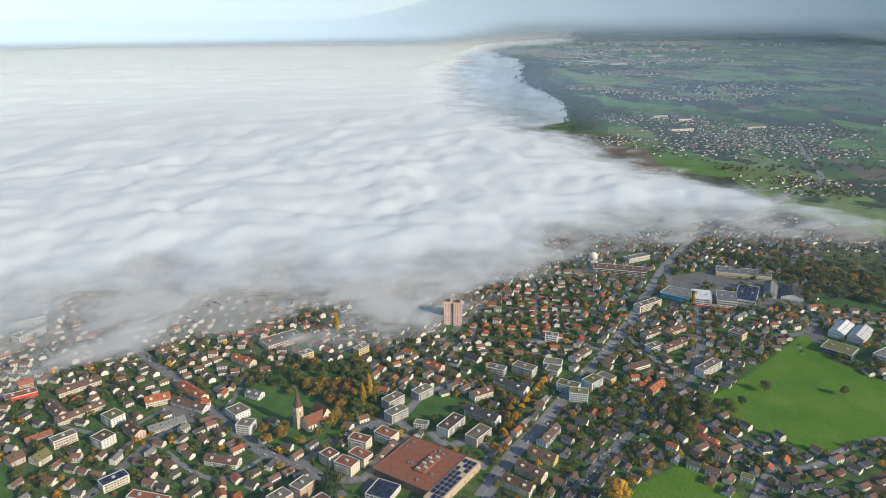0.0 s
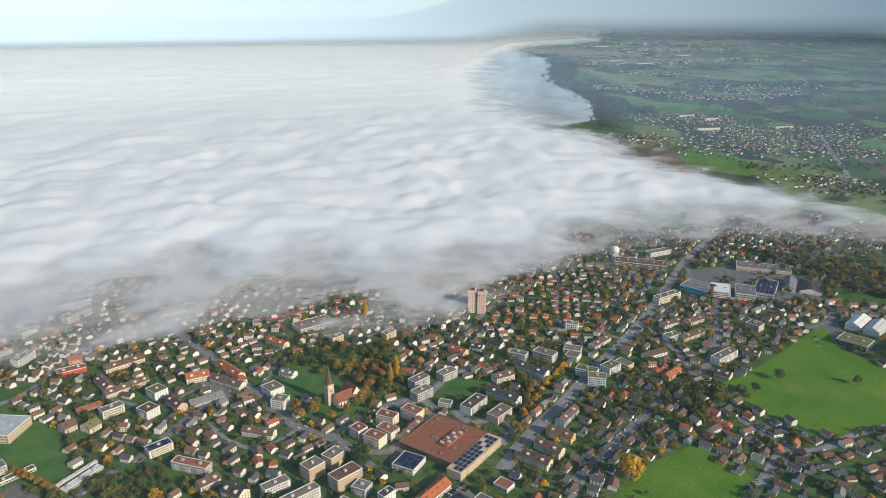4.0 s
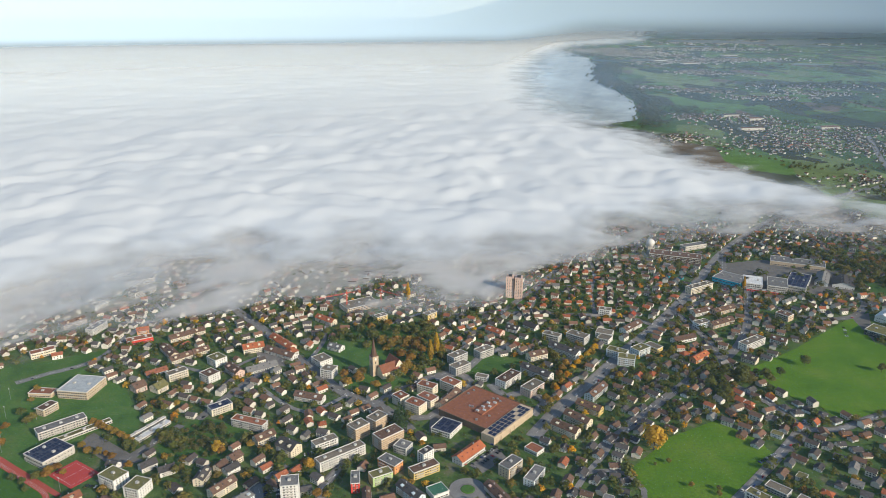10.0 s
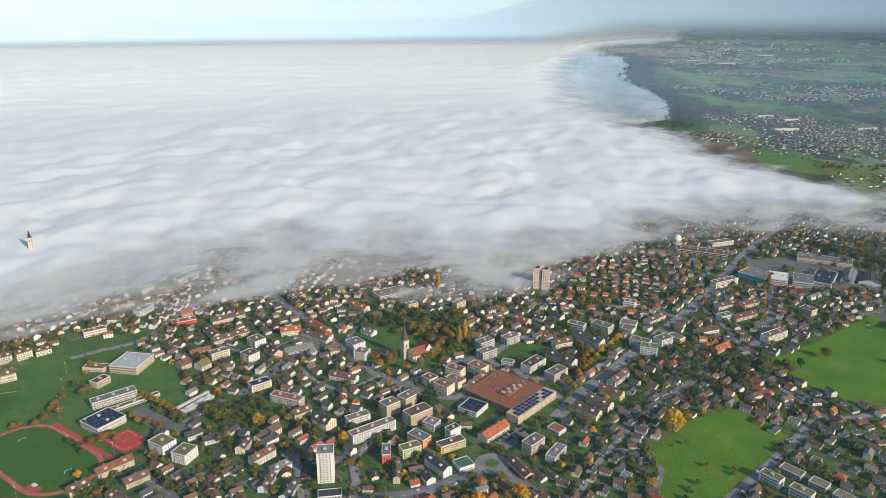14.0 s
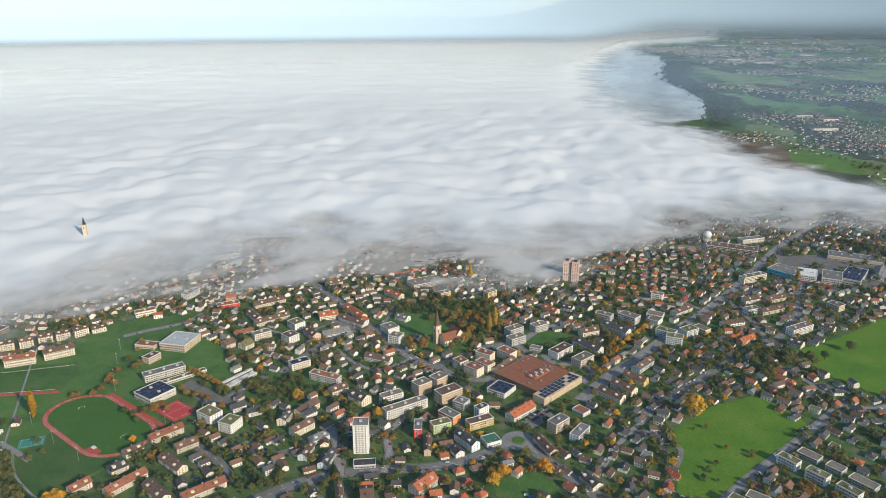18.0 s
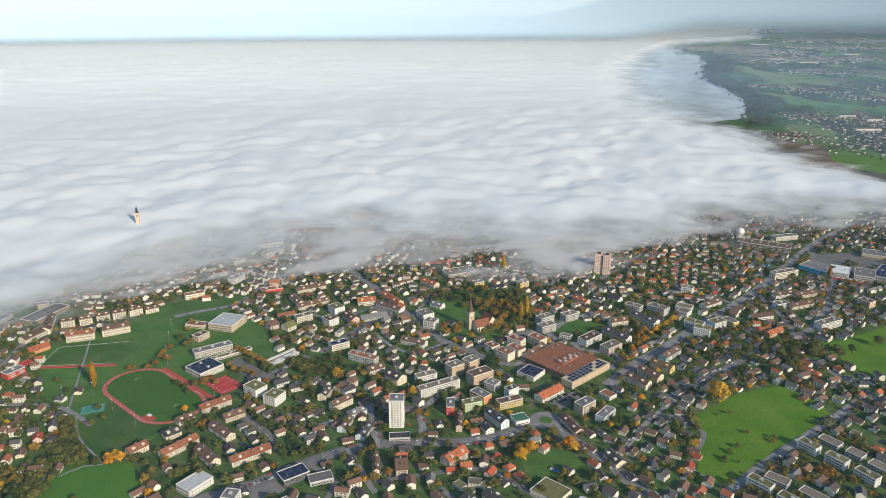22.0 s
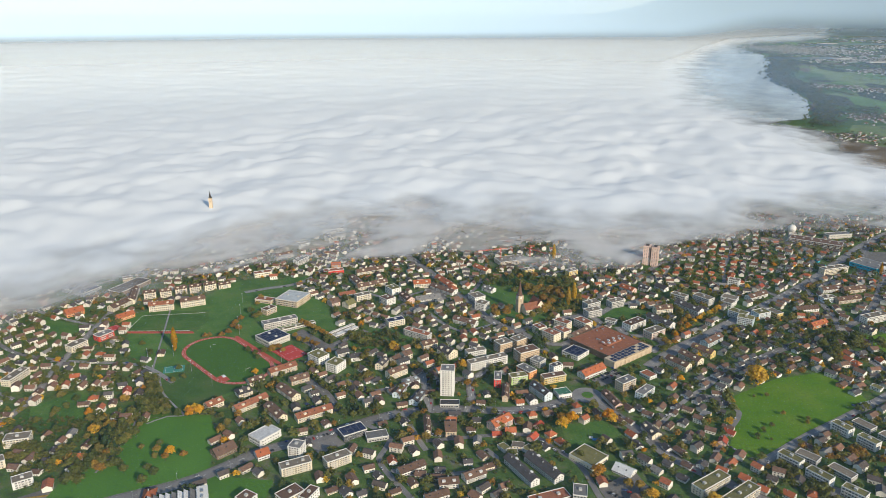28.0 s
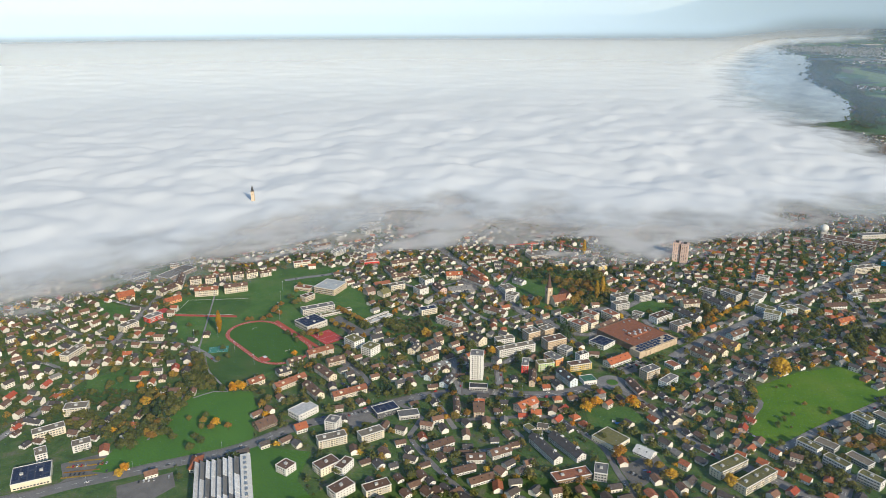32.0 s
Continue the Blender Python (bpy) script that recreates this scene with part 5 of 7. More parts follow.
# ---- trees ----
def crown(kind, n, seed, size):
    """Leaf clumps spread over the lobes of a crown about one unit tall, base at z = 0."""
    rng = np.random.default_rng(seed)
    if kind == "P":
        lobes = [(0, 0, 0.12 + 0.1 * i, 0.13 * (1 - abs(i - 3.5) / 7)) for i in range(9)]
    elif kind == "C":
        lobes = [(0, 0, 0.08 + 0.088 * i, 0.30 * (1 - i / 10.5)) for i in range(10)]
    else:
        lobes = [(0, 0, 0.55, 0.30)] + [(0.26 * math.cos(a) * rng.uniform(0.7, 1.1), 0.26 * math.sin(a) * rng.uniform(0.7, 1.1), rng.uniform(0.38, 0.68), rng.uniform(0.17, 0.25)) for a in np.linspace(0, 6.28, 8)[:-1] + rng.uniform(0, 1)] + [(0, 0, 0.8, 0.18)]
    L = np.array(lobes)
    wgt = L[:, 3] ** 2
    pick = rng.choice(len(L), n, p=wgt / wgt.sum())
    v = rng.normal(size=(n, 3))
    v /= np.linalg.norm(v, axis=1)[:, None]
    v[:, 2] = np.where(v[:, 2] < -0.4, -v[:, 2], v[:, 2])
    flat = np.array([1, 1, 0.55 if kind == "C" else (1.6 if kind == "P" else 0.85)])
    c = L[pick, :3] + v * flat * (L[pick, 3] * rng.uniform(0.72, 1.08, n))[:, None]
    a = np.cross(v, rng.normal(size=(n, 3)))
    a /= np.linalg.norm(a, axis=1)[:, None]
    bb = np.cross(v, a) + v * rng.uniform(-0.6, 0.6, n)[:, None]
    s = size * rng.uniform(0.6, 1.25, n)[:, None]
    V = np.stack([c - a * s, c + bb * s * 0.8, c + a * s, c - bb * s * 0.8], 1).reshape(-1, 3)
    F = np.arange(4 * n).reshape(-1, 4)
    return V, F


def crown_mesh(kind, seed, n=260, size=0.055):
    V, F = crown(kind, n, seed, size)
    me = bpy.data.meshes.new("crown")
    me.from_pydata(V.tolist(), [], F.tolist())
    me.materials.append(LEAF[kind])
    return me


CROWNS = {k: [crown_mesh(k, 10 * i + ord(k), 560, 0.058 if k in "GAD" else 0.042) for i in range(4)] for k in "GADPC"}


def trunk_mesh(kind):
    b = Build()
    b.tube(0, 0, -0.03, 0.5, 0.022, 0.012, 7)
    if kind in "GAD":
        for i in range(4):
            a = 1.57 * i + 0.4
            n0 = len(b.v)
            b.tube(0, 0, 0, 0.3, 0.010, 0.004, 5)
            for j in range(n0, len(b.v)):
                x, y, z = b.v[j]
                b.v[j] = (x + z * 0.75 * math.cos(a), y + z * 0.75 * math.sin(a), 0.25 + z)
    return b.mesh("trunk", BARK)


TRUNKS = {k: trunk_mesh(k) for k in "GADPC"}
TREE_TEXT = {"G": ("broad tree with golden yellow autumn leaves", "tree"), "A": ("round tree with rusty orange autumn leaves", "tree"), "D": ("leafy tree turning from green to ochre", "tree"),
             "P": ("slim upright poplar with yellow leaves", "poplar"), "C": ("dark green pointed conifer", "conifer")}


def tree(kind, tall, x, y):
    s = tall * random.uniform(1.2, 1.5)
    root = new("poplar" if kind == "P" else "conifer" if kind == "C" else "tree", TRUNKS[kind])
    wide = random.uniform(0.9, 1.15)
    root.matrix_basis = pose(x, y, 0.0, 0, 0, random.uniform(0, 360)) @ Matrix.Diagonal((s * wide, s * wide, s, 1))
    part("crown", random.choice(CROWNS[kind]), root)
    tagged(root, TREE_TEXT[kind][0], TREE_TEXT[kind][1], "trees of the town")
    TAKEN.append((x, y, tall * 0.25))


def trees(kind, tall, *xy):
    for x, y in zip(xy[0::2], xy[1::2]):
        tree(kind, tall, x, y)


# trees: kind, height, places
trees("G", 24, 172, 601)
trees("G", 13, 1, 456, -47, 421, -38, 438)
trees("G", 11, 6, 452, -45, 426)
trees("P", 24, -101, 791, -95, 812, -165, 1009)
trees("P", 20, 419, 1126)
trees("P", 26, -603, 446)
trees("C", 26, -118, 618)
trees("C", 13, -494, 968, -510, 987)
trees("A", 12, -188, 721, -187, 733, -162, 704, -200, 704, -209, 727, -129, 764, -128, 784, -135, 758, -126, 819, -116, 812, -143, 791, -124, 834, -162, 819, -179, 834)
trees("A", 12, -203, 880, -179, 897, -90, 819)
trees("D", 10, -198, 819, -227, 848, -219, 880, -238, 864, -255, 872, -268, 864, -275, 848, -253, 833, -199, 897, -184, 880, -149, 880, -133, 872, -118, 881, -162, 864)
trees("D", 10, -105, 865, -153, 834, -144, 897, -153, 764, -139, 739, -146, 721)
trees("A", 9, 81, 778, 76, 759, 86, 792, 69, 694, 61, 688, 55, 694, 155, 765)
trees("G", 8, 95, 782, 109, 813, 123, 835, 132, 850, 86, 759, 78, 740, 70, 722, 118, 824, 103, 799, 127, 842)
trees("D", 12, 512, 819, 415, 829, 371, 793, 348, 786, 350, 773, 313, 766, 313, 786, 297, 793, 282, 799, 273, 792, 271, 753, 286, 735, 321, 779, 286, 766)
trees("D", 12, 639, 1236, 664, 1266, 657, 1298, 643, 1179, 677, 1207, 683, 1180, 689, 1153, 715, 1166, 722, 1237, 728, 1208, 748, 1208, 723, 1128, 785, 1237, 685, 1267)
trees("D", 12, 650, 1331, 620, 1314, 585, 1365, 569, 1383, 605, 1330, 668, 1348, 717, 1267, 784, 1208, 615, 1383, 546, 1382)
trees("A", 11, 711, 1298, 787, 1299, 774, 1237, 705, 1331, 750, 1167)
trees("D", 9, 235, 1125, 328, 1234, 374, 1178, 391, 1220, -71, 989, -127, 1031, -119, 1041)
trees("G", 11, -310, 547, -200, 526)
trees("A", 8, -469, 582, -460, 577, -450, 572, -441, 568, -431, 563, -422, 558, -413, 553, -479, 587, -451, 529, -463, 538, -472, 492, -466, 497, -454, 489, -469, 483)
trees("A", 8, -439, 530, -427, 526, -418, 521)
trees("D", 9, -426, 617, -555, 587, -558, 580, -576, 597, -334, 509, -324, 501, -338, 504, -326, 646, -317, 660, -409, 625)
trees("D", 9, -311, 463, -312, 457, -361, 548, -355, 419, -257, 440, -216, 410, -216, 385, -265, 390, -286, 366, -279, 372, -271, 374, -299, 367, -310, 375, -207, 439)
trees("D", 9, -166, 431, -114, 397)
trees("C", 14, -289, 379, -280, 377, -296, 373, -212, 406)
trees("A", 10, -93, 411, -96, 509, -179, 479, -305, 545, -276, 558)
trees("D", 9, -551, 246, -537, 239, -524, 233, -510, 226, -520, 245, -562, 254, -522, 255, -524, 266, -499, 210, -520, 213, -533, 220, -502, 250, -513, 196, -520, 184)
trees("D", 9, -524, 302, -526, 314, -540, 335, -559, 343, -505, 307, -485, 301, -582, 365, -554, 218, -548, 205)
trees("G", 11, -471, 305, -464, 314, -550, 238)
trees("A", 9, -543, 254, -502, 209, -458, 232, -440, 223, -424, 233, -568, 307, -491, 184, -500, 186, -416, 288)
trees("D", 9, -594, 227, -630, 234, -627, 206, -481, 198, -467, 191, -512, 161, -514, 172, -606, 326, -435, 181, -444, 201, -434, 198, -499, 191, -548, 238, -533, 237)
trees("D", 9, -536, 250, -574, 257)
trees("G", 9, -442, 233, -585, 268, -472, 117, -474, 127)
trees("D", 8, -278, 292, -266, 290, -418, 304, -433, 314, -282, 278, -366, 311, -356, 322, -265, 205, -190, 224, -215, 344, -40, 264, -19, 371, -147, 332)
trees("G", 12, 4, 345, 59, 324, 116, 332)
trees("A", 9, 46, 334, 35, 335, -188, 348, -177, 359, -51, 437)
trees("D", 5.5, 183, 576, 183, 503, 173, 492, 225, 533, 166, 476)
trees("D", 3.5, 168, 571, 174, 488, 180, 474, 166, 471)
trees("A", 5, 223, 525, 198, 536)
trees("A", 3.5, 216, 458, 263, 487, 269, 469, 295, 494, 250, 504)
trees("A", 8, -573, 549, -557, 534, -569, 537, -566, 504, -563, 517, -574, 566, -584, 500, -589, 496, -584, 627, -594, 654)
trees("D", 8, -559, 398, -537, 380, -544, 367, -534, 318, -547, 325, -545, 335, -522, 301, -521, 316, -535, 308, -502, 475, -488, 471, -476, 460, -478, 480)
trees("G", 8, -455, 421, -474, 319, -479, 312)
trees("D", 9, -625, 289, -623, 271, -626, 258, -583, 271, -649, 289, -619, 353, -657, 357, -711, 340, -652, 406, -626, 422)
trees("D", 7, -478, 231, -464, 244, -453, 222, -672, 188, -624, 187, -686, 169, -625, 252, -662, 400, -658, 444, -796, 485, -861, 409, -815, 338)

# ---- landmarks ----
def pyramid(b, x, y, z0, z1, half, mat=0, sides=4, turn=45.0):
    c = [(x + half * 1.414 * math.cos(radians(turn + 360 * i / sides)), y + half * 1.414 * math.sin(radians(turn + 360 * i / sides)), z0) for i in range(sides)]
    b.add(c + [(x, y, z1)], [(i, (i + 1) % sides, sides) for i in range(sides)] + [tuple(range(sides - 1, -1, -1))], mat)


def church(x, y, turn):
    b = Build()
    b.box(-4.5, 4.5, -4.5, 4.5, -1, 29)
    root = new("church", b.mesh("tower", WALL["tan"]))
    root.matrix_basis = pose(x, y, 0.05, 0, 0, turn)
    tagged(root, "stone church with a tall pointed spire and red tiled naves", "church")
    b = Build()
    pyramid(b, 0, 0, 29, 33, 5.0)
    pyramid(b, 0, 0, 31.2, 54, 2.9, 0, 8, 22.5)
    part("spire", b.mesh("spire", COVER["brown"]), root, "slim dark spire")
    b = Build()
    b.tube(0, 0, 54, 57, 0.12, 0.08, 5)
    part("cross", b.mesh("cross", METAL), root)
    for i in range(4):
        b = Build()
        b.tube(0, 0, 0, 0.25, 1.5, 1.5, 14)
        part("clock_face", b.mesh("clock_face", TRIM), root, "pale round clock face", pose(4.5 * math.sin(i * 1.5708), -4.5 * math.cos(i * 1.5708), 25, 90, 0, 90 * i))
        b = Build()
        b.box(-0.6, 0.6, -0.1, 0.1, 0, 3.4)
        part("belfry_opening", b.mesh("belfry_opening", PANE), root, at=pose(4.5 * math.sin(i * 1.5708), -4.5 * math.cos(i * 1.5708), 18, 0, 0, 90 * i))
    for nx, ny, nt, w, d, h, rise in ((15, -10, 0, 26, 16, 8.5, 9), (30, -4, 90, 24, 16, 9.5, 11), (41, -10, 0, 12, 12, 6, 6)):
        m = pose(nx, ny, 0, 0, 0, nt)
        nave = part("nave", body_mesh("gable", w, d, h, rise, WALL["cream"]), root, at=m)
        part("roof", roof_mesh("gable", w, d, h, rise, COVER["terracotta"], 0.5), nave)
        for i in range(int(w / 5)):
            for s in (-1, 1):
                b = Build()
                b.box(-0.6, 0.6, -0.08, 0.08, 1.5, h - 1.5)
                part("window", b.mesh("window", PANE), nave, at=pose((i - (int(w / 5) - 1) / 2) * 4.6, s * d / 2, 0))
    TAKEN.extend([(x, y, 12), (x + 12, y + 8, 16), (x + 24, y + 18, 18)])


church(-172, 744, 42)


def twin_tower(x, y, turn):
    root = new("tower_block")
    root.matrix_basis = pose(x, y, 0.05, 0, 0, turn)
    tagged(root, "pair of joined pink high-rise blocks with many windows", "building")
    shape = window_mesh(1.6, 1.4)
    for k, (ox, oy) in enumerate(((-7.5, 0), (7.5, -3))):
        b = Build()
        b.box(-6.6, 6.6, -8, 8, -1, 37)
        b.box(-6.9, 6.9, -8.3, 8.3, 36.2, 37.5)
        wing = part("wing", b.mesh("wing", WALL["pink"]), root, at=pose(ox, oy, 0))
        b = Build()
        b.box(-3, 3, -3, 3, 37.5, 40)
        part("roof_hatch", b.mesh("roof_hatch", COVER["dark"]), wing)
        for s in range(13):
            for i in (-1, 0, 1):
                part("window", shape, wing, at=pose(i * 3.9, -8, 1.2 + s * 2.75))
            part("window", shape, wing, at=pose(6.6, -2, 1.2 + s * 2.75, 0, 0, 90))
            part("window", shape, wing, at=pose(-6.6, 2, 1.2 + s * 2.75, 0, 0, -90))
    b = Build()
    b.box(-1.6, 1.6, -4, 6, -1, 35.5)
    part("stair_core", b.mesh("stair_core", WALL["brown"]), root)
    TAKEN.extend([(x - 6, y, 13), (x + 8, y, 13)])


twin_tower(14, 1049, -3)


def dome_tower(x, y, z):
    b = Build()
    b.box(-5, 5, -5, 5, -1, z - 6)
    root = new("dome_tower", b.mesh("shaft", WALL["concrete"]))
    root.matrix_basis = pose(x, y, 0.05)
    tagged(root, "white ball-shaped dome on a square concrete tower", "tower")
    b = Build()
    n, r = 20, 8.6
    for j in range(1, 12):
        p = -math.pi / 2 + math.pi * j / 12
        b.v.extend([(r * math.cos(p) * math.cos(6.2832 * i / n), r * math.cos(p) * math.sin(6.2832 * i / n), z + r * math.sin(p)) for i in range(n)])
    b.f = [(j * n + i, j * n + (i + 1) % n, (j + 1) * n + (i + 1) % n, (j + 1) * n + i) for j in range(10) for i in range(n)]
    b.f += [tuple(range(n - 1, -1, -1)), tuple(range(10 * n, 11 * n))]
    part("dome", b.mesh("dome", TRIM, smooth=True), root, "smooth white ball")


dome_tower(287, 1312, 24)


def tower_in_fog(x, y):
    b = Build()
    b.box(-3.4, 3.4, -3.4, 3.4, -1, 58)
    root = new("church_tower", b.mesh("tower", WALL["tan"]))
    root.matrix_basis = pose(x, y, 0.05, 0, 0, 20)
    tagged(root, "cream church tower rising out of the fog", "church tower")
    b = Build()
    pyramid(b, 0, 0, 58, 62, 3.8)
    pyramid(b, 0, 0, 61, 74, 1.9, 0, 8, 22.5)
    part("spire", b.mesh("spire", COVER["dark"]), root)
    for i in range(4):
        b = Build()
        b.box(-0.8, 0.8, -0.1, 0.1, 0, 4)
        part("belfry_opening", b.mesh("belfry_opening", PANE), root, at=pose(3.4 * math.sin(i * 1.5708), -3.4 * math.cos(i * 1.5708), 49, 0, 0, 90 * i))


tower_in_fog(-958, 1027)


def crane(x, y, tall, turn, jib, back):
    b = Build()
    for sx in (-0.8, 0.8):
        for sy in (-0.8, 0.8):
            b.box(sx - 0.12, sx + 0.12, sy - 0.12, sy + 0.12, 0, tall)
    for k in range(int(tall / 2)):
        b.box(-0.9, 0.9, -0.9, -0.75, 2 * k, 2 * k + 0.2)
        b.box(-0.9, 0.9, 0.75, 0.9, 2 * k + 1, 2 * k + 1.2)
        b.box(-0.9, -0.75, -0.9, 0.9, 2 * k + 0.5, 2 * k + 0.7)
        b.box(0.75, 0.9, -0.9, 0.9, 2 * k + 1.5, 2 * k + 1.7)
    root = new("tower_crane", b.mesh("mast", CRANE_RED))
    root.matrix_basis = pose(x, y, 0, 0, 0, turn)
    tagged(root, "red lattice tower crane over the building site", "crane")
    b = Build()
    for sy in (-0.7, 0.7):
        b.box(-back, jib, sy - 0.13, sy + 0.13, tall, tall + 0.25)
    b.box(-back * 0.5, jib * 0.96, -0.13, 0.13, tall + 1.5, tall + 1.75)
    for k in range(int((jib + back) / 2)):
        u = -back + 2 * k
        b.add([(u, -0.7, tall + 0.1), (u + 0.2, -0.7, tall + 0.1), (u + 1.2, 0, tall + 1.6), (u + 1.0, 0, tall + 1.6)], [(0, 1, 2, 3)])
        b.add([(u, 0.7, tall + 0.1), (u + 0.2, 0.7, tall + 0.1), (u + 1.2, 0, tall + 1.6), (u + 1.0, 0, tall + 1.6)], [(0, 1, 2, 3)])
    part("jib", b.mesh("jib", CRANE_RED), root)
    b = Build()
    b.box(-back, -back + 3, -1, 1, tall - 2, tall)
    part("counterweight", b.mesh("counterweight", WALL["grey"]), root)
    b = Build()
    b.box(0.9, 2.5, -0.8, 0.8, tall - 2, tall)
    part("cab", b.mesh("cab", TRIM), root)
    b = Build()
    pyramid(b, 0, 0, tall, tall + 6, 0.8)
    part("tower_head", b.mesh("tower_head", CRANE_RED), root)


crane(-260, 965, 28, 215, 48, 14)
crane(-205, 975, 31, -30, 40, 14)


def depot():
    """Large hall with a red-brown gravel roof, raised light strip and a solar-panelled wing."""
    b = Build()
    b.box(-44, 44, -36, 36, -1, 8.5)
    root = new("supermarket_hall", b.mesh("wall", WALL["brown"]))
    root.matrix_basis = pose(*DEPOT)
    tagged(root, "large hall under a flat red-brown roof with a solar wing", "hall")
    b = Build()
    b.box(-44.5, 44.5, -36.5, 36.5, 8.5, 8.9)
    part("roof", b.mesh("roof", COVER["terracotta"]), root, "flat red-brown gravel roof")
    b = Build()
    for x0, x1, y0, y1 in ((-45, 45, -37, -36.3), (-45, 45, 36.3, 37), (-45, -44.3, -36.3, 36.3), (44.3, 45, -36.3, 36.3)):
        b.box(x0, x1, y0, y1, 8.3, 9.5)
    part("parapet", b.mesh("parapet", WALL["brown"]), root)
    b = Build()
    b.box(-6, 6, -16, 18, 8.9, 10.8)
    part("raised_roof", b.mesh("raised_roof", COVER["terracotta"]), root)
    for i in range(6):
        b = Build()
        b.box(-2, 2, -1.2, 1.2, 0, 1.6)
        part("skylight", b.mesh("skylight", COVER["white"]), root, at=pose(-3 + (i % 2) * 6, -13 + i * 5.6, 10.8))
    for i in range(14):
        b = Build()
        b.box(-1.3, 1.3, -1.0, 1.0, 0, 1.5)
        part("roof_unit", b.mesh("roof_unit", METAL), root, "pale ventilation box", pose(random.uniform(-40, 20), random.uniform(-32, 32), 8.9, 0, 0, 30))
    b = Build()
    b.box(-9, 9, -44, 38, -1, 9.6)
    wing = part("wing", b.mesh("wing", WALL["tan"]), root, "tan front wing", pose(36, -3, 0))
    b = Build()
    b.box(-2.3, 2.3, -3.2, 3.2, 0, 0.2)
    me = b.mesh("solar_panel", SOLAR)
    for i in range(3):
        for j in range(10):
            if (i + j) % 8:
                part("solar_panel", me, wing, at=pose(-5.6 + i * 5.4, -38 + j * 7.6, 9.75))
    for i in range(9):
        b = Build()
        b.box(-0.3, 0.3, -0.3, 0.3, 0, 7)
        part("column", b.mesh("column", WALL["tan"]), wing, at=pose(10.5, -40 + i * 9, 0))
    TAKEN.extend([(DEPOT[0] + dx * math.cos(radians(DEPOT[5])) - dy * math.sin(radians(DEPOT[5])), DEPOT[1] + dx * math.sin(radians(DEPOT[5])) + dy * math.cos(radians(DEPOT[5])), 26) for dx in (-25, 15, 35) for dy in (-30, 0, 25)])


depot()


def stone_block(x, y, turn, w, d):
    """Four-storey cream block with a folded red flat roof and white rim."""
    ob = block(x, y, turn, w, d, 13, 4, "flat", "cream", "terracotta")
    return ob


for bx, by, bt, bw, bd in STONES:
    stone_block(bx, by, bt, bw, bd)


def saw_factory(x, y, turn):
    b = Build()
    b.box(-28, 28, -60, 36, -1, 8)
    root = new("factory", b.mesh("wall", WALL["white"]))
    root.matrix_basis = pose(x, y, 0.05, 0, 0, turn)
    tagged(root, "white factory with rows of sawtooth roofs", "factory")
    for i in range(8):
        x0 = -28 + i * 5.6
        for j in range(3):
            y0 = -60 + j * 32
            b = Build()
            b.add([(x0, y0, 8), (x0 + 5.6, y0, 8), (x0, y0, 12), (x0, y0 + 31, 8), (x0 + 5.6, y0 + 31, 8), (x0, y0 + 31, 12)], [(0, 1, 2), (3, 5, 4), (1, 4, 5, 2), (0, 2, 5, 3)])
            part("saw_roof", b.mesh("saw_roof", COVER["white"] if (i + j) % 3 else COVER["grey"]), root)
    b = Build()
    b.box(17.5, 28, -60, 36, 8, 11)
    part("side_wing", b.mesh("side_wing", WALL["white"]), root)
    for k in range(10):
        b = Build()
        b.box(-1.2, 1.2, -2, 2, 0, 1.4)
        part("roof_unit", b.mesh("roof_unit", METAL), root, at=pose(22.5, -54 + k * 9, 11))
    TAKEN.extend([(x, y, 40), (x - 20, y - 30, 40), (x + 15, y + 20, 36)])


saw_factory(-362, 145, 38)


# ---- sports ground ----
def stadium(rad, half, z, mat, name, hole=None, n=20):
    def ring(r):
        return [(half + r * math.cos(a), r * math.sin(a)) for a in np.linspace(-math.pi / 2, math.pi / 2, n)] + [(-half - r * math.cos(a), -r * math.sin(a)) for a in np.linspace(-math.pi / 2, math.pi / 2, n)]
    b = Build()
    out = ring(rad)
    m = len(out)
    if hole:
        b.v = [(x, y, z) for x, y in out] + [(x, y, z) for x, y in ring(hole)]
        b.f = [(i, (i + 1) % m, m + (i + 1) % m, m + i) for i in range(m)]
    else:
        b.v = [(x, y, z) for x, y in out]
        b.f = [tuple(range(m))]
    b.m = [0] * len(b.f)
    return b.mesh(name, mat)


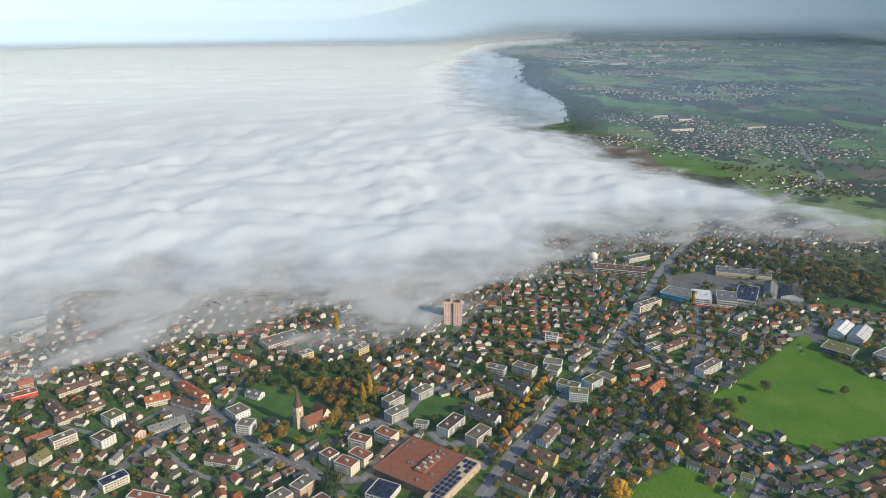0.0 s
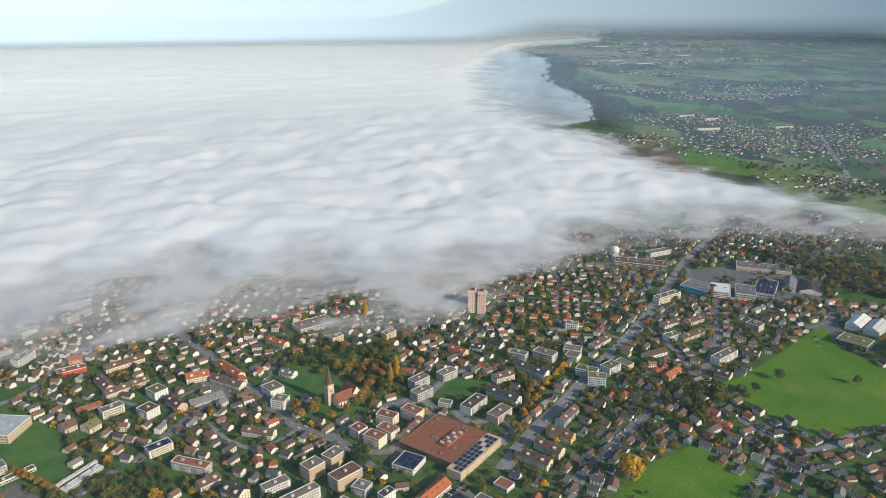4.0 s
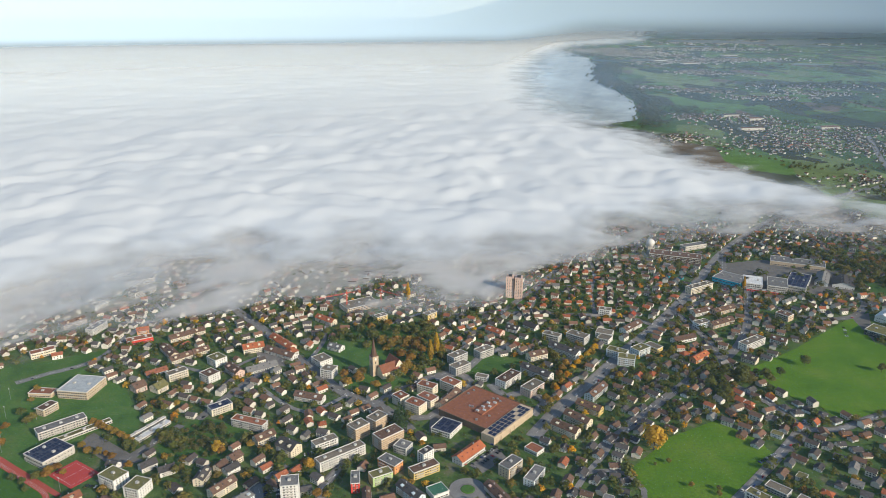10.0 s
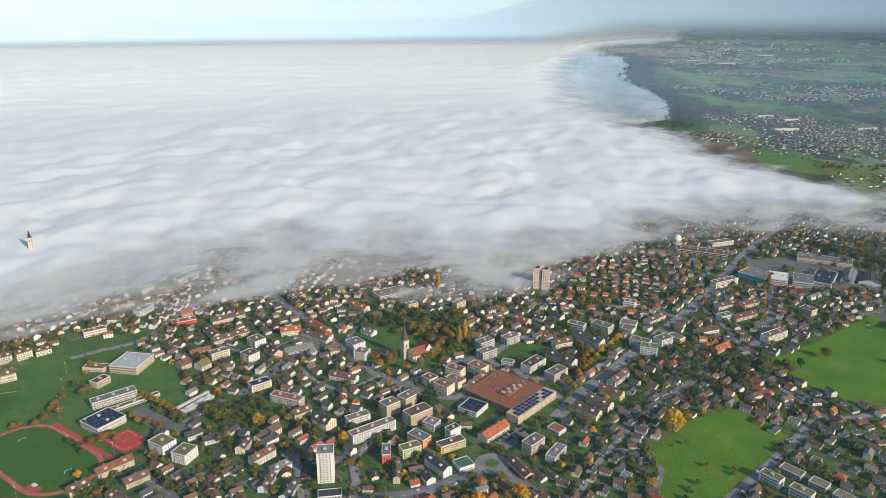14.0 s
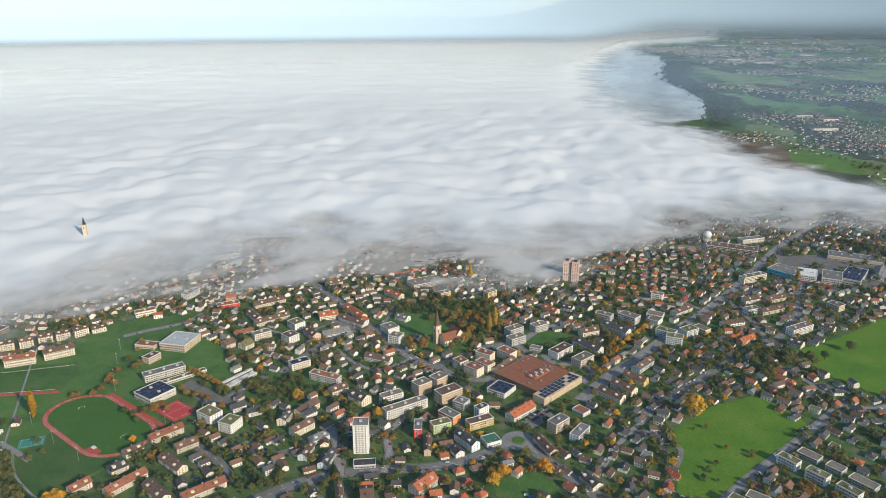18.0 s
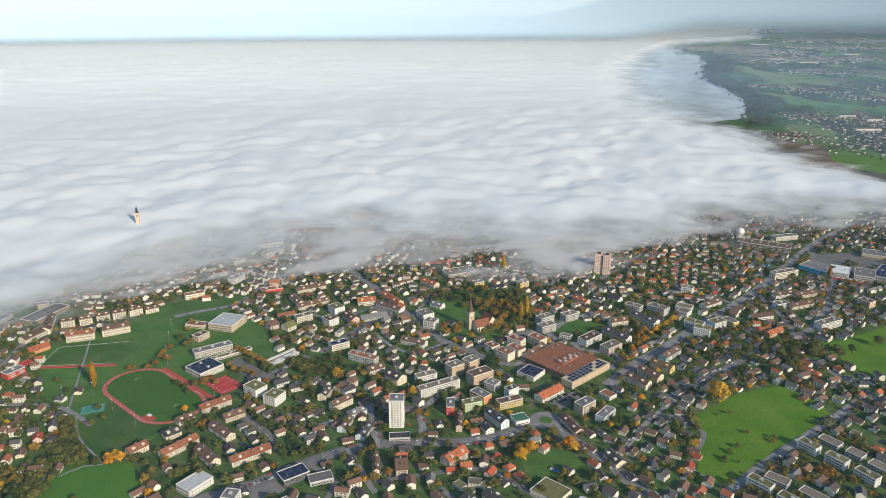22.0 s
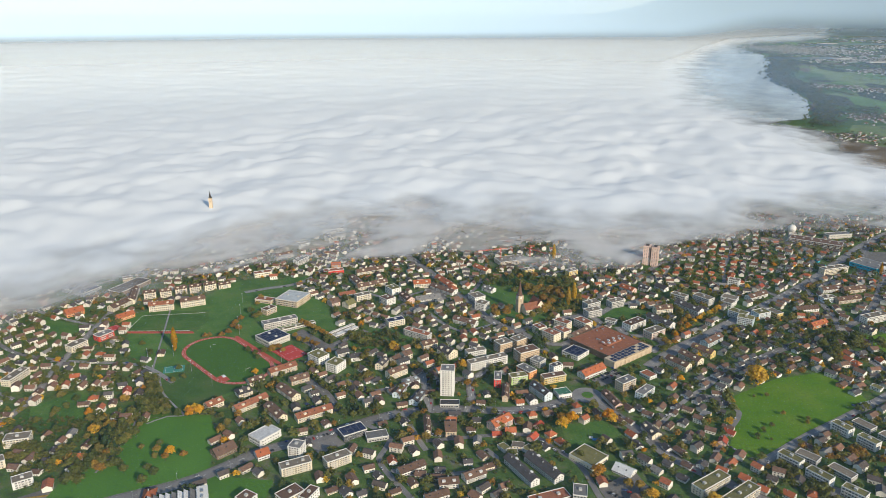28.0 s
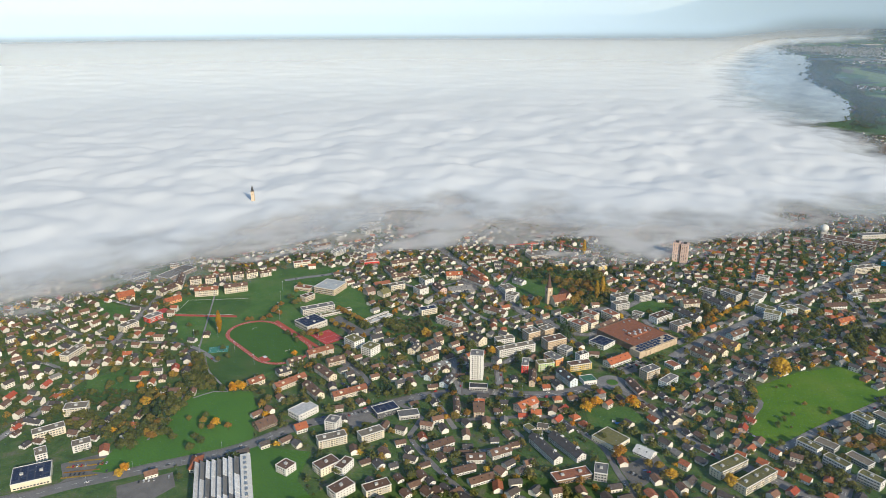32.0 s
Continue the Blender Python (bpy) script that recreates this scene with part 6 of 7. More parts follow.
def sports_ground(x, y, turn):
    at = pose(x, y, 0, 0, 0, turn)
    trk = new("running_track", stadium(42.5, 42.2, 0.62, TRACK, "running_track", 36.6))
    trk.matrix_basis = at
    tagged(trk, "red running track round a green pitch", "running track", kind="structure")
    b = Build()
    b.box(-58, 66, 42.0, 47.5, 0.2, 0.66)
    b.box(40, 58, -36, -26, 0.2, 0.645)
    part("straight", b.mesh("straight", TRACK), trk, "wide red sprint straight")
    for r in (37.8, 39.0, 40.2, 41.4):
        part("lane_line", stadium(r + 0.06, 42.2, 0.66, LINE, "lane_line", r - 0.06), trk, "thin white lane line")
    f = new("pitch", stadium(36.6, 42.2, 0.60, PITCH, "pitch"))
    f.matrix_basis = at
    tagged(f, "green football pitch inside the track", "pitch", kind="structure")
    for gx, s in ((-50, 1), (50, -1)):
        b = Build()
        for u in (-3.66, 3.66):
            b.tube(0, u, 0, 2.44, 0.09, 0.09, 6)
            b.box(0, 1.6 * -s if s < 0 else 0.05, u - 0.05, u + 0.05, 0.02, 0.1)
        b.box(-0.09, 0.09, -3.7, 3.7, 2.36, 2.52)
        g = new("goal", b.mesh("goal", LINE))
        g.matrix_basis = at @ pose(gx, 4, 0.62)
        tagged(g, "white football goal on the grass", "goal")
    b = Build()
    b.box(-3, 3, -2, 2, 0, 0.7)
    mat_ob = new("landing_mat", b.mesh("landing_mat", COVER["white"]))
    mat_ob.matrix_basis = at @ pose(44, -28, 0.62)
    tagged(mat_ob, "pale high-jump landing mat beside the track", "mat")
    for lx, ly in ((-60, 52), (-10, 58), (60, 50), (-60, -50), (0, -52), (55, -50), (-90, 66), (-130, 92), (-170, 118), (-95, 110), (-20, -95), (-75, -80)):
        b = Build()
        b.tube(0, 0, 0, 16, 0.22, 0.12, 6)
        p = new("floodlight_mast", b.mesh("mast", METAL))
        p.matrix_basis = at @ pose(lx, ly, 0.1)
        tagged(p, "slim grey floodlight mast beside the pitch", "mast")
        b = Build()
        b.box(-1.1, 1.1, -0.3, 0.3, 15.4, 16.4)
        part("lamp_head", b.mesh("lamp_head", TRIM), p)
    KEPT_FREE.append([tuple((at @ Vector((u, v, 0)))[:2]) for u, v in ((-90, -55), (92, -55), (92, 55), (-90, 55))])


sports_ground(-519, 449, -27.5)


def court(x, y, turn, w, d, ground_mat=COURT, text="bright red sports court with white lines"):
    b = Build()
    b.box(-w / 2, w / 2, -d / 2, d / 2, -0.5, 0.5)
    ob = new("court", b.mesh("court", ground_mat))
    ob.matrix_basis = pose(x, y, 0, 0, 0, turn)
    tagged(ob, text, "court", kind="structure")
    b = Build()
    for u in (-w * 0.4, 0, w * 0.4):
        b.box(u - 0.1, u + 0.1, -d * 0.4, d * 0.4, 0.5, 0.52)
    for v in (-d * 0.4, d * 0.4):
        b.box(-w * 0.4, w * 0.4, v - 0.1, v + 0.1, 0.5, 0.52)
    part("court_lines", b.mesh("court_lines", LINE), ob)
    KEPT_FREE.append([(x - w / 2, y - w / 2), (x + w / 2, y - w / 2), (x + w / 2, y + w / 2), (x - w / 2, y + w / 2)])


court(-446, 494, -27, 42, 32)
court(-569, 400, 33, 27, 19, surface("teal_court", (0.06, 0.24, 0.19), 0.85, 0.15, 0.6), "teal green hard court beside the practice lawn")
court(-745, 478, 70, 26, 18)


def planted_strips(x, y, turn, n, long):
    """Rows of low rust-brown planting between the bays of a car park."""
    for i in range(n):
        b = Build()
        b.box(-long / 2, long / 2, -1.0, 1.0, 0, 0.25)
        for k in range(int(long / 1.6)):
            b.tube(-long / 2 + 0.8 + k * 1.6, 0, 0.2, random.uniform(0.7, 1.3), 0.85, 0.45, 7)
        ob = new("planting_strip", b.mesh("planting_strip", LEAF["A"]))
        c, sn = math.cos(radians(turn + 90)), math.sin(radians(turn + 90))
        ob.matrix_basis = pose(x + c * 9.5 * i, y + sn * 9.5 * i, 0.18, 0, 0, turn)
        tagged(ob, "strip of low rust-brown shrubs in the car park", "planting", "planting strips")


planted_strips(-512, 103, 32, 4, 36)


def white_rail(*xy):
    """Low white rail along the edge of a pitch."""
    pts = list(zip(xy[0::2], xy[1::2]))
    for (ax, ay), (bx, by) in zip(pts, pts[1:]):
        long = math.hypot(bx - ax, by - ay)
        b = Build()
        b.box(0, long, -0.08, 0.08, 0.85, 1.05)
        for k in range(int(long / 4) + 1):
            b.box(k * 4 - 0.06, k * 4 + 0.06, -0.06, 0.06, 0, 0.85)
        ob = new("rail", b.mesh("rail", LINE))
        ob.matrix_basis = pose(ax, ay, 0.2, 0, 0, math.degrees(math.atan2(by - ay, bx - ax)))
        tagged(ob, "low white rail along the edge of the pitch", "rail")


white_rail(-627, 510, -716, 478, -734, 533, -647, 576)


def roundabout(x, y):
    b = Build()
    b.tube(0, 0, -0.5, 0.75, 19, 19, 40)
    ob = new("roundabout", b.mesh("roundabout", ASPHALT))
    ob.matrix_basis = pose(x, y, 0)
    tagged(ob, "grey asphalt roundabout with a green island", "roundabout", kind="structure")
    b = Build()
    b.tube(0, 0, 0.75, 0.95, 9.5, 9.5, 32)
    part("kerb", b.mesh("kerb", PAVING), ob, "pale paved rim")
    b = Build()
    b.tube(0, 0, 0.95, 1.5, 7.5, 6.5, 32)
    part("island", b.mesh("island", LAWN), ob, "green planted island")
    TAKEN.append((x, y, 24))


roundabout(-30, 509)


# ---- cars ----
def car_paint(name, col):
    return surface(name, col, 0.3, 0.1, 2.0)


PAINTS = [("white", car_paint("car_white", (0.75, 0.75, 0.75))), ("silver", car_paint("car_silver", (0.45, 0.46, 0.48))), ("dark grey", car_paint("car_grey", (0.06, 0.065, 0.07))), ("black", car_paint("car_black", (0.015, 0.015, 0.018))), ("red", car_paint("car_red", (0.45, 0.03, 0.03))), ("blue", car_paint("car_blue", (0.04, 0.08, 0.25)))]
WHEEL = Build()
WHEEL.tube(0, 0, -0.11, 0.11, 0.32, 0.32, 10)
WHEEL = WHEEL.mesh("wheel", RUBBER)
CARS = {}


def car(x, y, turn, z=0.62):
    colour, paint = random.choice(PAINTS[:4] * 3 + PAINTS[4:])
    m = pose(x, y, z, 0, 0, turn)
    if colour in CARS:
        c = copy_thing(CARS[colour], m)
        return c
    b = Build()
    b.box(-2.15, 2.15, -0.88, 0.88, 0.28, 0.85)
    b.add([(-1.7, -0.8, 0.85), (1.1, -0.8, 0.85), (1.1, 0.8, 0.85), (-1.7, 0.8, 0.85), (-1.2, -0.66, 1.45), (0.4, -0.66, 1.45), (0.4, 0.66, 1.45), (-1.2, 0.66, 1.45)], [(4, 5, 6, 7)])
    ob = CARS[colour] = new("car", b.mesh("body", paint))
    ob.matrix_basis = m
    tagged(ob, "%s parked car on the asphalt" % colour, "car", "cars")
    b = Build()
    b.add([(-1.7, -0.8, 0.85), (1.1, -0.8, 0.85), (1.1, 0.8, 0.85), (-1.7, 0.8, 0.85), (-1.2, -0.66, 1.44), (0.4, -0.66, 1.44), (0.4, 0.66, 1.44), (-1.2, 0.66, 1.44)], [(0, 1, 5, 4), (1, 2, 6, 5), (2, 3, 7, 6), (3, 0, 4, 7)])
    part("windows", b.mesh("windows", PANE), ob, "dark car glass")
    for i, (wx, wy) in enumerate(((-1.35, -0.8), (1.35, -0.8), (-1.35, 0.8), (1.35, 0.8))):
        part("wheel", WHEEL, ob, at=pose(wx, wy, 0.32, 90))
    return ob


def car_row(ax, ay, bx, by, n, slant=90):
    way = math.degrees(math.atan2(by - ay, bx - ax))
    for i in range(n):
        if random.random() < 0.8:
            t = i / max(1, n - 1)
            car(ax + (bx - ax) * t, ay + (by - ay) * t, way + slant + random.choice((0, 180)) + random.uniform(-3, 3))


car_row(-36, 552, -8, 592, 14)
car_row(-30, 550, -3, 588, 13)
car_row(-24, 546, 3, 583, 12)
car_row(-239, 497, -220, 447, 17)
car_row(-226, 500, -213, 460, 14)
car_row(112, 775, 150, 838, 18, 30)
car_row(-531, 113, -503, 131, 9)
car_row(-522, 101, -492, 120, 9)
car_row(-447, 118, -424, 136, 7)
car_row(-418, 310, -399, 325, 5)
car_row(-303, 427, -277, 420, 7)
car_row(282, 587, 303, 604, 7, 90)
car_row(8, 344, 41, 325, 9, 60)
car_row(19, 320, 34, 314, 6, 90)
car_row(128, 451, 161, 424, 9, 20)
car_row(207, 699, 242, 734, 5, 0)
car_row(-213, 552, -195, 562, 6, 90)
car_row(-357, 636, -346, 646, 5, 90)
car_row(-63, 762, -54, 777, 7, 90)
car_row(286, 835, 298, 820, 4, 0)
car_row(524, 968, 515, 935, 4, 90)
car_row(-420, 476, -385, 470, 8, 90)
car_row(-145, 428, -101, 439, 6, 0)
car_row(-315, 305, -296, 327, 8, 90)
car_row(-185, 362, -171, 361, 4, 90)
car_row(-289, 415, -273, 408, 8, 90)
car_row(-356, 377, -340, 370, 7, 90)
for line, width in ROADS[:4]:
    for i in range(3, len(line) - 1, 5):
        (ax, ay), (bx, by) = line[i], line[i + 1]
        l = math.hypot(bx - ax, by - ay) or 1
        side = random.choice((-1, 1)) * width * 0.22
        if by < 1200:
            car(ax - (by - ay) / l * side, ay + (bx - ax) / l * side, math.degrees(math.atan2(by - ay, bx - ax)), 0.68)


# ---- pitches and small things on the ground ----
def tarp_row(x, y, turn, n):
    for i in range(n):
        b = Build()
        b.add([(-2.2, -1.6, 0), (2.2, -1.6, 0), (2.2, 1.6, 0), (-2.2, 1.6, 0), (-1.6, 0, 2.2), (1.6, 0, 2.0), (-2.0, -1.0, 1.4), (2.0, -1.0, 1.3), (2.0, 1.0, 1.4), (-2.0, 1.0, 1.3)],
              [(0, 1, 7, 6), (2, 3, 9, 8), (6, 7, 5, 4), (8, 9, 4, 5), (1, 2, 8, 5, 7), (3, 0, 6, 4, 9)])
        ob = new("covered_stack", b.mesh("covered_stack", TARP if i % 3 else COVER["white"]))
        ob.matrix_basis = pose(x + i * 4.2 * math.cos(radians(turn)), y + i * 4.2 * math.sin(radians(turn)) + random.uniform(-1.5, 1.5), 0.3, 0, 0, turn + random.uniform(-20, 20))
        tagged(ob, "stack of goods under a blue or white tarpaulin", "tarpaulin", "covered stacks")


tarp_row(*TARPS, 0, 6)
tarp_row(-597, 355, 20, 3)


def lamp_line(line, width, every):
    for i in range(2, len(line) - 2, every):
        (ax, ay), (bx, by) = line[i], line[i + 1]
        if by > 900:
            break
        l = math.hypot(bx - ax, by - ay) or 1
        side = 1 if (i // every) % 2 else -1
        x, y = ax - (by - ay) / l * side * (width / 2 + 1.2), ay + (bx - ax) / l * side * (width / 2 + 1.2)
        c = copy_thing(LAMP, pose(x, y, 0.3, 0, 0, math.degrees(math.atan2(by - ay, bx - ax)) + (-90 if side > 0 else 90)))


def street_lamp():
    b = Build()
    b.tube(0, 0, 0, 9, 0.13, 0.08, 6)
    b.box(0, 1.8, -0.06, 0.06, 8.85, 9.0)
    root = new("street_lamp", b.mesh("pole", METAL))
    root.matrix_basis = pose(-60, 488, 0.3)
    tagged(root, "slim grey street lamp at the kerb", "street lamp", "street lamps")
    b = Build()
    b.box(1.5, 2.5, -0.2, 0.2, 8.8, 9.05)
    part("lamp_head", b.mesh("lamp_head", TRIM), root)
    return root


LAMP = street_lamp()
for line, width in ROADS[:4]:
    lamp_line(line, width, 3)

# ---- the rest of the town: houses along every street, then joined clusters farther out ----
CELLS, SEEN = {}, [0]


def close_by(x, y):
    for px, py, pr in TAKEN[SEEN[0]:]:
        CELLS.setdefault((int(px // 40), int(py // 40)), []).append((px, py, pr))
    SEEN[0] = len(TAKEN)
    for i in (-1, 0, 1):
        for j in (-1, 0, 1):
            yield from CELLS.get((int(x // 40) + i, int(y // 40) + j), ())


def free_spot(x, y, r):
    for px, py, pr in close_by(x, y):
        if (px - x) ** 2 + (py - y) ** 2 < (pr + r) ** 2:
            return False
    return not any(within(p, x, y) for p in KEPT_FREE)


def in_town(x, y):
    return -1150 < x < 760 and 120 < y < 1560 and ((x + 60) * 0.9) ** 2 + (y - 700) ** 2 < 1080 ** 2


def fill_streets():
    spots = []
    for line, width in ROADS:
        run = 0.0
        for (ax, ay), (bx, by) in zip(line, line[1:]):
            l = math.hypot(bx - ax, by - ay)
            run += l
            if run < 14.5:
                continue
            run = 0.0
            ux, uy = (bx - ax) / (l or 1), (by - ay) / (l or 1)
            for side in (-1, 1):
                for off in (10, 27, 45, 63):
                    o = width / 2 + off + random.uniform(-3, 3)
                    j = random.uniform(-3, 3)
                    spots.append((off, bx - uy * side * o + ux * j, by + ux * side * o + uy * j, math.degrees(math.atan2(uy, ux))))
    spots.sort(key=lambda s: s[0])
    gx = [(200, x + random.uniform(-4, 4), y + random.uniform(-4, 4), None) for x in range(-1150, 760, 19) for y in range(120, 1560, 19)]
    for off, x, y, turn in spots + gx:
        if not in_town(x, y) or not free_spot(x, y, 7.6):
            continue
        near, way = nearest_road(x, y)
        if near < 6.5:
            continue
        turn = way if turn is None else turn
        if HOUSE_COUNT < 310 and -420 < x < 330 and 330 < y < 640:
            home(random.choice("WWWWWWrS"), x, y, turn + random.choice((0, 90)) + random.uniform(-5, 5))
        else:
            TAKEN.append((x, y, 8.0))
            far_house(REST, x, y, 0, radians(turn + random.choice((0, 90)) + random.uniform(-6, 6)), random.uniform(9.5, 14), random.uniform(8, 9.6), random.choice((4.2, 4.6, 5.0, 6.6)), random.uniform(2.1, 2.9))


fill_streets()
tagged(new("more_houses", REST.mesh("more_houses", FAR_WALL, FAR_ROOF, PANE)), "crowded plastered houses with tiled roofs farther off", "houses", kind="stuff")


VILLAGES = ((1202, 2965, 330, 260, 120), (1047, 3385, 260, 200, 60), (1330, 2600, 240, 200, 80), (1069, 2027, 150, 130, 50), (863, 3490, 130, 120, 45), (666, 2829, 110, 130, 40), (1021, 2689, 260, 220, 90),
            (1500, 3050, 260, 200, 70), (1460, 4400, 300, 120, 50), (1200, 4800, 200, 160, 45), (929, 5039, 190, 110, 45), (1564, 6478, 260, 350, 90), (1900, 4700, 300, 200, 40),
            (1400, 10300, 620, 1300, 420), (950, 10900, 240, 300, 120), (1700, 8100, 500, 500, 120), (2400, 8600, 700, 400, 130), (2900, 11500, 900, 700, 140), (4200, 14500, 1800, 1500, 160),
            (6500, 22000, 3500, 4000, 200), (686, 1661, 150, 130, 45), (720, 1521, 180, 90, 55), (950, 1440, 220, 60, 50), (2300, 3300, 300, 200, 50), (2000, 5200, 500, 200, 40), (600, 1330, 110, 120, 40))
VILLAGE_TREES = []


def villages():
    b = Build()
    for cx, cy, rx, ry, n in VILLAGES:
        for _ in range(int(n * 2.2)):
            x, y = random.gauss(cx, rx * 0.5), random.gauss(cy, ry * 0.5)
            if front_depth(np.array([x]), np.array([y]))[0] > 250:
                continue
            if nearest_road(x, y)[0] < 8 or not free_spot(x, y, 9):
                continue
            px, py, pz, k = seat(x, y)
            big = 1.0 + (y > 4000) * 0.2 + (y > 7000) * 0.6 + (y > 13000) * 1.3
            far_house(b, px, py, pz, random.choice((0.35, 1.92)) + random.uniform(-0.25, 0.25), random.uniform(7, 12) * big, random.uniform(5.5, 8) * big, random.uniform(3.2, 5.2) * big, random.uniform(1.6, 2.8) * big, k)
            for _ in range(2):
                qx, qy, qz, qk = seat(x + random.gauss(0, 20 * big), y + random.gauss(0, 20 * big))
                VILLAGE_TREES.append((qx, qy, qz, random.uniform(5, 11) * qk * big))
    for x, y, w, d in ((1586, 8307, 220, 70), (1799, 7817, 240, 60), (1040, 3531, 80, 45), (1120, 3400, 70, 40), (1010, 3080, 110, 30), (2050, 12500, 260, 120), (1350, 3150, 90, 40), (2600, 9500, 200, 90)):
        px, py, pz, k = seat(x, y)
        far_house(b, px, py, pz, 0.3, w, d, 11, 2.5, k)
    tagged(new("far_villages", b.mesh("far_villages", FAR_WALL, FAR_ROOF, PANE)), "scattered pale villages on the far plain", "village", kind="stuff")


villages()


def joined_trees(name, kind, spots, label, n=60, size=0.1):
    forms = [crown(kind if kind != "S" else "D", n, 70 + i, size) for i in range(5)]
    V, F, T, k0 = [], [], [], 0
    for x, y, z, s in spots:
        v, f = random.choice(forms)
        a = random.uniform(0, 6.28)
        c, sn = math.cos(a), math.sin(a)
        w = s * random.uniform(0.9, 1.4)
        V.append(np.stack([x + (v[:, 0] * c - v[:, 1] * sn) * w, y + (v[:, 0] * sn + v[:, 1] * c) * w, z - 0.12 * s + v[:, 2] * s], 1))
        F.append(f + k0)
        k0 += len(v)
        T.append(np.full(len(v), random.random(), np.float32))
    if not V:
        return
    me = bpy.data.meshes.new(name)
    me.from_pydata(np.concatenate(V).tolist(), [], np.concatenate(F).tolist())
    me.attributes.new("tone", "FLOAT", "POINT").data.foreach_set("value", np.concatenate(T))
    me.materials.append(LEAF[kind])
    tagged(new(name, me), label, "trees", kind="stuff")


def green_fill():
    small, mid, gold, rust = [], [], [], []
    for _ in range(32000):
        x, y = random.uniform(-1150, 760), random.uniform(130, 1500)
        if not in_town(x, y) or nearest_road(x, y)[0] < 1.5:
            continue
        if any((px - x) ** 2 + (py - y) ** 2 < (pr * 0.85) ** 2 for px, py, pr in close_by(x, y)) or any(within(p, x, y) for p in KEPT_FREE):
            continue
        r = random.random()
        if r < 0.66:
            small.append((x, y, 0, random.uniform(2.2, 5.0)))
        elif r < 0.93:
            mid.append((x, y, 0, random.uniform(6, 13)))
        elif r < 0.955:
            gold.append((x, y, 0, random.uniform(6, 11)))
        else:
            rust.append((x, y, 0, random.uniform(6, 11)))
    joined_trees("garden_shrubs", "S", small, "dark green hedges and garden shrubs", 26, 0.15)
    joined_trees("garden_trees", "D", mid, "garden trees turning ochre", 80, 0.115)
    joined_trees("golden_garden_trees", "G", gold, "small golden garden trees", 80, 0.115)
    joined_trees("rusty_garden_trees", "A", rust, "small rusty garden trees", 80, 0.115)
    woods = []
    for ax, ay, bx, by, wide, n in ((570, 3130, 660, 3620, 35, 200), (660, 3620, 710, 4200, 40, 240), (710, 4200, 690, 4750, 40, 220), (690, 4750, 640, 5600, 45, 240), (640, 5600, 770, 6650, 55, 200), (770, 6650, 940, 8750, 70, 240), (780, 3850, 900, 3500, 60, 120), (1500, 3000, 2400, 3150, 40, 160), (850, 2250, 1500, 2300, 30, 90), (1300, 3900, 2400, 4300, 60, 160), (900, 1900, 1700, 2000, 30, 80),
                                     (470, 1180, 900, 1330, 60, 180), (800, 1180, 1050, 1080, 50, 120), (1500, 5200, 4200, 5600, 120, 220), (1200, 7000, 5200, 7600, 200, 240), (700, 9000, 900, 9600, 120, 60), (2000, 2500, 2700, 2600, 40, 90)):
        for _ in range(n):
            t = random.random()
            x, y = ax + (bx - ax) * t + random.gauss(0, wide), ay + (by - ay) * t + random.gauss(0, wide)
            px, py, pz, k = seat(x + 30, y)
            woods.append((px, py, pz, random.uniform(9, 17) * k * (1 + (y > 4500))))
    for _ in range(150):
        x, y = random.uniform(750, 3600), random.uniform(1900, 9500)
        a, l = 0.5 + random.choice((0, 1.57)) + random.uniform(-0.2, 0.2), random.uniform(80, 420)
        for i in range(int(l / 14)):
            u = i * 14 + random.uniform(-5, 5)
            qx, qy = x + u * math.cos(a) + random.gauss(0, 5), y + u * math.sin(a) + random.gauss(0, 5)
            px, py, pz, k = seat(qx, qy)
            if front_depth(np.array([qx]), np.array([qy]))[0] < 0 and math.degrees(math.atan2(qx - CX, qy - CY)) > float(shore_az(math.hypot(qx - CX, qy - CY))):
                woods.append((px, py, pz, random.uniform(6, 13) * k))
    joined_trees("village_trees", "S", VILLAGE_TREES, "dark trees and hedges among the far villages", 22, 0.17)
    joined_trees("far_woods", "S", woods, "dark woods and hedgerows on the plain", 40, 0.13)


green_fill()


def grove(kind, n, tall, *xy):
    """Trees standing close together inside a patch of the plan."""
    pts = list(zip(xy[0::2], xy[1::2]))
    x0, x1, y0, y1 = min(q[0] for q in pts), max(q[0] for q in pts), min(q[1] for q in pts), max(q[1] for q in pts)
    spots = []
    for _ in range(n * 5):
        x, y = random.uniform(x0, x1), random.uniform(y0, y1)
        if len(spots) < n and within(pts, x, y) and nearest_road(x, y)[0] > 3 and not any((px - x) ** 2 + (py - y) ** 2 < (pr * 0.8) ** 2 for px, py, pr in close_by(x, y)):
            spots.append((x, y, 0, tall * random.uniform(0.6, 1.2)))
    joined_trees("grove", kind, spots, {"D": "dense grove of trees turning ochre", "A": "grove of rusty orange trees", "C": "dark grove of conifers", "S": "thicket of dark green shrubs", "G": "golden yellow grove"}[kind], 150, 0.085)


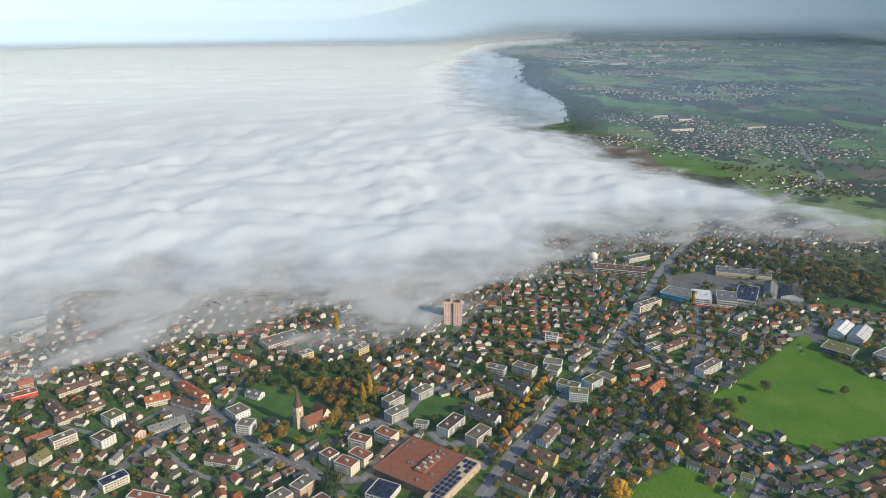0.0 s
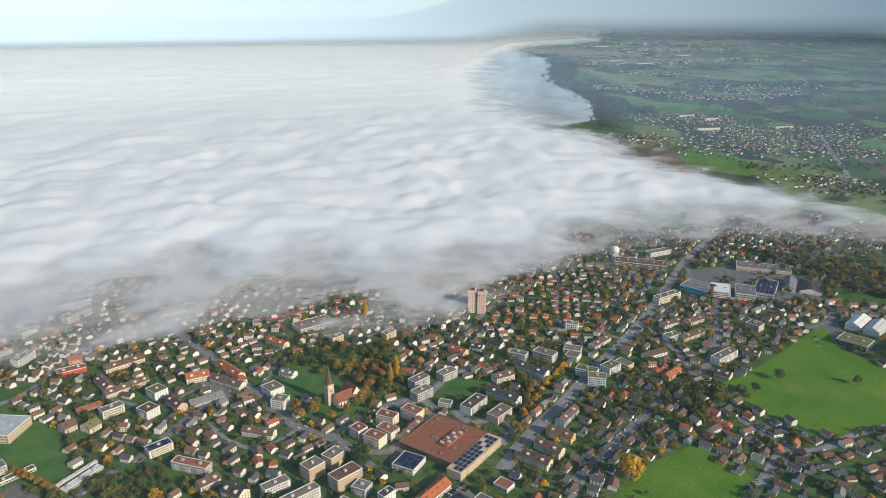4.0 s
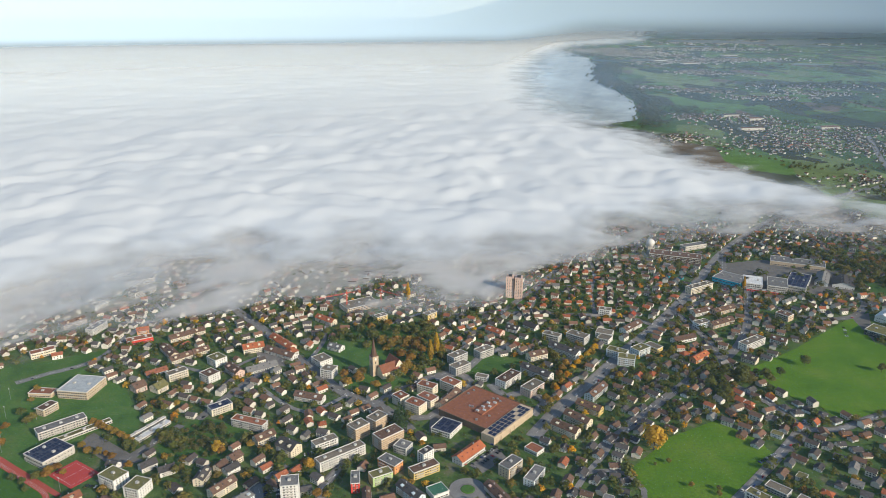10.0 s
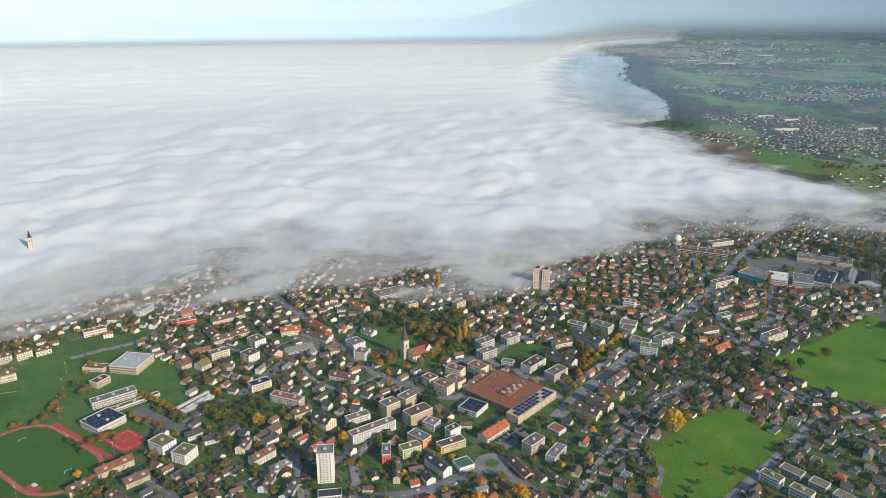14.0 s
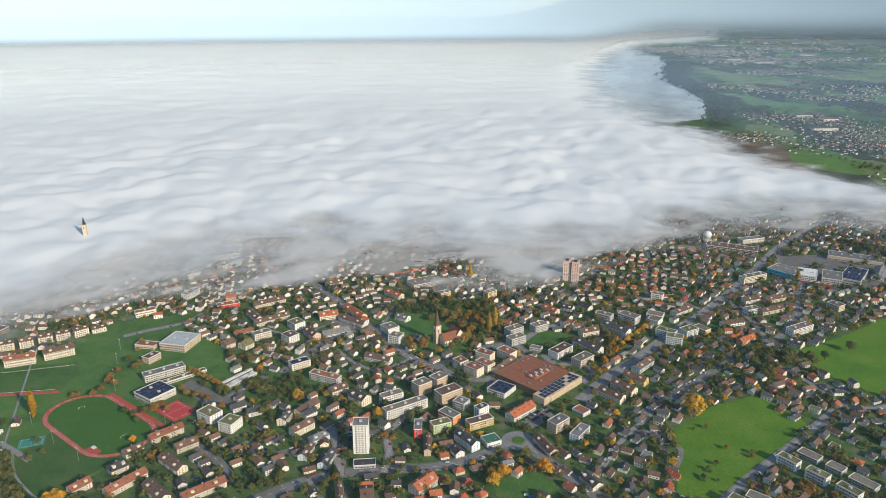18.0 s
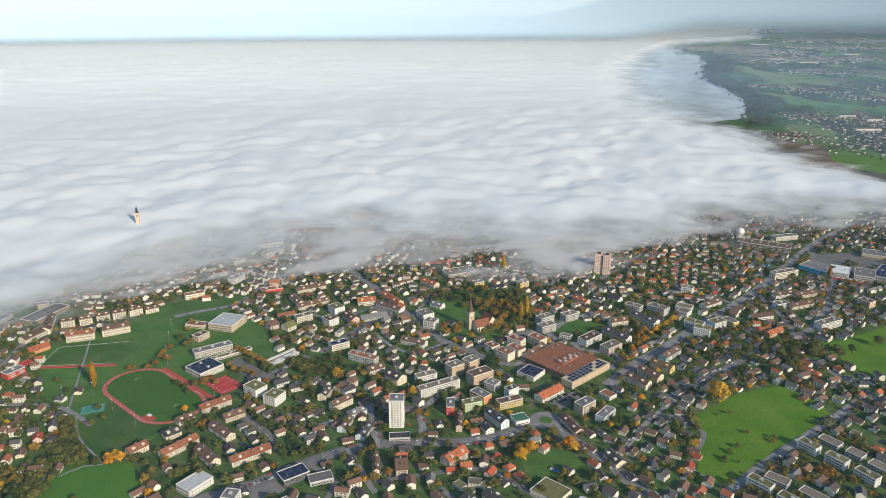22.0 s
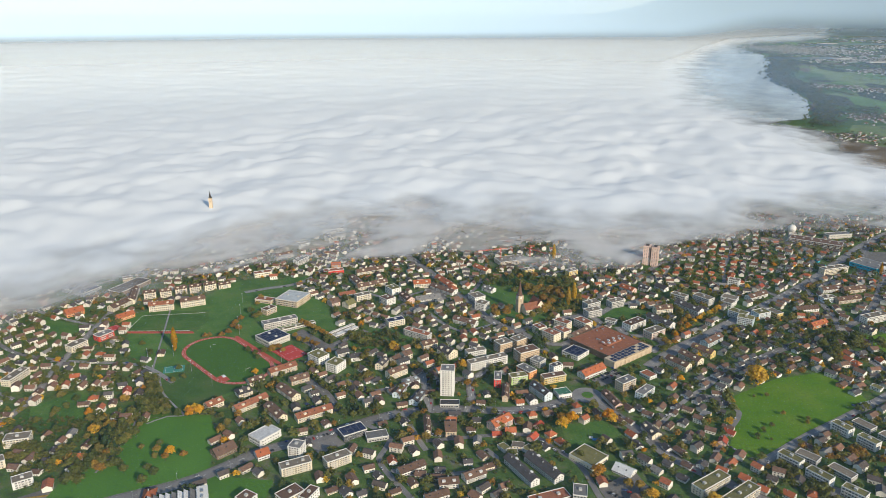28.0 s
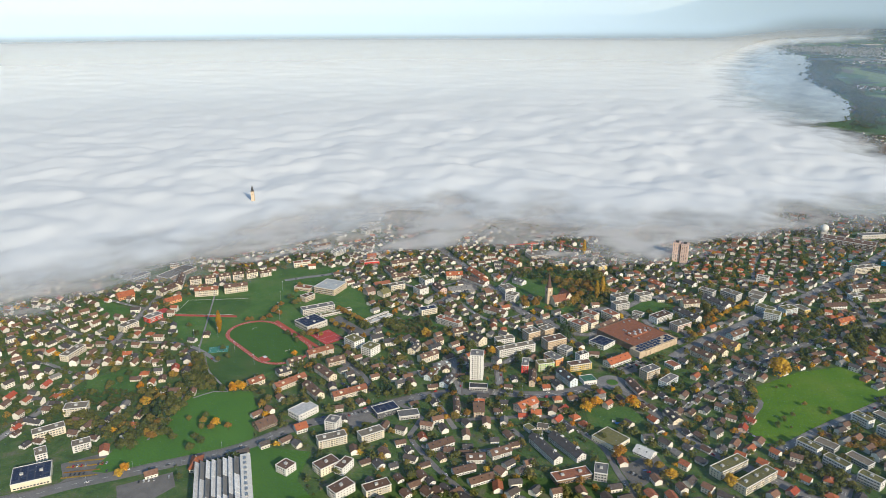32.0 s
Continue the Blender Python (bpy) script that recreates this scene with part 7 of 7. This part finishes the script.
grove("D", 66, 14.9, -272, 880, -194, 914, -114, 914, -87, 834, -99, 771, -122, 739, -160, 805, -200, 826, -245, 833)
grove("A", 18, 16.2, -179, 834, -139, 864, -106, 834, -105, 765, -129, 739, -155, 777)
grove("S", 90, 8.1, -388, 561, -354, 611, -307, 597, -303, 537, -343, 528)
grove("D", 80, 12.2, -499, 181, -528, 242, -554, 318, -581, 380, -498, 303, -514, 263, -484, 190)
grove("C", 24, 17.6, -530, 220, -542, 249, -514, 247, -503, 219)
grove("D", 36, 12, 279, 813, 315, 836, 350, 773, 313, 729, 269, 711)
grove("S", 180, 14.9, 541, 1401, 691, 1348, 814, 1237, 743, 1115, 660, 1193, 632, 1266)
grove("A", 24, 14.9, 675, 1314, 793, 1252, 757, 1153, 674, 1222)
grove("D", 50, 10.8, 164, 820, 270, 835, 244, 717, 156, 633, 149, 694)
grove("D", 40, 10.8, -399, 555, -357, 548, -343, 551, -384, 590)
grove("S", 120, 4.7, -661, 237, -588, 267, -562, 239, -615, 211)
grove("D", 50, 12.2, -515, 149, -524, 255, -525, 277, -503, 242, -498, 155)
grove("D", 32, 10.8, 34, 820, 123, 835, 76, 716, 48, 694)
grove("D", 50, 9.5, 195, 456, 237, 385, 218, 358, 181, 427)
grove("A", 28, 8.1, 213, 457, 269, 488, 300, 466, 266, 455)
grove("D", 40, 12.2, -655, 174, -620, 216, -520, 195, -541, 150)



def street_cars():
    """Cars standing along the kerbs of the streets, too small to pick apart."""
    hues = [m for _, m in PAINTS]
    b = Build()
    for line, width in ROADS:
        if width < 4.5:
            continue
        for (ax, ay), (bx, by) in zip(line, line[1:]):
            l = math.hypot(bx - ax, by - ay)
            if l < 1 or not in_town((ax + bx) / 2, (ay + by) / 2) or random.random() > 0.42:
                continue
            ux, uy = (bx - ax) / l, (by - ay) / l
            for _ in range(max(1, int(l / 14))):
                u, side = random.uniform(0, l), random.choice((-1, 1)) * (width / 2 - 1.1)
                x, y = ax + ux * u - uy * side, ay + uy * u + ux * side
                hue = random.choice((0, 0, 0, 1, 1, 2, 3, 4, 5))

                def at(a, c, z):
                    return (x + ux * a - uy * c, y + uy * a + ux * c, 0.62 + z)
                low = [at(a, c, z) for z in (0.25, 0.85) for a, c in ((-2.1, -0.87), (2.1, -0.87), (2.1, 0.87), (-2.1, 0.87))]
                top = [at(a, c, z) for a, c, z in ((-1.7, -0.8, 0.85), (1.1, -0.8, 0.85), (1.1, 0.8, 0.85), (-1.7, 0.8, 0.85), (-1.2, -0.66, 1.45), (0.4, -0.66, 1.45), (0.4, 0.66, 1.45), (-1.2, 0.66, 1.45))]
                sides = [(0, 1, 5, 4), (1, 2, 6, 5), (2, 3, 7, 6), (3, 0, 4, 7)]
                b.add(low, sides + [(4, 5, 6, 7)], hue)
                b.add(top, [(4, 5, 6, 7)], hue)
                b.add(top, sides, 6)
    tagged(new("kerbside_cars", b.mesh("kerbside_cars", *hues, PANE)), "small cars standing along the kerbs of the streets", "cars", kind="stuff")


street_cars()
